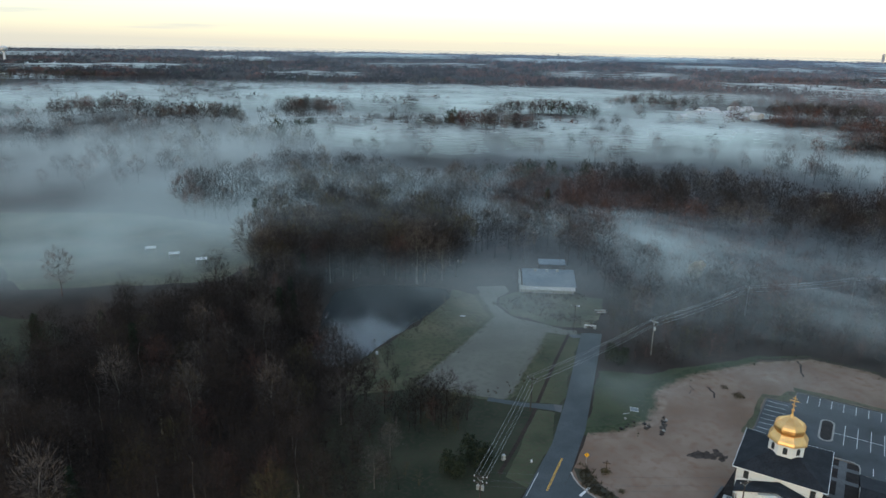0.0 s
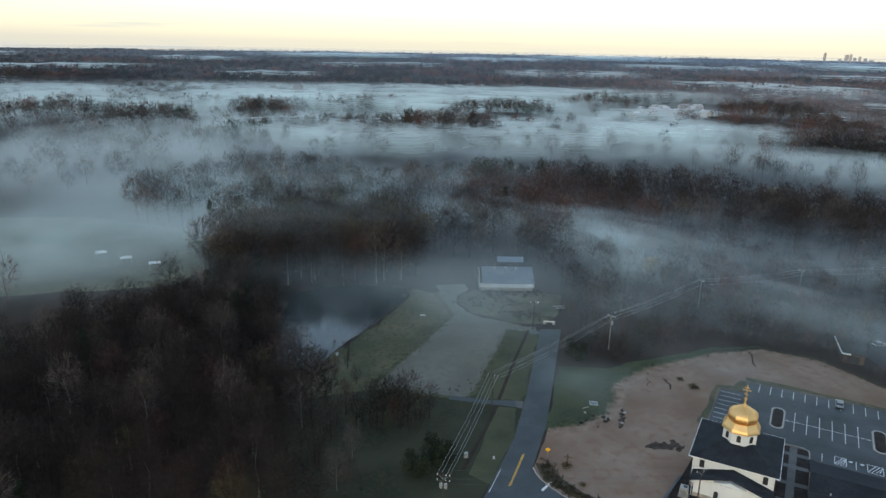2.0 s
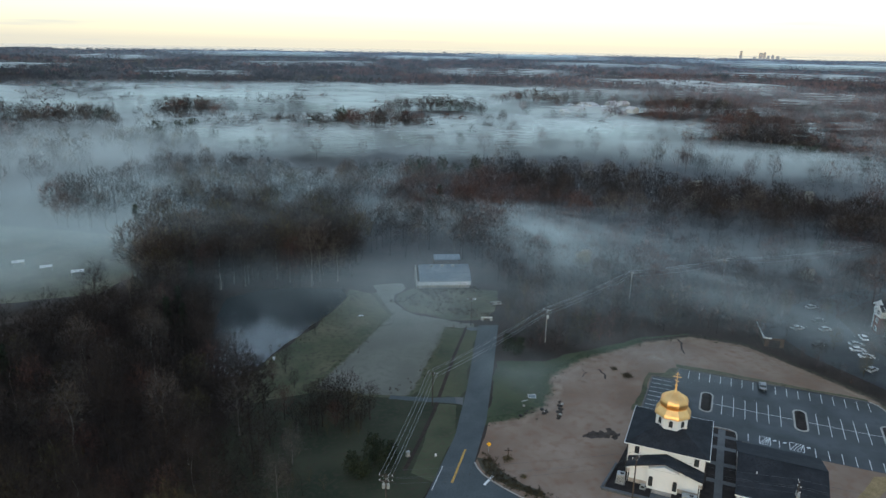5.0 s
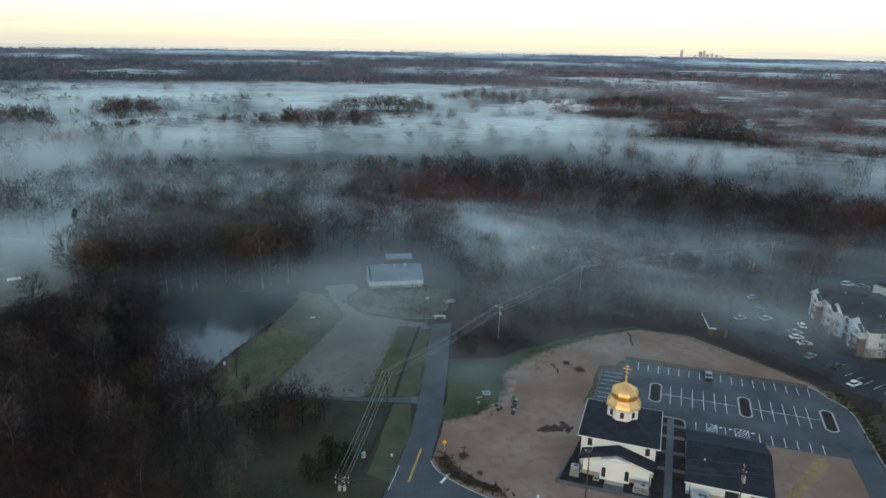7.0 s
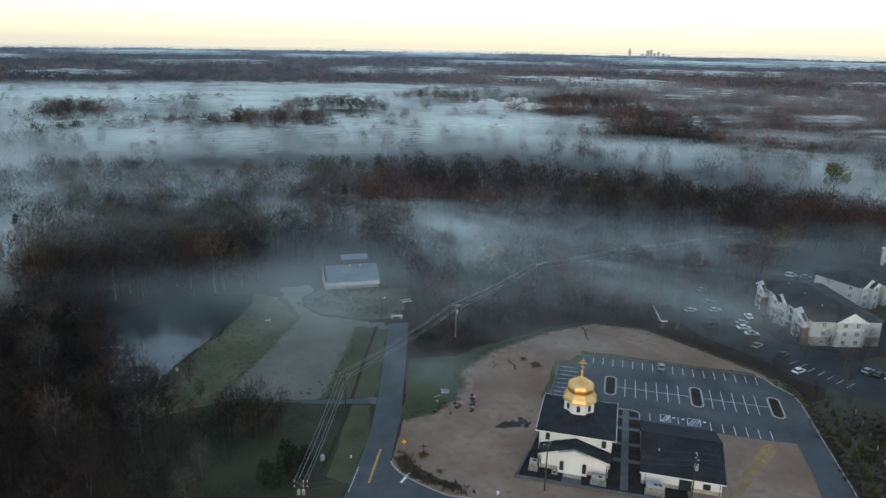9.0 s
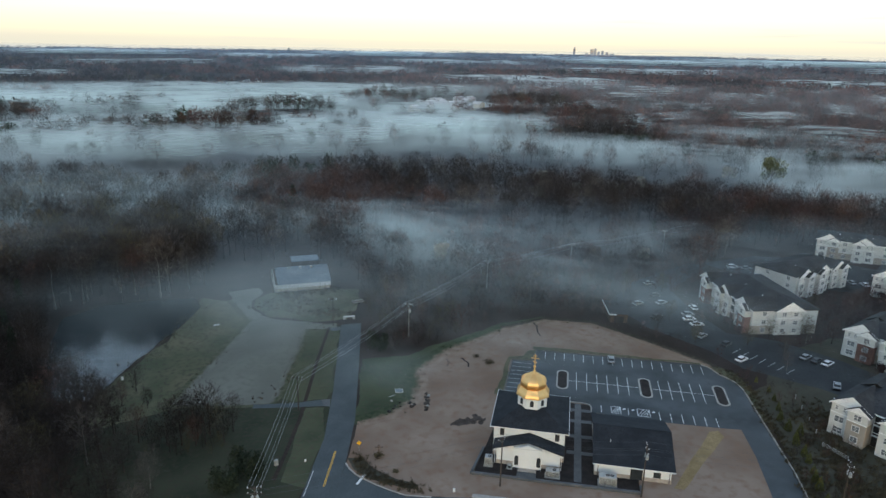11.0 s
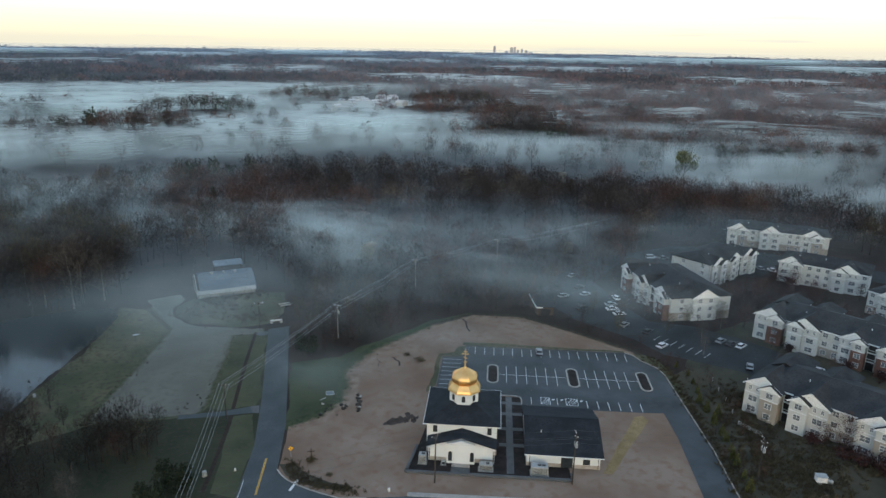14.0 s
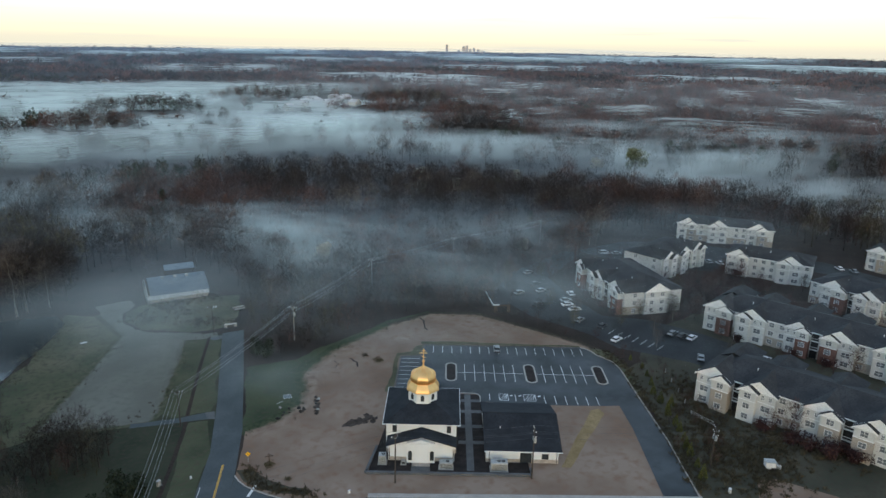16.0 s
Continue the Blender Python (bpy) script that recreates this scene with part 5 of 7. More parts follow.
site_patch("mulch_bed", [(-11.0, -16.0), (23.6, -15.6), (23.6, -11), (14.2, -11), (14.2, 19.2), (8.9, 19.4), (8.3, 8.5), (-8.3, 8.5), (-9.8, -6.0)], 0.05, MULCH, "dark mulch beds round the church", "mulch")
site_patch("walkway", [(10.1, -14.6), (11.7, -14.6), (11.7, 19.3), (10.1, 19.3)], 0.065, PAVING, "grey paved walkway between church and hall", "path")
for v in (-4.2, 2.8, 9.8, 15.2):
    site_patch("cross_path", [(8.4, v), (10.096, v), (10.096, v + 1.4), (8.4, v + 1.4)], 0.065, PAVING, "short grey paved path", "path")
    site_patch("cross_path", [(11.704, v), (14.2, v), (14.2, v + 1.4), (11.704, v + 1.4)], 0.065, PAVING, "short grey paved path", "path")
site_patch("forecourt", [(-1.9, -15.2), (2.2, -15.2), (2.2, -13.42), (-1.9, -13.42)], 0.065, PAVING, "paved forecourt at the porch", "path")
band("retaining_edge_front", [tuple(site(u, v)[:2]) for u, v in ((-11.4, -15.9), (-11.2, -16.3), (23.8, -15.9), (23.9, -13.5))], 0.7, 0.0, 0.5, PAVING, "low dark block edging round the terrace", "edging")
band("retaining_edge_side", [tuple(site(u, v)[:2]) for u, v in ((-11.3, -15.5), (-10.0, -6.2))], 0.5, 0.0, 0.5, PAVING, "low dark block edging beside the terrace", "edging")


def hvac(u, v, w, d, h, turn, fans):
    t = thing("air_conditioner", "pale grey outdoor air-conditioning unit on a pad", "air conditioner", SITE @ pose(u, v, 0.05, 0, 0, turn), "units by the walls")
    part("pad", box(bmesh.new(), -w / 2 - 0.2, w / 2 + 0.2, -d / 2 - 0.2, d / 2 + 0.2, 0, 0.1), CONCRETE, t)
    part("casing", bevel_box(bmesh.new(), -w / 2, w / 2, -d / 2, d / 2, 0.1, h, 0.05), METAL_GREY, t)
    for i in range(fans):
        x = (i - (fans - 1) / 2) * 0.9 + w * 0.12
        f = part("fan_guard", tube(bmesh.new(), (x, 0, h), (x, 0, h + 0.07), 0.4, 0.4, 16), DARK, t)
        part("hub", tube(bmesh.new(), (x, 0, h + 0.07), (x, 0, h + 0.11), 0.1, 0.1, 8), METAL_GREY, f)
    bm = bmesh.new()
    for i in range(6):
        box(bm, -w / 2 + 0.1, w / 2 - 0.1, -d / 2 - 0.02, -d / 2, 0.3 + i * (h - 0.5) / 6, 0.36 + i * (h - 0.5) / 6)
    part("grille", bm, DARK, t)


hvac(-8.2, -12.2, 1.6, 1.6, 2.1, 0, 1)
hvac(5.6, -13.6, 2.9, 1.5, 1.6, 0, 1)
hvac(17.0, -13.7, 3.6, 1.9, 2.0, 0, 2)
hvac(-3.6, -12.6, 0.9, 0.7, 0.9, 0, 0)
# ---- apartment houses ----
def apartment(p0, p1, depth, lower, label, bays, ends=True, rear=False, end_bays=()):
    """Three storeys; front wall from p0 to p1 (seen left to right from outside), gabled bays along it. bays: list of (start share, width)."""
    p0, p1 = Vector((*p0, 0)), Vector((*p1, 0))
    L = (p1 - p0).length
    a = math.degrees(math.atan2(p1.y - p0.y, p1.x - p0.x))
    t = thing("apartment_house", label, "apartment house", Matrix.Translation(p0) @ pose(0, 0, 0, 0, 0, a), "three-storey apartment houses")
    H, R, o = 8.3, 8.3 + 0.32 * depth / 2, 0.55
    part("wall", box(bmesh.new(), 0, L, 0, depth, 0, H), SIDING, t)
    part("lower_wall", box(bmesh.new(), -0.03, L + 0.03, -0.03, depth + 0.03, 0, 2.9), BEIGE if lower is BRICK else lower, t)
    bm = bmesh.new()
    c = [bm.verts.new(p) for p in ((-o, -o, H), (L + o, -o, H), (L + o, depth + o, H), (-o, depth + o, H))]
    e = [bm.verts.new((p.co.x, p.co.y, H - 0.22)) for p in c]
    q = min(L, depth) * 0.45
    r0, r1 = bm.verts.new((q, depth / 2, R)), bm.verts.new((max(q + 0.5, L - q), depth / 2, R))
    bm.faces.new((c[0], c[1], r1, r0))
    bm.faces.new((c[1], c[2], r1))
    bm.faces.new((c[2], c[3], r0, r1))
    bm.faces.new((c[3], c[0], r0))
    for i in range(4):
        bm.faces.new((e[i], e[(i + 1) % 4], c[(i + 1) % 4], c[i]))
    bm.faces.new(e[::-1])
    part("roof", bm, SHINGLE_G, t, "dark grey shingled hip roof")
    bm = bmesh.new()
    box(bm, -o - 0.08, L + o + 0.08, -o - 0.08, -o - 0.003, H - 0.3, H + 0.02)
    part("fascia", bm, TRIM, t)
    taken = []

    def gable(x0, w, out, parent, name, clad, at=None):
        x1, mid, ov = x0 + w, x0 + w / 2, 0.55
        pk = H + w * 0.30
        bay = part(name, prism(bmesh.new(), [(x0, 0), (x1, 0), (x1, H), (mid, pk), (x0, H)], -out, 0.02), SIDING, parent, m=at)
        part("pediment", prism(bmesh.new(), [(x0, H - 0.35), (x1, H - 0.35), (x1, H), (mid, pk), (x0, H)], -out - 0.045, -out - 0.004), GABLE_WHITE, bay, "bright white gable face")
        if clad:
            part("bay_cladding", box(bmesh.new(), x0 - 0.03, x1 + 0.03, -out - 0.03, -0.035, 0, 5.6), lower, bay)
        bm, bb = bmesh.new(), bmesh.new()
        back = min(depth * 0.5, (pk - H) / 0.32 + 1.0)
        for s, xe in ((-1, x0 - ov), (1, x1 + ov)):
            ze = H - ov * 0.8
            v = [(mid, -out - 0.35, pk + 0.16), (mid, back, pk + 0.16), (xe, 0.4, ze + 0.16), (xe, -out - 0.35, ze + 0.16)]
            slab(bm, v if s > 0 else v[::-1], 0.15)
            v = [(mid, -out - 0.43, pk + 0.2), (mid, -out - 0.355, pk + 0.2), (xe, -out - 0.355, ze + 0.2), (xe, -out - 0.43, ze + 0.2)]
            slab(bb, v if s > 0 else v[::-1], 0.4)
        part("bay_roof", bm, SHINGLE_G, bay)
        part("barge_board", bb, GABLE_WHITE, bay)
        part("belt_course", box(bmesh.new(), x0 - 0.05, x1 + 0.05, -out - 0.06, -out - 0.031, 5.6, 5.85), TRIM, bay)
        return bay

    for i, (x, w, out) in enumerate(bays):
        taken.append((x, x + w))
        wide = gable(x, w, out, t, "gabled_bay", False)
        nx = x + w * 0.5 if i % 2 == 0 else x
        near = gable(nx, w * 0.5, out + 1.3, t, "gabled_bay", i % 3 != 1)
        for fl in range(3):
            z = 0.75 + 2.75 * fl
            window(near, face_pose(nx + w * 0.25, -out - 1.335, z, 0), 1.7, 1.5, glass=PANE)
            ox = x + w * (0.25 if i % 2 == 0 else 0.75)
            if fl == 2:
                for q in (-0.9, 0.9):
                    window(wide, face_pose(ox + q, -out - 0.035, z + 0.2, 0), 0.8, 1.2, glass=PANE)
            else:
                window(wide, face_pose(ox, -out - 0.035, z, 0), 2.2, 1.6, glass=PANE)
    for x, w in end_bays:
        bay = gable(x, w, 0.9, t, "end_bay", False, pose(L, 0, 0, 0, 0, 90))
        for fl in range(3):
            for q in (0.28, 0.72):
                window(bay, face_pose(x + w * q, -0.935, 0.75 + 2.75 * fl, 0), 1.5, 1.5, glass=PANE)
    for (a0, a1), (b0, b1) in list(zip(taken, taken[1:])):
        if 2.2 < b0 - a1 < 4.5:  # open stair between two bays, its shade a flat dark panel on the wall
            c0 = a1 + 0.3
            st = part("stairwell", box(bmesh.new(), c0, c0 + 2.0, -0.06, -0.034, 0.1, 7.9), DARK, t, "flat dark panel standing for the shade of an open stair")
            for z in (2.9, 5.6):
                part("landing", box(bmesh.new(), c0 - 0.1, c0 + 2.1, -0.5, -0.065, z - 0.15, z + 0.05), TRIM, st)
                part("railing", box(bmesh.new(), c0 - 0.1, c0 + 2.1, -0.5, -0.44, z + 0.75, z + 0.9), TRIM, st)
            taken.append((c0, c0 + 2.0))
    x = 1.6
    while x < L - 1.2:
        if not any(b0 - 1.0 < x < b1 + 1.0 for b0, b1 in taken):
            for fl in range(3):
                window(t, face_pose(x, -0.035, 0.75 + 2.75 * fl, 0), 1.5, 1.5, glass=PANE)
        x += 3.1
    if ends:
        for k in range(2):
            for fl in range(3):
                yy = depth * (0.18 + 0.5 * k)
                window(t, face_pose(-0.035, yy, 0.75 + 2.75 * fl, -90), 1.5, 1.5, glass=PANE)
                if not any(x - 1 < yy < x + w + 1 for x, w in end_bays):
                    window(t, face_pose(L + 0.035, yy, 0.75 + 2.75 * fl, 90), 1.5, 1.5, glass=PANE)
    for x, w, out in bays:  # rear wings with hipped roofs of their own
        if rear and x + w < L - 1:
            part("rear_wing", box(bmesh.new(), x + 0.6, x + w - 0.6, depth + 0.035, depth + 3.6, 0, H - 0.05), SIDING, t)
            bm = bmesh.new()
            x0, x1, m = x, x + w, x + w / 2
            c = [bm.verts.new(p) for p in ((x0, depth * 0.62, H + 0.1), (x1, depth * 0.62, H + 0.1), (x1, depth + 4.2, H), (x0, depth + 4.2, H))]
            a, b = bm.verts.new((m, depth * 0.5, H + 2.9)), bm.verts.new((m, depth + 0.6, H + 2.9))
            for f in ((c[0], a, b, c[3]), (a, c[1], c[2], b), (c[3], b, c[2]), (c[0], c[1], a), (c[3], c[2], c[1], c[0])):
                bm.faces.new(f)
            part("rear_roof", bm, SHINGLE_G, t)
    for k in range(3):
        x = L * (0.2 + 0.3 * k)
        part("roof_vent", tube(bmesh.new(), (x, depth * 0.3, H + 0.28 * depth * 0.3), (x, depth * 0.3, H + 0.32 * depth * 0.3 + 0.6), 0.12, 0.12, 8), PORCELAIN, t)
    return t


BE, BR = "three-storey apartment house, white above beige siding, dark roof", "three-storey apartment house, white siding and red brick, dark roof"
PALE = "three-storey apartment house with pale siding"
apartment((142.6, 105.0), (158.5, 48.0), 19, BEIGE, BE, [(-0.2, 8.6, 2.0), (11.0, 8.2, 2.0), (25.1, 8.4, 1.4), (36.2, 8.4, 1.4), (50.0, 8.4, 1.4)], rear=True)
apartment((183.6, 136.3), (200.5, 78.0), 19, BRICK, BR, [(-0.4, 9.0, 0.9), (10.3, 8.4, 1.6), (24.4, 7.0, 0.9), (34.7, 8.8, 1.4), (48.0, 8.6, 1.2)], rear=True)
apartment((237.5, 134.6), (240.0, 84.0), 18, BRICK, BR, [(4.4, 9.2, 1.6), (16.4, 8.4, 1.6), (36, 9.0, 1.4)])
apartment((176.6, 191.0), (167.2, 157.0), 22, BRICK, BR, [(0.3, 7.4, 0.8), (14.0, 7.6, 0.8), (26.0, 8.4, 0.8)], end_bays=((7.6, 9.0),))
apartment((208.5, 178.5), (240.0, 184.5), 17, SIDING, PALE, [(0.6, 8.0, 0.8), (12.0, 8.0, 0.8), (22.5, 8.2, 0.8)])
apartment((263.0, 218.0), (290.0, 185.5), 16, BEIGE, BE, [(0.3, 8.4, 0.8), (14.0, 8.4, 0.8), (31.0, 8.6, 0.8)])
apartment((239.5, 172.0), (253.5, 144.5), 17, SIDING, PALE, [(0.2, 8.2, 0.8), (19.0, 9.0, 0.8)])
apartment((298.0, 147.5), (305.0, 112.5), 16, BEIGE, BE, [(0.5, 8.0, 0.8), (18.0, 8.4, 0.8)])

# their car parks
AP_ASPHALT = mat("apartment_asphalt", (0.024, 0.028, 0.032), (0.042, 0.047, 0.051), 0.1, 0.8, scale2=1.6, bump_dist=0.02)
ap_lot = patch("apartment_car_park", [(139.0, 172.0), (146.0, 150.0), (146.5, 138.0), (158.0, 121.0), (162.5, 108.0), (180.0, 100.0), (183.0, 112.0), (177.5, 136.0), (172.0, 150.0), (161.0, 160.0), (163.0, 178.0), (170.0, 200.0), (205.0, 220.0), (200.0, 226.0), (160.0, 212.0), (140.0, 196.0)],
               0.03, AP_ASPHALT, "dark asphalt car park of the apartments", "car park", 2, 0.3, 18.0)
patch("apartment_drive", [(205.0, 224.0), (212.0, 202.0), (236.0, 205.0), (246.0, 190.0), (236.0, 174.0), (247.0, 178.0), (256.0, 186.0), (262.0, 176.0), (276.0, 150.0), (284.0, 130.0), (292.0, 130.0), (291.0, 160.0), (262.0, 210.0), (235.0, 226.0)],
                0.028, AP_ASPHALT, "dark asphalt drive between the apartment houses", "car park", 2, 0.3, 19.0)
for i in range(7):
    d = Vector((0.26, -0.965, 0))
    p = Vector((151.5, 147.5, 0)) + d * i * 2.8
    part_band("stall_line", [(p.x, p.y), (p.x + 4.3, p.y + 1.4)], 0.12, 0.031, 0.036, PAINT_W, ap_lot)


def car(kind_label, paint, m, van=False):
    t = thing("car", kind_label, "car", m, "parked cars")
    L, W = (4.9, 1.9) if van else (4.5, 1.8)
    h = 1.0 if van else 0.86
    bm = bmesh.new()
    prof = [(-L / 2, 0.32), (L / 2, 0.32), (L / 2, 0.62), (L / 2 - 0.12, h - 0.1), (L / 2 - 1.0, h), (-L / 2 + 0.5, h + 0.04), (-L / 2, h - 0.06)]
    prism(bm, prof, -W / 2, W / 2)
    bmesh.ops.bevel(bm, geom=bm.edges[:], offset=0.07, segments=1, affect="EDGES")
    body = part("body", bm, paint, t)
    top = 1.75 if van else 1.45
    x0, x1 = (-L / 2 + 0.15, L / 2 - 1.5) if van else (-L / 2 + 0.55, L / 2 - 1.35)
    bm = bmesh.new()
    a = [bm.verts.new(p) for p in ((x0, -W / 2 + 0.06, h - 0.02), (x1 + 0.25, -W / 2 + 0.06, h - 0.02), (x1 + 0.25, W / 2 - 0.06, h - 0.02), (x0, W / 2 - 0.06, h - 0.02))]
    g = 0.12 if van else 0.5
    b = [bm.verts.new(p) for p in ((x0 + g, -W / 2 + 0.25, top - 0.1), (x1 - 0.45, -W / 2 + 0.25, top - 0.1), (x1 - 0.45, W / 2 - 0.25, top - 0.1), (x0 + g, W / 2 - 0.25, top - 0.1))]
    for i in range(4):
        bm.faces.new((a[i], a[(i + 1) % 4], b[(i + 1) % 4], b[i]))
    bm.faces.new(b)
    part("cabin_glass", bm, GLASS, t)
    bm = bmesh.new()
    bevel_box(bm, x0 + g - 0.05, x1 - 0.4, -W / 2 + 0.22, W / 2 - 0.22, top - 0.1, top, 0.04)
    part("car_roof", bm, paint, t)
    for sx in (-1, 1):
        for sy in (-1, 1):
            c = Vector((sx * L * 0.3, sy * (W / 2 - 0.09), 0.32))
            w = part("wheel", tube(bmesh.new(), c - Vector((0, 0.11, 0)), c + Vector((0, 0.11, 0)), 0.32, 0.32, 14), RUBBER, t)
            part("rim", tube(bmesh.new(), c + Vector((0, sy * 0.112, 0)), c + Vector((0, sy * 0.125, 0)), 0.2, 0.18, 10), METAL_GREY, w)
        part("bumper", box(bmesh.new(), sx * (L / 2 + 0.01) - 0.04, sx * (L / 2 + 0.01) + 0.04, -W / 2 + 0.1, W / 2 - 0.1, 0.36, 0.55), DARK, t)
    for sy in (-0.62, 0.62):
        part("headlight", box(bmesh.new(), L / 2 - 0.02, L / 2 + 0.025, sy - 0.16, sy + 0.16, 0.58, 0.7), PORCELAIN, t)
        part("tail_light", box(bmesh.new(), -L / 2 - 0.025, -L / 2 + 0.02, sy - 0.14, sy + 0.14, 0.6, 0.74), BRICK, t)
    return t


CAR_W = mat("white_car_paint", (0.68, 0.69, 0.70), (0.74, 0.75, 0.75), 0.3, 0.3, bump=0)
CAR_S = mat("silver_car_paint", (0.28, 0.30, 0.31), (0.34, 0.36, 0.37), 0.3, 0.35, 0.5, bump=0)
CAR_D = mat("dark_car_paint", (0.025, 0.03, 0.035), (0.04, 0.045, 0.05), 0.3, 0.3, bump=0)
white_car = car("white saloon parked in a marked bay", CAR_W, pose(149.8, 142.2, 0.03, 0, 0, 15))
silver_car = car("silver saloon parked in a marked bay", CAR_S, SITE @ pose(20.3, 46.9, 0.07, 0, 0, 90))
dark_car = car("dark saloon parked by the apartments", CAR_D, pose(170.6, 134.4, 0.03, 0, 0, 15))
van = car("white passenger van parked behind the apartments", CAR_W, pose(213.2, 214.5, 0.03, 0, 0, -20), True)
for x, y, a, o in ((169.4, 137.2, 15, silver_car), (172.0, 131.8, 15, white_car), (162.6, 120.6, 40, silver_car), (178.5, 110.3, 15, white_car), (175.5, 112.5, 15, dark_car), (156.4, 173.0, -15, white_car), (155.6, 168.3, -15, white_car),
                   (158.8, 176.6, -15, silver_car), (164.9, 181.0, 70, white_car), (157.1, 188.7, 5, silver_car), (148.6, 190.7, 5, silver_car), (147.0, 178.0, 10, dark_car), (150.5, 160.0, 20, silver_car), (153.5, 152.5, 20, dark_car),
                   (217.5, 211.5, -20, silver_car), (244.4, 184.0, 70, silver_car), (247.0, 180.3, 70, white_car), (286.4, 151.5, 60, white_car), (288.4, 146.5, 60, silver_car), (160.0, 196.0, 5, dark_car), (166, 208, 5, silver_car)):
    copy_thing(o, pose(x, y, 0.03, 0, 0, a))
# ---- poles, wires, shed and loose things ----
def utility_pole(x, y, h, turn, label="weathered wooden utility pole with crossarm and insulators", arms=1, transformer=False, lamp=False, wood=POLE):
    t = thing("utility_pole", label, "utility pole", pose(x, y, 0, 0, 0, turn), "utility poles")
    part("pole", tube(bmesh.new(), (0, 0, 0), (0, 0, h), 0.17, 0.11, 10), wood, t)
    for i in range(arms):
        z = h - 0.35 - i * 1.1
        part("crossarm", bevel_box(bmesh.new(), -1.35, 1.35, -0.16, -0.03, z - 0.07, z + 0.07, 0.01), wood, t)
        bm = bmesh.new()
        for s in (-1, 1):
            tube(bm, (s * 0.75, -0.1, z - 0.06), (0, -0.14, z - 0.75), 0.025, 0.025, 5)
        part("brace", bm, METAL_GREY, t)
        for xx in (-1.2, 0.45, 1.2):
            bm = lathe(bmesh.new(), [(0.03, 0), (0.09, 0.05), (0.06, 0.12), (0.1, 0.17), (0.05, 0.27), (0.02, 0.3)], 8)
            part("insulator", bm, PORCELAIN, t, m=pose(xx, -0.1, z + 0.07))
    if transformer:
        for s in ((-0.45, 0.45) if arms > 1 else (0.42,)):
            tr = part("transformer", lathe(bmesh.new(), [(0.27, 0), (0.3, 0.05), (0.3, 0.85), (0.25, 0.95), (0.05, 0.98)], 14), METAL_GREY, t, "grey can transformer", m=pose(s, -0.12, h - 3.0))
            part("bushing", tube(bmesh.new(), (0.1, 0, 0.95), (0.1, 0, 1.25), 0.05, 0.03, 8), PORCELAIN, tr)
    if lamp:
        a = part("lamp_arm", tube(bmesh.new(), (0, 0, h - 0.6), (0.9, -0.6, h - 0.2), 0.035, 0.03, 6), METAL_GREY, t)
        part("lamp_head", bevel_box(bmesh.new(), 0.8, 1.25, -0.72, -0.5, h - 0.28, h - 0.12, 0.03), PORCELAIN, a)
    return t


POLES = [(8.0, 112.8, 10.0), (22.7, 155.0, 9.3), (62.6, 189.7, 11.0), (104.5, 223.5, 10.5), (147.0, 234.5, 10.5), (199.0, 242.0, 10.5), (262.0, 262.0, 10.5)]
FRONT = [(8.0, 112.8, 10.0), (56.7, 110.8, 11.5), (82.4, 98.1, 12.0), (118.8, 82.0, 10.2), (165.0, 46.0, 10.5)]
utility_pole(*POLES[0], -15, arms=2, transformer=True)
utility_pole(*POLES[1], -28)
utility_pole(*POLES[2], -48, "pale grey weathered utility pole with transformer", transformer=True, wood=POLE_PALE)
for p in POLES[3:]:
    utility_pole(*p, -65, "pale grey weathered utility pole with crossarm", wood=POLE_PALE)
utility_pole(*FRONT[1], 20, "slim wooden pole in front of the church")
utility_pole(*FRONT[2], 64, "wooden utility pole with transformers before the hall", 2, True)
utility_pole(*FRONT[3], 62, "wooden utility pole with crossarms above the drive", 2, True)
utility_pole(*FRONT[4], 60)
utility_pole(42.2, 205.0, 9.5, 0, "wooden pole with a lamp at the road's end", lamp=True)


def wire(a, b, sag, r=0.022, material=WIRE):
    """One sagging strand, a single skin from end to end."""
    a, b = Vector(a), Vector(b)
    bm = bmesh.new()
    side = (b - a).cross(Vector((0, 0, 1))).normalized()
    rings = []
    for i in range(15):
        p = a.lerp(b, i / 14) - Vector((0, 0, sag * 4 * (i / 14) * (1 - i / 14)))
        rings.append([bm.verts.new(p + side * r * math.cos(q) + Vector((0, 0, r * math.sin(q)))) for q in (0.0, 2.094, 4.189)])
    for p, q in zip(rings, rings[1:]):
        for i in range(3):
            bm.faces.new((p[i], p[(i + 1) % 3], q[(i + 1) % 3], q[i]))
    solid("overhead_wire", bm, material, "thin overhead power line sagging between poles", "power line", group="overhead wires")


def run(poles, offs, sag, r=0.022, material=WIRE):
    for (x0, y0, h0), (x1, y1, h1) in zip(poles, poles[1:]):
        d = Vector((x1 - x0, y1 - y0, 0)).normalized()
        n = Vector((-d.y, d.x, 0))
        for o, dz in offs:
            a, b = Vector((x0, y0, h0 + dz)) + n * o, Vector((x1, y1, h1 + dz)) + n * o
            wire(a, b, sag, r, material)


run(POLES, ((-1.2, 0.0), (0.45, 0.0), (1.2, 0.0), (0.15, -1.9)), 0.7)
run(FRONT, ((-1.2, 0.0), (1.2, 0.0), (0.1, -1.2), (0.15, -2.3)), 0.6, 0.016, WIRE_DARK)

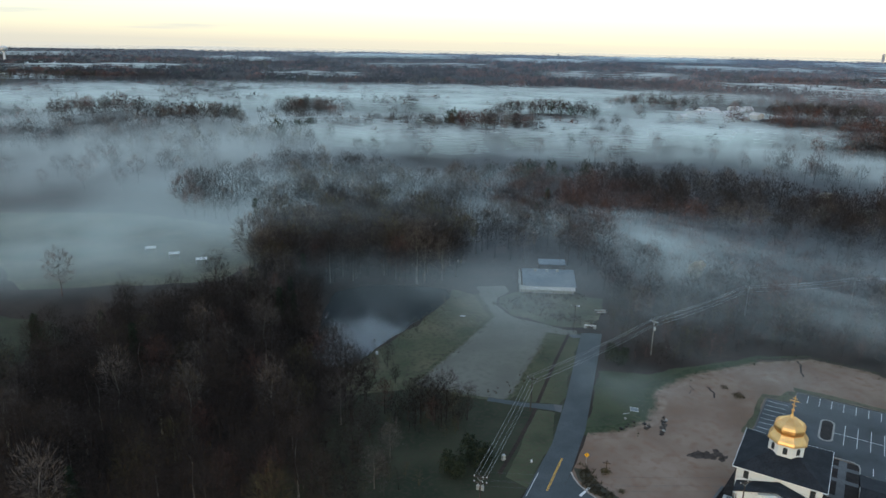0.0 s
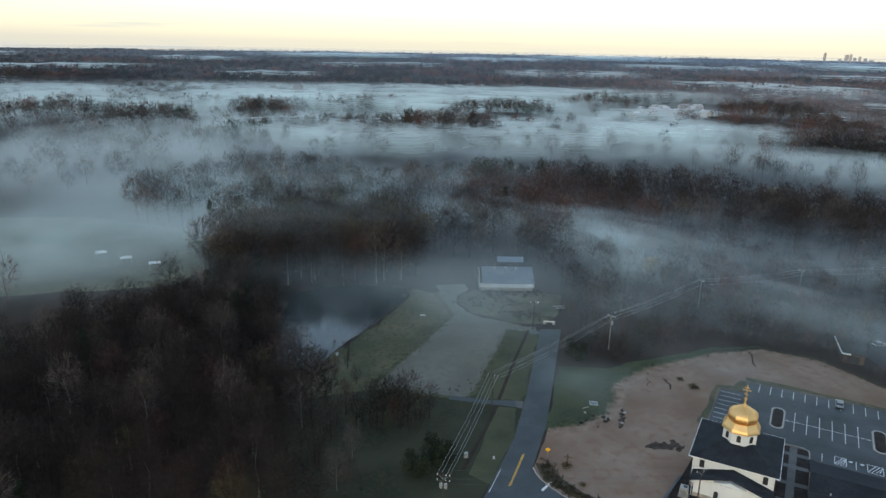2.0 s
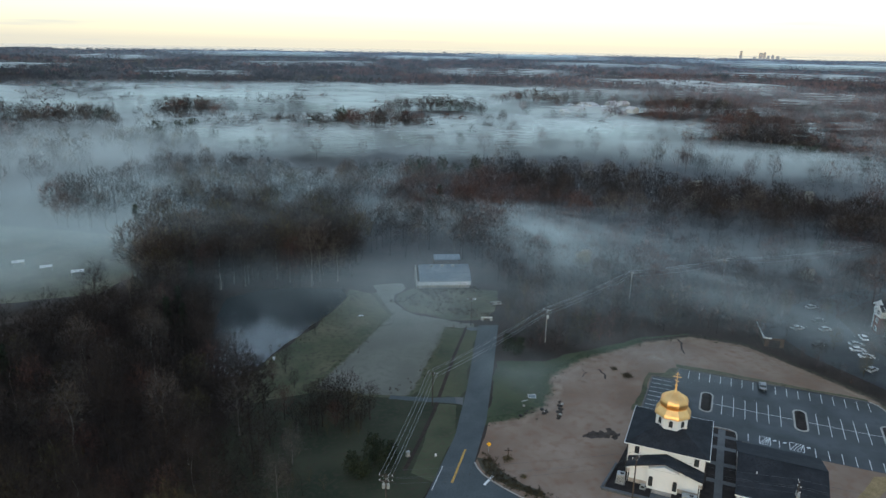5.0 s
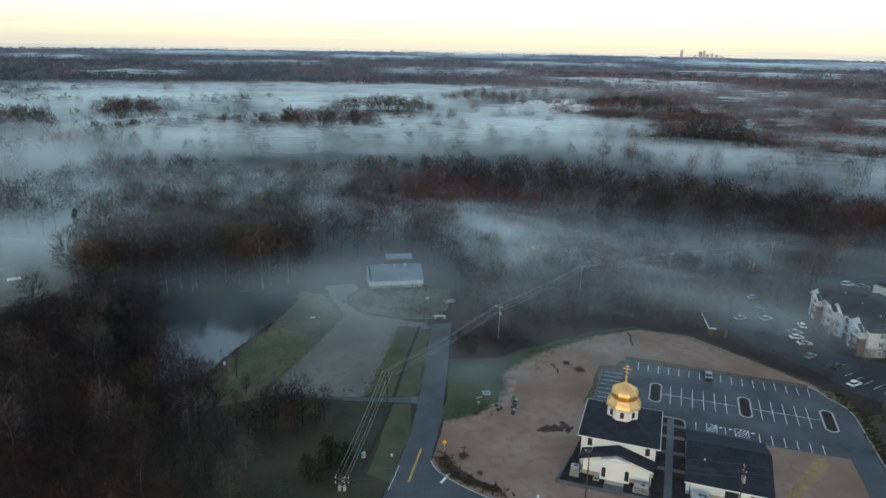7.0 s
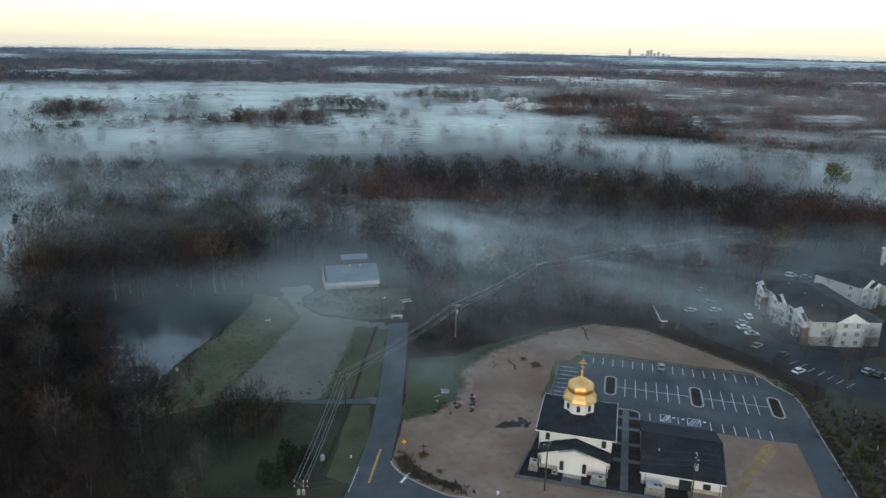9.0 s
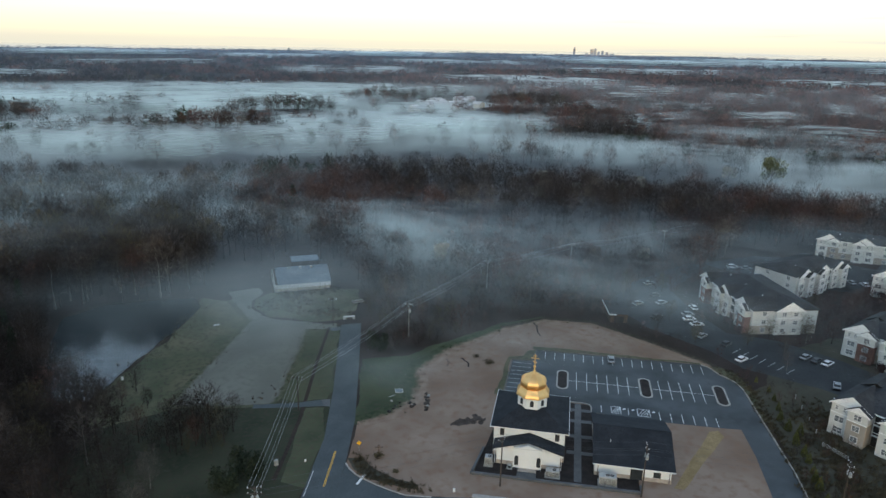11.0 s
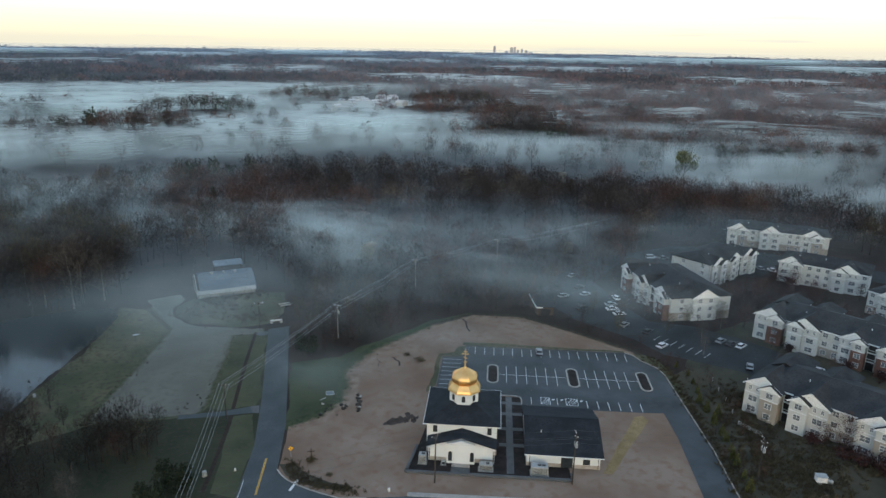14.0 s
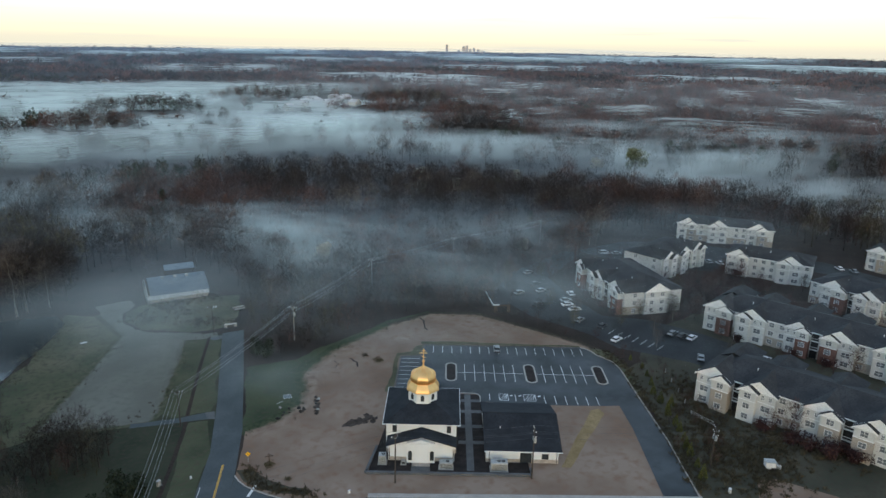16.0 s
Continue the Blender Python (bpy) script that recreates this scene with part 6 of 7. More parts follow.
# long shed by the gravel yard
shed = thing("long_shed", "long low sheet-metal shed with blue-grey roof", "shed", pose(28.6, 241.6, 0, 0, 0, -2.5))
part("front_wall", box(bmesh.new(), 0.2, 20.0, 0.0, 0.25, 0.0, 2.9), METAL_PALE, shed)
part("back_wall", box(bmesh.new(), 2.0, 20.0, 13.0, 13.25, 0.0, 4.2), METAL_PALE, shed)
for x in (0.2, 19.8):
    bm = bmesh.new()
    a = [bm.verts.new((x, y, z)) for y, z in ((0.25, 0), (13.0, 0), (13.0, 4.2), (9.0, 6.3), (0.25, 2.9))]
    b = [bm.verts.new((x + 0.2, v.co.y, v.co.z)) for v in a]
    bm.faces.new(a)
    bm.faces.new(b[::-1])
    for i in range(5):
        bm.faces.new((a[i], b[i], b[(i + 1) % 5], a[(i + 1) % 5]))
    part("end_wall", bm, METAL_PALE, shed)
bm = bmesh.new()
slab(bm, [(1.2, -0.5, 2.9), (20.6, -0.5, 2.9), (20.6, 9.0, 6.6), (1.2, 9.0, 6.6)], 0.12)
for i in range(28):
    x = 1.2 + 19.4 * i / 27
    slab(bm, [(x - 0.03, -0.5, 2.96), (x + 0.03, -0.5, 2.96), (x + 0.03, 9.0, 6.66), (x - 0.03, 9.0, 6.66)], 0.055)
part("roof", bm, METAL_BLUE, shed, "ribbed blue-grey sheet roof")
bm = bmesh.new()
slab(bm, [(1.2, 9.004, 6.6), (20.6, 9.004, 6.6), (20.6, 13.6, 4.3), (1.2, 13.6, 4.3)], 0.12)
part("back_roof", bm, METAL_BLUE, shed)
bm = bmesh.new()
slab(bm, [(0.0, -2.6, 2.2), (20.2, -2.6, 2.2), (20.2, -0.504, 2.86), (0.0, -0.504, 2.86)], 0.1)
part("lean_to_roof", bm, METAL_PALE, shed, "pale lean-to roof along the front")
for i in range(6):
    part("post", box(bmesh.new(), 0.3 + i * 3.9, 0.45 + i * 3.9, -2.5, -2.35, 0, 2.15), WOOD, shed)
for x in (6.2, 10.4, 14.4):
    v = part("ridge_vent", box(bmesh.new(), x - 0.4, x + 0.4, 7.6, 8.4, 6.0, 6.75), METAL_PALE, shed)
bm = bmesh.new()
slab(bm, [(8.0, 15.5, 6.4), (18.5, 15.5, 6.4), (18.5, 19.5, 7.4), (8.0, 19.5, 7.4)], 0.12)
part("rear_roof", bm, METAL_BLUE, shed, "pale raised roof behind the ridge")
for x in (8.2, 18.2):
    for y in (15.8, 19.2):
        part("post", box(bmesh.new(), x - 0.08, x + 0.08, y - 0.08, y + 0.08, 0, 6.6), WOOD, shed)

# road end
gate = thing("road_barrier", "white and grey barrier boards at the road's end", "barrier", pose(48.3, 209.0, 0, 0, 0, -8))
part("board", bevel_box(bmesh.new(), -1.9, 1.9, -0.08, 0.08, 0.75, 1.2, 0.02), PORCELAIN, gate)
for x in (-1.5, 1.5):
    part("foot", bevel_box(bmesh.new(), x - 0.45, x + 0.45, -0.4, 0.4, 0, 0.5, 0.06), CONCRETE, gate)
    part("upright", box(bmesh.new(), x - 0.06, x + 0.06, -0.05, 0.05, 0.5, 0.75), WOOD, gate)
trailer = thing("flat_trailer", "rusty flat trailer with low sides", "trailer", pose(54.6, 222.0, 0, 0, 0, 5))
part("bed", box(bmesh.new(), -2.0, 2.0, -1.0, 1.0, 0.55, 0.7), WOOD, trailer)
for y in (-1.0, 0.92):
    part("side_board", box(bmesh.new(), -2.0, 2.0, y, y + 0.08, 0.7, 1.15), METAL_PALE, trailer)
for y in (-1.05, 0.85):
    part("wheel", tube(bmesh.new(), (0, y, 0.33), (0, y + 0.2, 0.33), 0.33, 0.33, 14), RUBBER, trailer)
part("drawbar", box(bmesh.new(), 2.0, 3.3, -0.06, 0.06, 0.5, 0.6), DARK, trailer)
patch("yard_drive", [(12.5, 161.6), (15.2, 160.7), (22.2, 159.1), (29.0, 158.5), (29.0, 155.0), (22.0, 156.9), (15.0, 158.7), (12.0, 159.6)], 0.055, ASPHALT, "worn asphalt drive into the gravel yard", "drive", 0.8, 0.3, 21.0)
patch("drive_apron", [(29.02, 158.5), (31.4, 158.0), (30.4, 154.3), (29.02, 155.0)], 0.058, PAVING, "grey paved apron where the drive meets the road", "apron", 0.8, 0.15, 22.0)
patch("drain_mat", [(40.0, 203.2), (44.0, 203.6), (44.6, 201.0), (41.2, 200.8)], 0.055, ASPHALT_NEW, "dark asphalt apron beside the road", "apron")

# road sign, wooden cross, boards and rubbish on the clay
sign = thing("warning_sign", "yellow diamond warning sign on a post", "road sign", pose(32.4, 132.8, 0, 0, 0, -12))
part("post", tube(bmesh.new(), (0, 0, 0), (0, 0, 2.0), 0.04, 0.04, 6), METAL_GREY, sign)
bm = bevel_box(bmesh.new(), -0.42, 0.42, -0.02, 0.02, -0.42, 0.42, 0.008)
part("plate", bm, SIGN_Y, sign, m=pose(0, -0.07, 2.1, 0, 45, 0))
part("symbol_bar", box(bmesh.new(), -0.06, 0.06, -0.1, -0.092, 1.9, 2.3), DARK, sign)
wc = thing("wooden_cross", "dark wooden cross standing in the clay", "cross", pose(36.0, 129.4, 0, 0, 0, -14))
part("upright", bevel_box(bmesh.new(), -0.1, 0.1, -0.1, 0.1, 0, 3.0, 0.02), WOOD, wc)
part("arm", bevel_box(bmesh.new(), -0.85, 0.85, -0.13, -0.1, 2.3, 2.5, 0.01), WOOD, wc)
part("top_arm", bevel_box(bmesh.new(), -0.35, 0.35, -0.13, -0.1, 2.68, 2.82, 0.01), WOOD, wc)
v, f = leafy(55, 0.9, 1.3, 0.1, 260, 0.28)
mound = np_mesh("low_shrub", v, f, TWIG_OLIVE)
tagged(new("low_shrub", mound), "small scrubby shrub at the foot of the cross", "shrub").matrix_basis = pose(36.0, 129.0, 0.03)
for x, y, q in ((78.4, 164.6, 1.3), (76.6, 169.4, 0.9), (37.6, 122.6, 0.7)):
    tagged(new("low_shrub", mound), "small scrubby weed clump on the bare clay", "shrub").matrix_basis = pose(x, y, 0.03, 0, 0, x * 7) @ Matrix.Diagonal((q, q, q * 0.7, 1))
board = thing("tilted_board", "white-framed pale blue board lying on the grass", "board", pose(49.0, 156.2, 0.35, 14, 4, -8) @ Matrix.Scale(0.68, 4))
part("panel", box(bmesh.new(), -1.4, 1.4, -0.9, 0.9, 0, 0.05), METAL_BLUE, board)
for x0, x1, y0, y1 in ((-1.5, 1.5, -1.0, -0.9), (-1.5, 1.5, 0.9, 1.0), (-1.5, -1.4, -0.9, 0.9), (1.4, 1.5, -0.9, 0.9)):
    part("frame_bar", box(bmesh.new(), x0, x1, y0, y1, -0.02, 0.1), PORCELAIN, board)
part("prop", box(bmesh.new(), -1.3, 1.3, 0.7, 0.8, -0.7, 0.0), WOOD, board)
plank = bevel_box(bmesh.new(), -1.0, 1.0, -0.12, 0.12, 0, 0.06, 0.01)
solid("plank", plank, METAL_PALE, "loose pale plank in the grass", "plank", pose(46.6, 154.6, 0.05, 0, 0, 20))
rg = random.Random(5)
for i in range(34):
    q = i / 21
    x, y = 53.0 + 2.6 * q + rg.gauss(0, 0.35), 145.6 + 6.8 * q + rg.gauss(0, 0.4)
    if i > 21:
        x, y = (50.2 + rg.gauss(0, 0.5), 148.4 + rg.gauss(0, 0.6)) if i < 28 else (46.6 + rg.gauss(0, 1.0), 150.2 + rg.gauss(0, 1.3))
    bm = bmesh.new()
    bmesh.ops.create_icosphere(bm, subdivisions=1, radius=rg.uniform(0.25, 0.6))
    for v in bm.verts:
        v.co += rvec(rg) * 0.16
        v.co.z = max(-0.1, v.co.z * 0.75)
    solid("rubble", bm, rg.choice((ASH, MULCH, ASH, DARK, CONCRETE)), "dark lump in a line of dumped rubble", "rubble", pose(x, y, 0.12, 0, 0, rg.uniform(0, 360)), "rubble on the clay")
for x, y, m, s in ((47.0, 112.2, PORCELAIN, 0.55), (20.4, 132.6, PORCELAIN, 0.45), (14.3, 133.4, METAL_GREY, 0.9), (-18.7, 185.9, PORCELAIN, 0.65), (115.2, 74.2, PORCELAIN, 0.8)):
    t = thing("utility_box", "small pale utility box standing on the ground", "utility box", pose(x, y, 0.03, 0, 0, 25), "utility boxes")
    part("base", box(bmesh.new(), -s * 0.5, s * 0.5, -s * 0.4, s * 0.4, 0, 0.08), CONCRETE, t)
    part("cabinet", bevel_box(bmesh.new(), -s * 0.42, s * 0.42, -s * 0.32, s * 0.32, 0.08, s * 1.25, 0.04), m, t)
    part("lid", bevel_box(bmesh.new(), -s * 0.46, s * 0.46, -s * 0.36, s * 0.36, s * 1.25, s * 1.33, 0.02), m, t)
solid("plank", bevel_box(bmesh.new(), -0.9, 0.9, -0.2, 0.2, 0, 0.15, 0.02), PORCELAIN, "white board lying in the bank grass", "plank", pose(7.1, 217.0, 0.04, 0, 0, 5))
for x, y in ((-124.2, 281.7), (-111.4, 274.5), (-97.8, 267.7)):
    t = thing("field_shelter", "low pale shelter roof in the misty field", "shelter", pose(x, y, 0, 0, 0, 20), "shelters in the field")
    bm = bmesh.new()
    slab(bm, [(-2.2, -1.2, 2.1), (2.2, -1.2, 2.1), (2.2, 1.2, 2.4), (-2.2, 1.2, 2.4)], 0.12)
    part("roof", bm, PORCELAIN, t)
    for sx in (-2.0, 2.0):
        for sy in (-1.0, 1.0):
            part("post", box(bmesh.new(), sx - 0.06, sx + 0.06, sy - 0.06, sy + 0.06, 0, 2.1), METAL_GREY, t)

# service kiosk and tank by the main road
k = thing("service_kiosk", "white equipment kiosk with shallow roof on a stand", "kiosk", pose(130.2, 75.6, 0, 0, 0, -35) @ Matrix.Scale(0.62, 4))
part("cabin", bevel_box(bmesh.new(), -1.7, 1.7, -1.2, 1.2, 1.1, 3.2, 0.05), PORCELAIN, k)
part("roof", slab(bmesh.new(), [(-1.9, -1.4, 3.32), (1.9, -1.4, 3.32), (1.9, 1.4, 3.32), (-1.9, 1.4, 3.32)], 0.11), METAL_GREY, k)
part("stand", box(bmesh.new(), -0.5, 0.5, -0.5, 0.5, 0, 1.1), PORCELAIN, k)
t = thing("round_tank", "small dark grey round tank", "tank", pose(132.0, 74.6, 0) @ Matrix.Scale(0.62, 4))
part("shell", lathe(bmesh.new(), [(0.85, 0), (0.9, 0.1), (0.9, 1.3), (0.7, 1.55), (0.2, 1.65)], 18), METAL_GREY, t, smooth=False)
part("cap", tube(bmesh.new(), (0, 0, 1.65), (0, 0, 1.8), 0.2, 0.2, 10), DARK, t)
solid("track", slab(bmesh.new(), [(119, 70, 0.04), (128, 60, 0.04), (134, 62, 0.04), (128, 72.5, 0.04), (124, 74, 0.04)], 0.03), DIRT, "worn bare track beside the kiosk", "track", kind="structure")

# fence from the drive up to the apartments
fence = thing("rail_fence", "weathered pale rail fence running downhill", "fence")
fp = [(146.4, 119.4), (143.3, 114.5), (140.3, 109.5), (137.0, 104.5), (133.7, 99.8), (133.9, 96.6), (134.2, 93.5)]
for x, y in fp:
    part("post", box(bmesh.new(), x - 0.08, x + 0.08, y - 0.08, y + 0.08, 0, 1.3), METAL_PALE, fence)
for i, ((x0, y0), (x1, y1)) in enumerate(zip(fp, fp[1:])):
    for z in ((0.55, 1.1) if i < 4 else (0.5, 0.85, 1.2)):
        part("rail", tube(bmesh.new(), (x0, y0, z), (x1, y1, z), 0.05, 0.05, 4), METAL_PALE if i > 3 else WOOD, fence)

# low garage in the mist, its eaves edged in white
g = thing("garage", "low dark-roofed garage edged with white boards", "garage", pose(129.1, 179.5, 0, 0, 0, 66.7))
part("wall", box(bmesh.new(), 0.4, 13.0, -6.0, -0.4, 0, 2.9), WOOD, g)
part("roof", slab(bmesh.new(), [(0, -6.5, 3.1), (13.4, -6.5, 3.1), (13.4, 0, 3.1), (0, 0, 3.1)], 0.15), SHINGLE_G, g)
part("fascia", box(bmesh.new(), 0, 13.4, 0.003, 0.12, 2.75, 3.2), TRIM, g)
part("fascia", box(bmesh.new(), -0.12, -0.003, -2.2, 0.12, 2.8, 3.15), TRIM, g)
part("garage_door", box(bmesh.new(), 0.3, 0.38, -4.8, -1.6, 0, 2.3), DARK, g)

# ---- shrubs and single trees ----
v, f = cone_leafy(61, 2.6, 0.75, 420, 0.28)
arb = thing("arborvitae", "young yellow-green conical evergreen beside the drive", "shrub", None, "evergreens along the drive")
part("foliage", np_mesh("foliage", v, f, BUSH_G), None, arb)
first = True
for x, y, s in ((140.1, 120.4, 0.8), (137.0, 116.0, 0.9), (133.5, 112.0, 1.1), (131.6, 107.8, 1.2), (132.6, 105.2, 1.2), (128.3, 102.4, 1.15), (130.0, 104.0, 0.9), (126.3, 98.2, 1.1), (125.0, 95.8, 1.0), (122.6, 92.4, 0.9), (120.5, 90.0, 1.1), (118.9, 87.6, 1.2), (116.8, 83.8, 0.9), (114.2, 80.2, 1.3), (142.5, 124.5, 0.7), (143.5, 130.0, 0.7)):
    if first:
        arb.matrix_basis = pose(x, y, 0) @ Matrix.Diagonal((s, s, s, 1))
        first = False
    else:
        copy_thing(arb, pose(0, 0, 0)).matrix_basis = pose(x, y, 0, 0, 0, x * 40) @ Matrix.Diagonal((s, s, s * 1.05, 1))
bush_v, bush_f = leafy(62, 4.2, 3.4, 0.3, 1500, 0.45)
for x, y, s, m, lab in ((50.6, 183.2, 1.0, NEEDLE, "round dark green bush beside the road"), (8.0, 131.0, 1.15, NEEDLE, "large dark evergreen bush by the wires"), (3.0, 127.5, 0.9, NEEDLE, "dark evergreen bush at the wood's edge"),
                        (-27.0, 163.0, 0.8, NEEDLE, "dark evergreen by the pond bank")):
    b = thing("evergreen_bush", lab, "bush", pose(x, y, 0) @ Matrix.Diagonal((s, s, s * 1.25, 1)))
    part("foliage", np_mesh("foliage", bush_v, bush_f, m), None, b)
for x, y, s, i in ((1.7, 150.5, 0.75, 0), (-4.5, 150.0, 0.62, 1), (-1.5, 147.0, 0.5, 4), (-10.7, 133.3, 0.6, 2), (-7.0, 146.0, 0.5, 0), (4.5, 146.0, 0.5, 1), (-2.0, 152.0, 0.68, 0), (-7.5, 149.0, 0.6, 1), (3.2, 152.5, 0.55, 5), (-10.5, 147.0, 0.5, 0), (0.5, 146.5, 0.55, 0), (6.8, 150.0, 0.5, 1), (-4.5, 148.0, 0.66, 1), (-1.0, 149.5, 0.7, 0), (-13.5, 152.0, 0.6, 4), (-16.0, 141.0, 0.62, 0), (-18.5, 131.0, 0.7, 1), (-19.0, 158.0, 0.7, 0), (-13.0, 122.0, 0.65, 2), (-27.0, 171.5, 0.78, 1), (-30.5, 173.0, 0.85, 0), (-34.0, 175.0, 0.9, 1), (-36.5, 179.5, 0.95, 0), (-38.5, 184.0, 0.95, 3), (-33.0, 170.0, 0.9, 4), (-37.5, 173.0, 0.95, 0), (-39.5, 190.0, 1.0, 1), (-40.5, 196.0, 1.0, 0), (-25.0, 167.5, 0.7, 0), (-29.5, 166.5, 0.85, 1), (-21.0, 168.0, 0.55, 1), (-24.0, 173.0, 0.5, 3), (-15.0, 178.0, 0.45, 0), (-18.0, 171.0, 0.4, 4), (-12, 168, 0.3, 0)):
    plant(NEAR_KINDS[i], x, y, s)
bl_v, bl_f = leafy(63, 8.5, 3.6, 2.2, 1100, 0.55)
for x, y, s in ((216.0, 386.4, 1.3), (216.0, 346.8, 1.3), (269.9, 355.7, 1.2), (352.5, 370.0, 1.3), (96.7, 252.1, 1.2), (180.1, 231.1, 0.8), (102.0, 262.0, 0.8), (196, 352, 1.1)):
    t = thing("blossoming_tree", "white-blossoming tree among bare woods", "tree", pose(x, y, land(x, y), 0, 0, x) @ Matrix.Diagonal((s, s, s, 1)), "blossoming trees")
    part("trunk", tube(bmesh.new(), (0, 0, 0), (0, 0, 4.5), 0.2, 0.08, 6), BARK, t)
    part("crown", np_mesh("crown", bl_v, bl_f, BLOSSOM), None, t)

x, y = polar(46.6, 500)
t = thing("willow_tree", "yellow-green leafing tree standing out of the mist", "tree", pose(x, y, land(x, y)) @ Matrix.Diagonal((2.0, 2.0, 2.4, 1)))
part("trunk", tube(bmesh.new(), (0, 0, 0), (0, 0, 5), 0.25, 0.1, 6), BARK, t)
part("crown", np_mesh("crown", bl_v, bl_f, BUSH_G), None, t)

# scrub between the clay and the mist, and by the drive
SCRUB = []
for i in range(5):
    stem, crown = bare_tree(400 + i, 7, 2.6, limbs=9, subs=4, twigs=6, tw=0.08, start=0.1, sides=3, lean=0.3, coarse=True, fuzz=60)
    SCRUB.append((np.concatenate([stem[0], crown[0]]), np.concatenate([stem[1], crown[1] + len(stem[0])])))
rg = random.Random(71)


SCRUB_FINE = []
for i in range(5):
    stem, crown = bare_tree(420 + i, 7, 2.5, limbs=9, subs=4, twigs=6, tw=0.04, start=0.12, sides=3, lean=0.3, fuzz=110)
    SCRUB_FINE.append((np.concatenate([stem[0], crown[0]]), np.concatenate([stem[1], crown[1] + len(stem[0])])))


def scrub(poly, gap, seed, lo, hi, mats, label, keep=1.0, kinds=SCRUB):
    spots = [(x, y, land(x, y), rg.uniform(lo, hi), rg.uniform(0, 6.28)) for x, y in spread_out(poly, gap, seed, keep)]
    rg.shuffle(spots)
    n = len(mats)
    for i, m in enumerate(mats):
        grown("scrub", spots[i::n], kinds, m, label, "scrub")


scrub([(53, 182), (60, 180), (72, 184), (93, 193), (112, 195), (127, 187), (133, 178), (150, 216), (150, 236), (100, 250), (62, 250), (60, 235), (55, 215)], 4.0, 72, 0.45, 1.25, (TWIG, TWIG, TWIG_RED, TWIG_OLIVE), "dark leafless scrub beyond the clay")
scrub([(140, 146), (142, 128), (133, 110), (118, 90), (116, 82), (122, 78), (140, 96), (150, 120), (146, 148), (136, 176), (128, 184)], 3.4, 73, 0.25, 0.6, (TWIG, TWIG_RED), "low dark scrub beside the drive", 0.6)
scrub([(-33, 162), (-22, 170), (-14, 186), (-6, 204), (2, 222), (6, 236), (3, 238), (-3, 224), (-10, 208), (-20, 190), (-28, 172)], 3.0, 74, 0.2, 0.5, (TWIG, TWIG_OLIVE), "low scrub along the pond bank", 0.7, SCRUB_FINE)
scrub([(-12, 142), (6, 142), (8, 152), (-4, 157), (-13, 154)], 2.2, 76, 0.25, 0.7, (TWIG, TWIG, TWIG_OLIVE), "dense dark thicket below the gravel yard", 0.7, SCRUB_FINE)
scrub([(-26, 122), (10, 118), (12, 126), (4, 136), (8, 150), (-4, 158), (-22, 160), (-28, 145)], 5.0, 75, 0.25, 0.6, (TWIG, TWIG_OLIVE), "thin scrub at the grass edge", 0.4, SCRUB_FINE)
scrub([(-30, 112), (-14, 106), (-8, 122), (-12, 138), (-16, 150), (-18, 166), (-24, 176), (-32, 166)], 3.2, 77, 0.4, 1.05, (TWIG, TWIG, TWIG_GREY), "dark leafless brush at the foot of the wood", 0.75, SCRUB_FINE)
for i, (poly, gap) in enumerate((([(190, 152), (232, 142), (238, 170), (205, 174), (186, 160)], 4.2), ([(219, 96), (236, 92), (235, 128), (214, 146), (210, 138)], 4.4), ([(168, 150), (182, 138), (190, 148), (176, 152)], 5.0), ([(208, 196), (232, 205), (200, 214), (196, 200)], 7.0), ([(146, 84), (152, 66), (148, 64), (142, 84)], 5.0), ([(180, 112), (190, 96), (186, 94), (178, 108)], 5.0), ([(165, 196), (196, 208), (206, 232), (180, 232), (150, 212)], 5.5))):
    scrub(poly, gap * 0.9, 80 + i, 0.5, 0.95, (TWIG_MAROON, TWIG_MAROON, TWIG_RED), "leafless dark red trees between the apartments")

scrub([(196, 236), (232, 243), (270, 240), (304, 212), (326, 170), (346, 150), (350, 200), (318, 250), (272, 280), (215, 272)], 6.0, 95, 1.4, 2.2, (TWIG, TWIG_MAROON, TWIG_RED), "tall leafless wood close behind the apartments")
# bare trees and dense red shrubs standing between the houses
RED_TREE = NEAR_KINDS[4]
for x, y, q in ((145.4, 80.8, 0.52), (143.6, 84.6, 0.36), (208.3, 155.7, 0.5), (214.0, 158.0, 0.5), (237.0, 163.0, 0.45), (246.0, 142.0, 0.4), (195.5, 160.0, 0.55), (166.0, 170.0, 0.4), (196.5, 116.5, 0.5), (181.0, 128.0, 0.4), (186.5, 143.0, 0.45), (228.7, 149.1, 0.5), (192.0, 92.0, 0.5), (221.0, 160.0, 0.5), (203.0, 152.0, 0.45), (213.0, 229.0, 0.6), (164.5, 163.0, 0.35)):
    plant(RED_TREE if q != 0.55 else NEAR_KINDS[5], x, y, q * 1.2)
for x, y, q, i in ((183, 150, 0.55, 5), (178.5, 145.5, 0.5, 2), (160, 150.5, 0.5, 5), (151.5, 163.5, 0.5, 2), (145.5, 157, 0.45, 5), (165, 141, 0.45, 2), (171, 153, 0.5, 5), (157.5, 133, 0.42, 2), (149.5, 174.5, 0.5, 5), (141.5, 186, 0.5, 0), (147.5, 198, 0.55, 2), (139.5, 168, 0.45, 0), (153, 204, 0.6, 5), (172.5, 118, 0.4, 2), (166, 200, 0.55, 5)):
    plant(NEAR_KINDS[i], x, y, q)
shrub_v, shrub_f = leafy(64, 3.0, 2.6, 0.1, 700, 0.5)
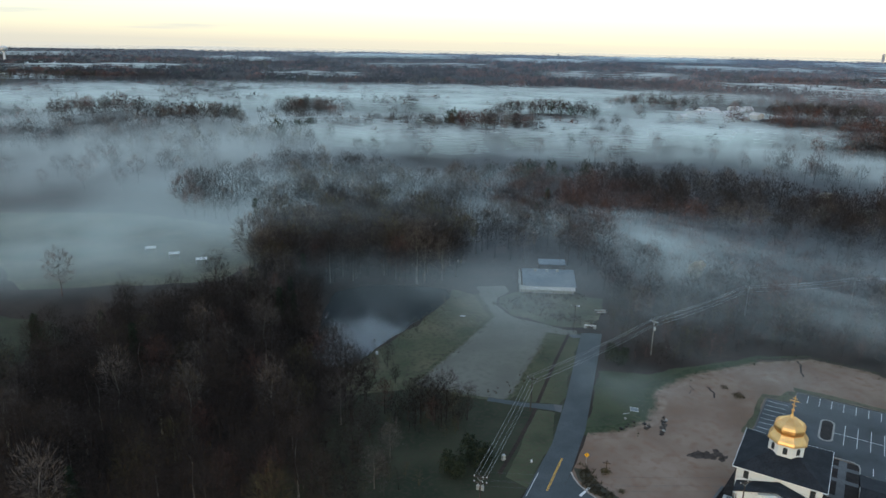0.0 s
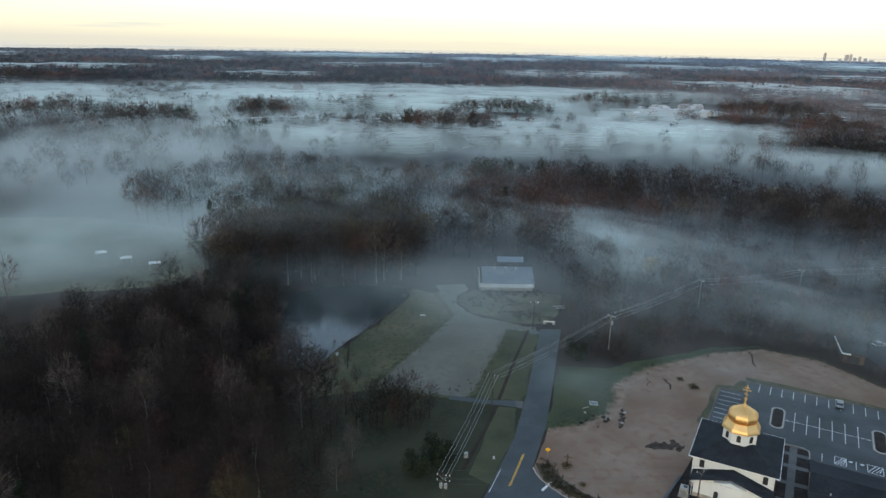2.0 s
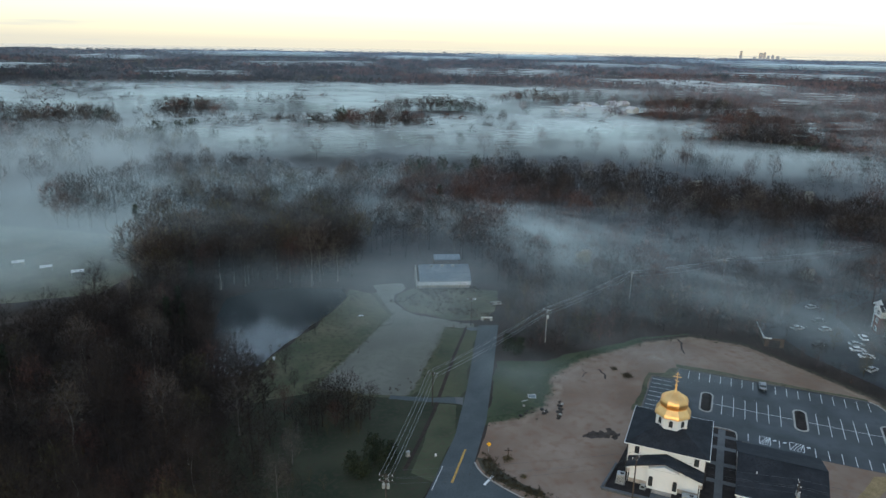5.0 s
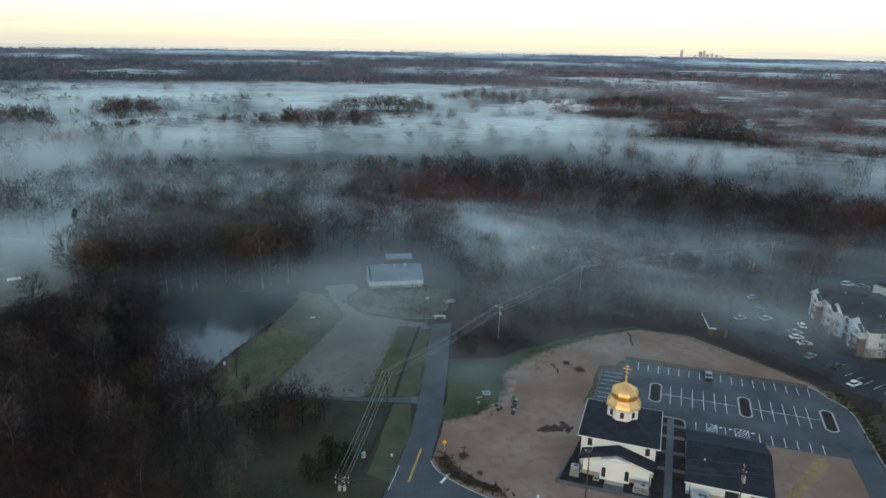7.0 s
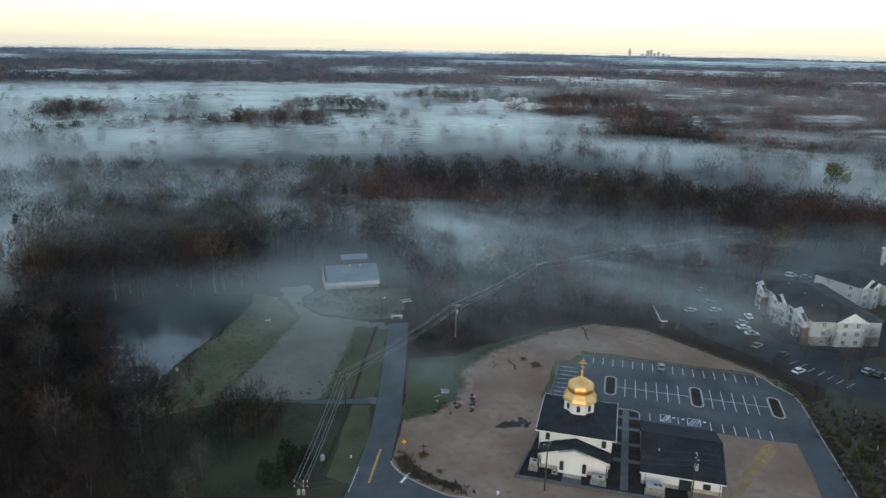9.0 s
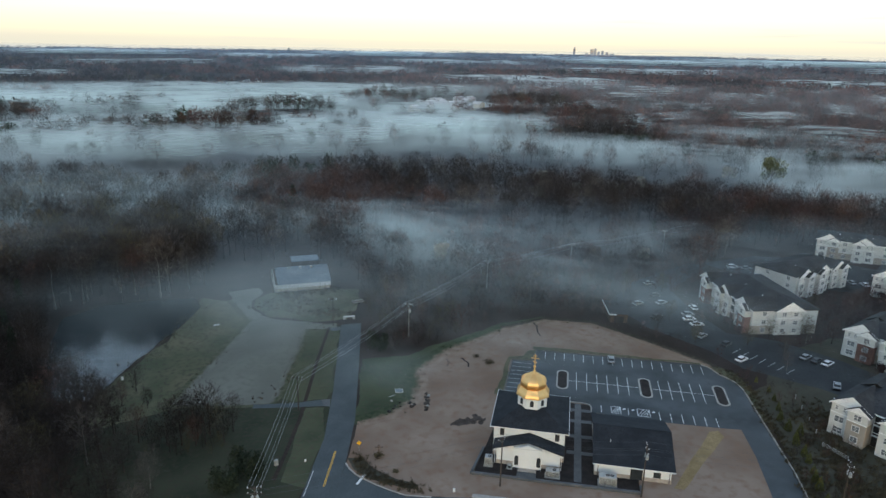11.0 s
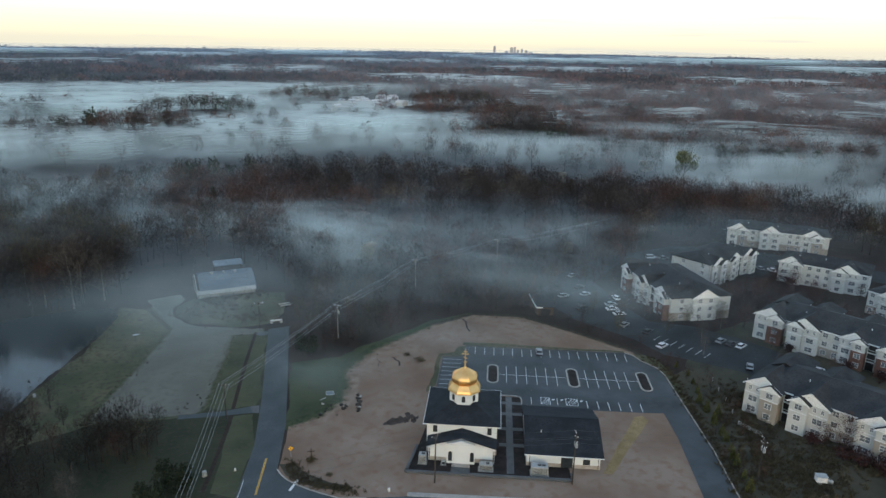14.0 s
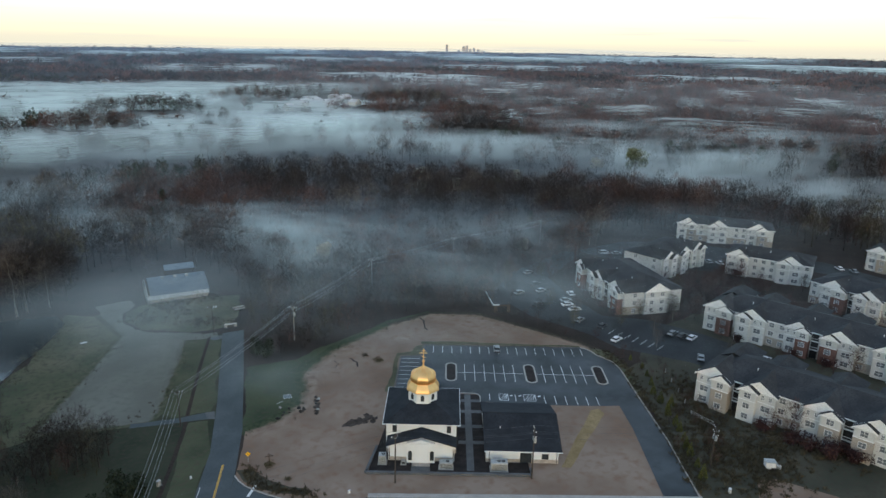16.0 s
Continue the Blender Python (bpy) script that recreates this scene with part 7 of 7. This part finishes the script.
RED_LEAF = mat("dark_red_shrub", (0.038, 0.019, 0.019), (0.062, 0.031, 0.029), 0.2, 0.95, scale2=1.5, rand=0.2, island=0.3, bump=0)
for x, y, q in ((146.8, 72.4, 1.3), (148.6, 69.0, 1.2), (143.4, 86.0, 0.9), (144.6, 79.0, 1.1), (145.6, 76.0, 1.0), (151.7, 66.0, 1.0), (200.0, 158.0, 1.2), (206.0, 152.0, 1.3), (213.0, 154.0, 1.2), (220.0, 152.0, 1.3), (226.0, 158.0, 1.1), (232.0, 152.0, 1.2), (183.0, 124.0, 0.9), (189.0, 108.0, 0.8), (191.5, 99.0, 0.9), (166.5, 166.0, 0.8), (168.5, 176.0, 0.8), (164.8, 159.0, 0.8), (210.0, 162.0, 1.1), (240.0, 166.0, 1.0)):
    b = thing("shrub", "dense dark red shrub beside an apartment house", "shrub", pose(x, y, 0, 0, 0, x * 30) @ Matrix.Diagonal((q * 0.85, q * 0.85, q * 0.95, 1)), "shrubs round the apartments")
    part("foliage", np_mesh("foliage", shrub_v, shrub_f, RED_LEAF), None, b)

# weeds and tufts that break up the edges of gravel, grass and clay
TUFT = []
for i in range(4):
    q = Soup()
    tr = random.Random(500 + i)
    for j in range(16):
        a0, rr = tr.uniform(0, 6.28), tr.uniform(0, 0.5)
        p0 = Vector((math.cos(a0) * rr, math.sin(a0) * rr, 0))
        dd = Vector((tr.uniform(-0.6, 0.6), tr.uniform(-0.6, 0.6), 1)).normalized()
        q.blade(p0, p0 + dd * tr.uniform(0.3, 0.8), 0.12, dd.cross(rvec(tr)).normalized())
    TUFT.append(q.arrays())


def tufts(line, width, gap, seed, material, label, lo=0.5, hi=1.4):
    tr = random.Random(seed)
    spots = []
    for (x0, y0), (x1, y1) in zip(line, line[1:]):
        for i in range(max(1, int(math.hypot(x1 - x0, y1 - y0) / gap))):
            k = tr.random()
            spots.append((x0 + (x1 - x0) * k + tr.gauss(0, width), y0 + (y1 - y0) * k + tr.gauss(0, width), 0.03, tr.uniform(lo, hi), tr.uniform(0, 6.28)))
    grown("weeds", spots, TUFT, material, label, "weeds")


WEED = mat("brown_weeds", (0.058, 0.050, 0.032), (0.092, 0.078, 0.048), 0.2, 0.95, scale2=1.5, island=0.3, bump=0)
WEED_G = mat("green_weeds", (0.030, 0.042, 0.018), (0.052, 0.062, 0.026), 0.2, 0.95, scale2=1.5, island=0.3, bump=0)
tufts(GRAVEL_EDGE[:6] + GRAVEL_EDGE[8:19] + GRAVEL_EDGE[:1], 0.9, 1.2, 1, WEED, "brown weeds along the gravel's edge", 0.3, 0.8)
tufts(POND_EDGE[1:9], 1.6, 0.8, 2, WEED, "brown weeds on the pond bank", 0.3, 0.9)
tufts(DIRT_EDGE[1:11], 1.3, 0.9, 3, WEED_G, "green weeds at the clay's edge", 0.25, 0.7)
tufts([(31.5, 130), (31.3, 126.0), (33.0, 122.5), (37.0, 118.2), (41.0, 115.6)], 0.9, 0.1, 4, WEED, "scrubby weeds in the roadside ditch", 0.5, 1.3)
tufts([tuple(site(u, v)[:2]) for u, v in ((58.6, -20), (58.6, 0), (57.2, 20), (56.5, 38), (52, 48))], 1.0, 0.14, 6, WEED, "brown weeds beside the drive kerb", 0.5, 1.3)
tufts([(118, 76), (126, 86), (136, 98), (146, 112)], 4.0, 0.05, 7, WEED, "rough brown weeds on the slope", 0.6, 1.7)
tufts([(124, 70), (138, 82), (144, 84), (150, 70)], 3.5, 0.05, 8, WEED, "rough brown weeds below the apartments", 0.6, 1.7)
tufts([(48, 212), (30, 240), (52, 240), (20, 230), (48, 212)], 2.0, 0.3, 9, WEED, "weeds before the long shed", 0.6, 1.5)

# ---- far things: houses, pylons, water tower, city ----
def house(x, y, w, d, turn, roof, label, group):
    z = land(x, y)
    t = thing("house", label, "house", pose(x, y, z, 0, 0, turn), group)
    part("wall", prism(bmesh.new(), [(-w / 2, 0), (w / 2, 0), (w / 2, 5.5), (0, 5.5 + w * 0.3), (-w / 2, 5.5)], -d / 2, d / 2), SIDING, t)
    bm = bmesh.new()
    e = w / 2 + 0.5
    for s in (-1, 1):
        p = [(0, -d / 2 - 0.4, 5.75 + w * 0.3), (s * e, -d / 2 - 0.4, 5.5), (s * e, d / 2 + 0.4, 5.5), (0, d / 2 + 0.4, 5.75 + w * 0.3)]
        slab(bm, p if s > 0 else p[::-1], 0.2)
    part("roof", bm, roof, t)
    for zz in (1.0, 3.6):
        for xx in (-w / 4, w / 4):
            window(t, face_pose(xx, -d / 2 - 0.03, zz, 0), 1.2, 1.4)


rg = random.Random(91)
for i in range(26):
    q = i / 25
    az, r = 19.0 + 4.6 * q + rg.uniform(-0.5, 0.5), 860 + 190 * rg.random()
    x, y = polar(az, r)
    house(x, y, rg.uniform(9, 12), rg.uniform(10, 14), rg.choice((20, 110)) + rg.uniform(-8, 8), HOUSE_ROOF, "pale-roofed house of a misty estate", "houses of the far estate")
for az, r in ((-31.0, 2300), (-30.4, 2250), (-29.6, 2350), (-28.8, 2300), (5.5, 1500), (6.4, 1540), (54.6, 1010), (55.0, 1030), (61.5, 1000), (62.4, 960), (63.5, 1010), (-10.0, 1900), (43.0, 1900)):
    x, y = polar(az, r)
    house(x, y, 11, 13, rg.uniform(0, 180), HOUSE_ROOF, "lone pale house among far woods", "far lone houses")


def pylon(az, r, h, label, wide):
    x, y = polar(az, r)
    t = thing("pylon", label, "pylon", pose(x, y, land(x, y), 0, 0, -az))
    for s in (-1, 1):
        for q in (-1, 1):
            part("leg", tube(bmesh.new(), (s * wide, q * wide, 0), (s * 0.5, q * 0.5, h), 0.22, 0.16, 4), DARK, t)
    for i in range(7):
        z0, z1 = h * i / 7, h * (i + 1) / 7
        w0, w1 = wide + (0.5 - wide) * i / 7, wide + (0.5 - wide) * (i + 1) / 7
        bm = tube(bmesh.new(), (-w0, -w0, z0), (w1, -w1, z1), 0.1, 0.1, 4)
        tube(bm, (w0, -w0, z0), (-w1, -w1, z1), 0.1, 0.1, 4)
        part("lattice", bm, DARK, t)
    for z, a in ((h * 0.72, 6.5), (h * 0.84, 5.5), (h * 0.96, 4.5)):
        part("crossarm", box(bmesh.new(), -a, a, -0.25, 0.25, z - 0.2, z + 0.2), DARK, t)


pylon(44.7, 560, 27, "dark lattice power pylon standing in mist", 2.6)
x, y = polar(-17.0, 760)
hp = thing("line_structure", "dark wooden H-frame power structure rising from mist", "pylon", pose(x, y, land(x, y), 0, 0, 17))
for xx in (-9, -3, 3, 9):
    part("pole", tube(bmesh.new(), (xx, 0, 0), (xx, 0, 25 + (xx % 2)), 0.25, 0.2, 6), DARK, hp)
for z in (20.5, 22.0):
    part("crossarm", box(bmesh.new(), -10.5, -1.5, -0.2, 0.2, z, z + 0.4), DARK, hp)
    part("crossarm", box(bmesh.new(), 1.5, 10.5, -0.2, 0.2, z - 1, z - 0.6), DARK, hp)
x, y = polar(-31.7, 2600)
wt = thing("water_tower", "pale water tower with rounded tank above far woods", "water tower", pose(x, y, land(x, y)))
part("shaft", tube(bmesh.new(), (0, 0, 0), (0, 0, 32), 4, 3, 16), PORCELAIN, wt)
part("tank", lathe(bmesh.new(), [(3, 30), (7, 32), (11, 36), (12.5, 40), (11, 44), (6, 46), (1, 46.6)], 20), PORCELAIN, wt, smooth=True)
for az, w, h in ((31.15, 15, 46), (32.5, 22, 38), (32.75, 14, 42), (33.0, 16, 24), (33.3, 14, 30), (33.65, 18, 22), (32.1, 18, 16), (34.0, 26, 14)):
    x, y = polar(az, 4700)
    z = 87.5 - 4700 * math.tan(radians(0.62))
    b = thing("office_tower", "hazy distant city office tower on the horizon", "tower block", pose(x, y, min(z, land(x, y) + 8), 0, 0, -az), "towers of the far city")
    part("shaft", box(bmesh.new(), -w / 2, w / 2, -w / 2, w / 2, -30, h), TOWER, b)
    part("crown", box(bmesh.new(), -w / 3, w / 3, -w / 3, w / 3, h, h + h * 0.06), TOWER, b)
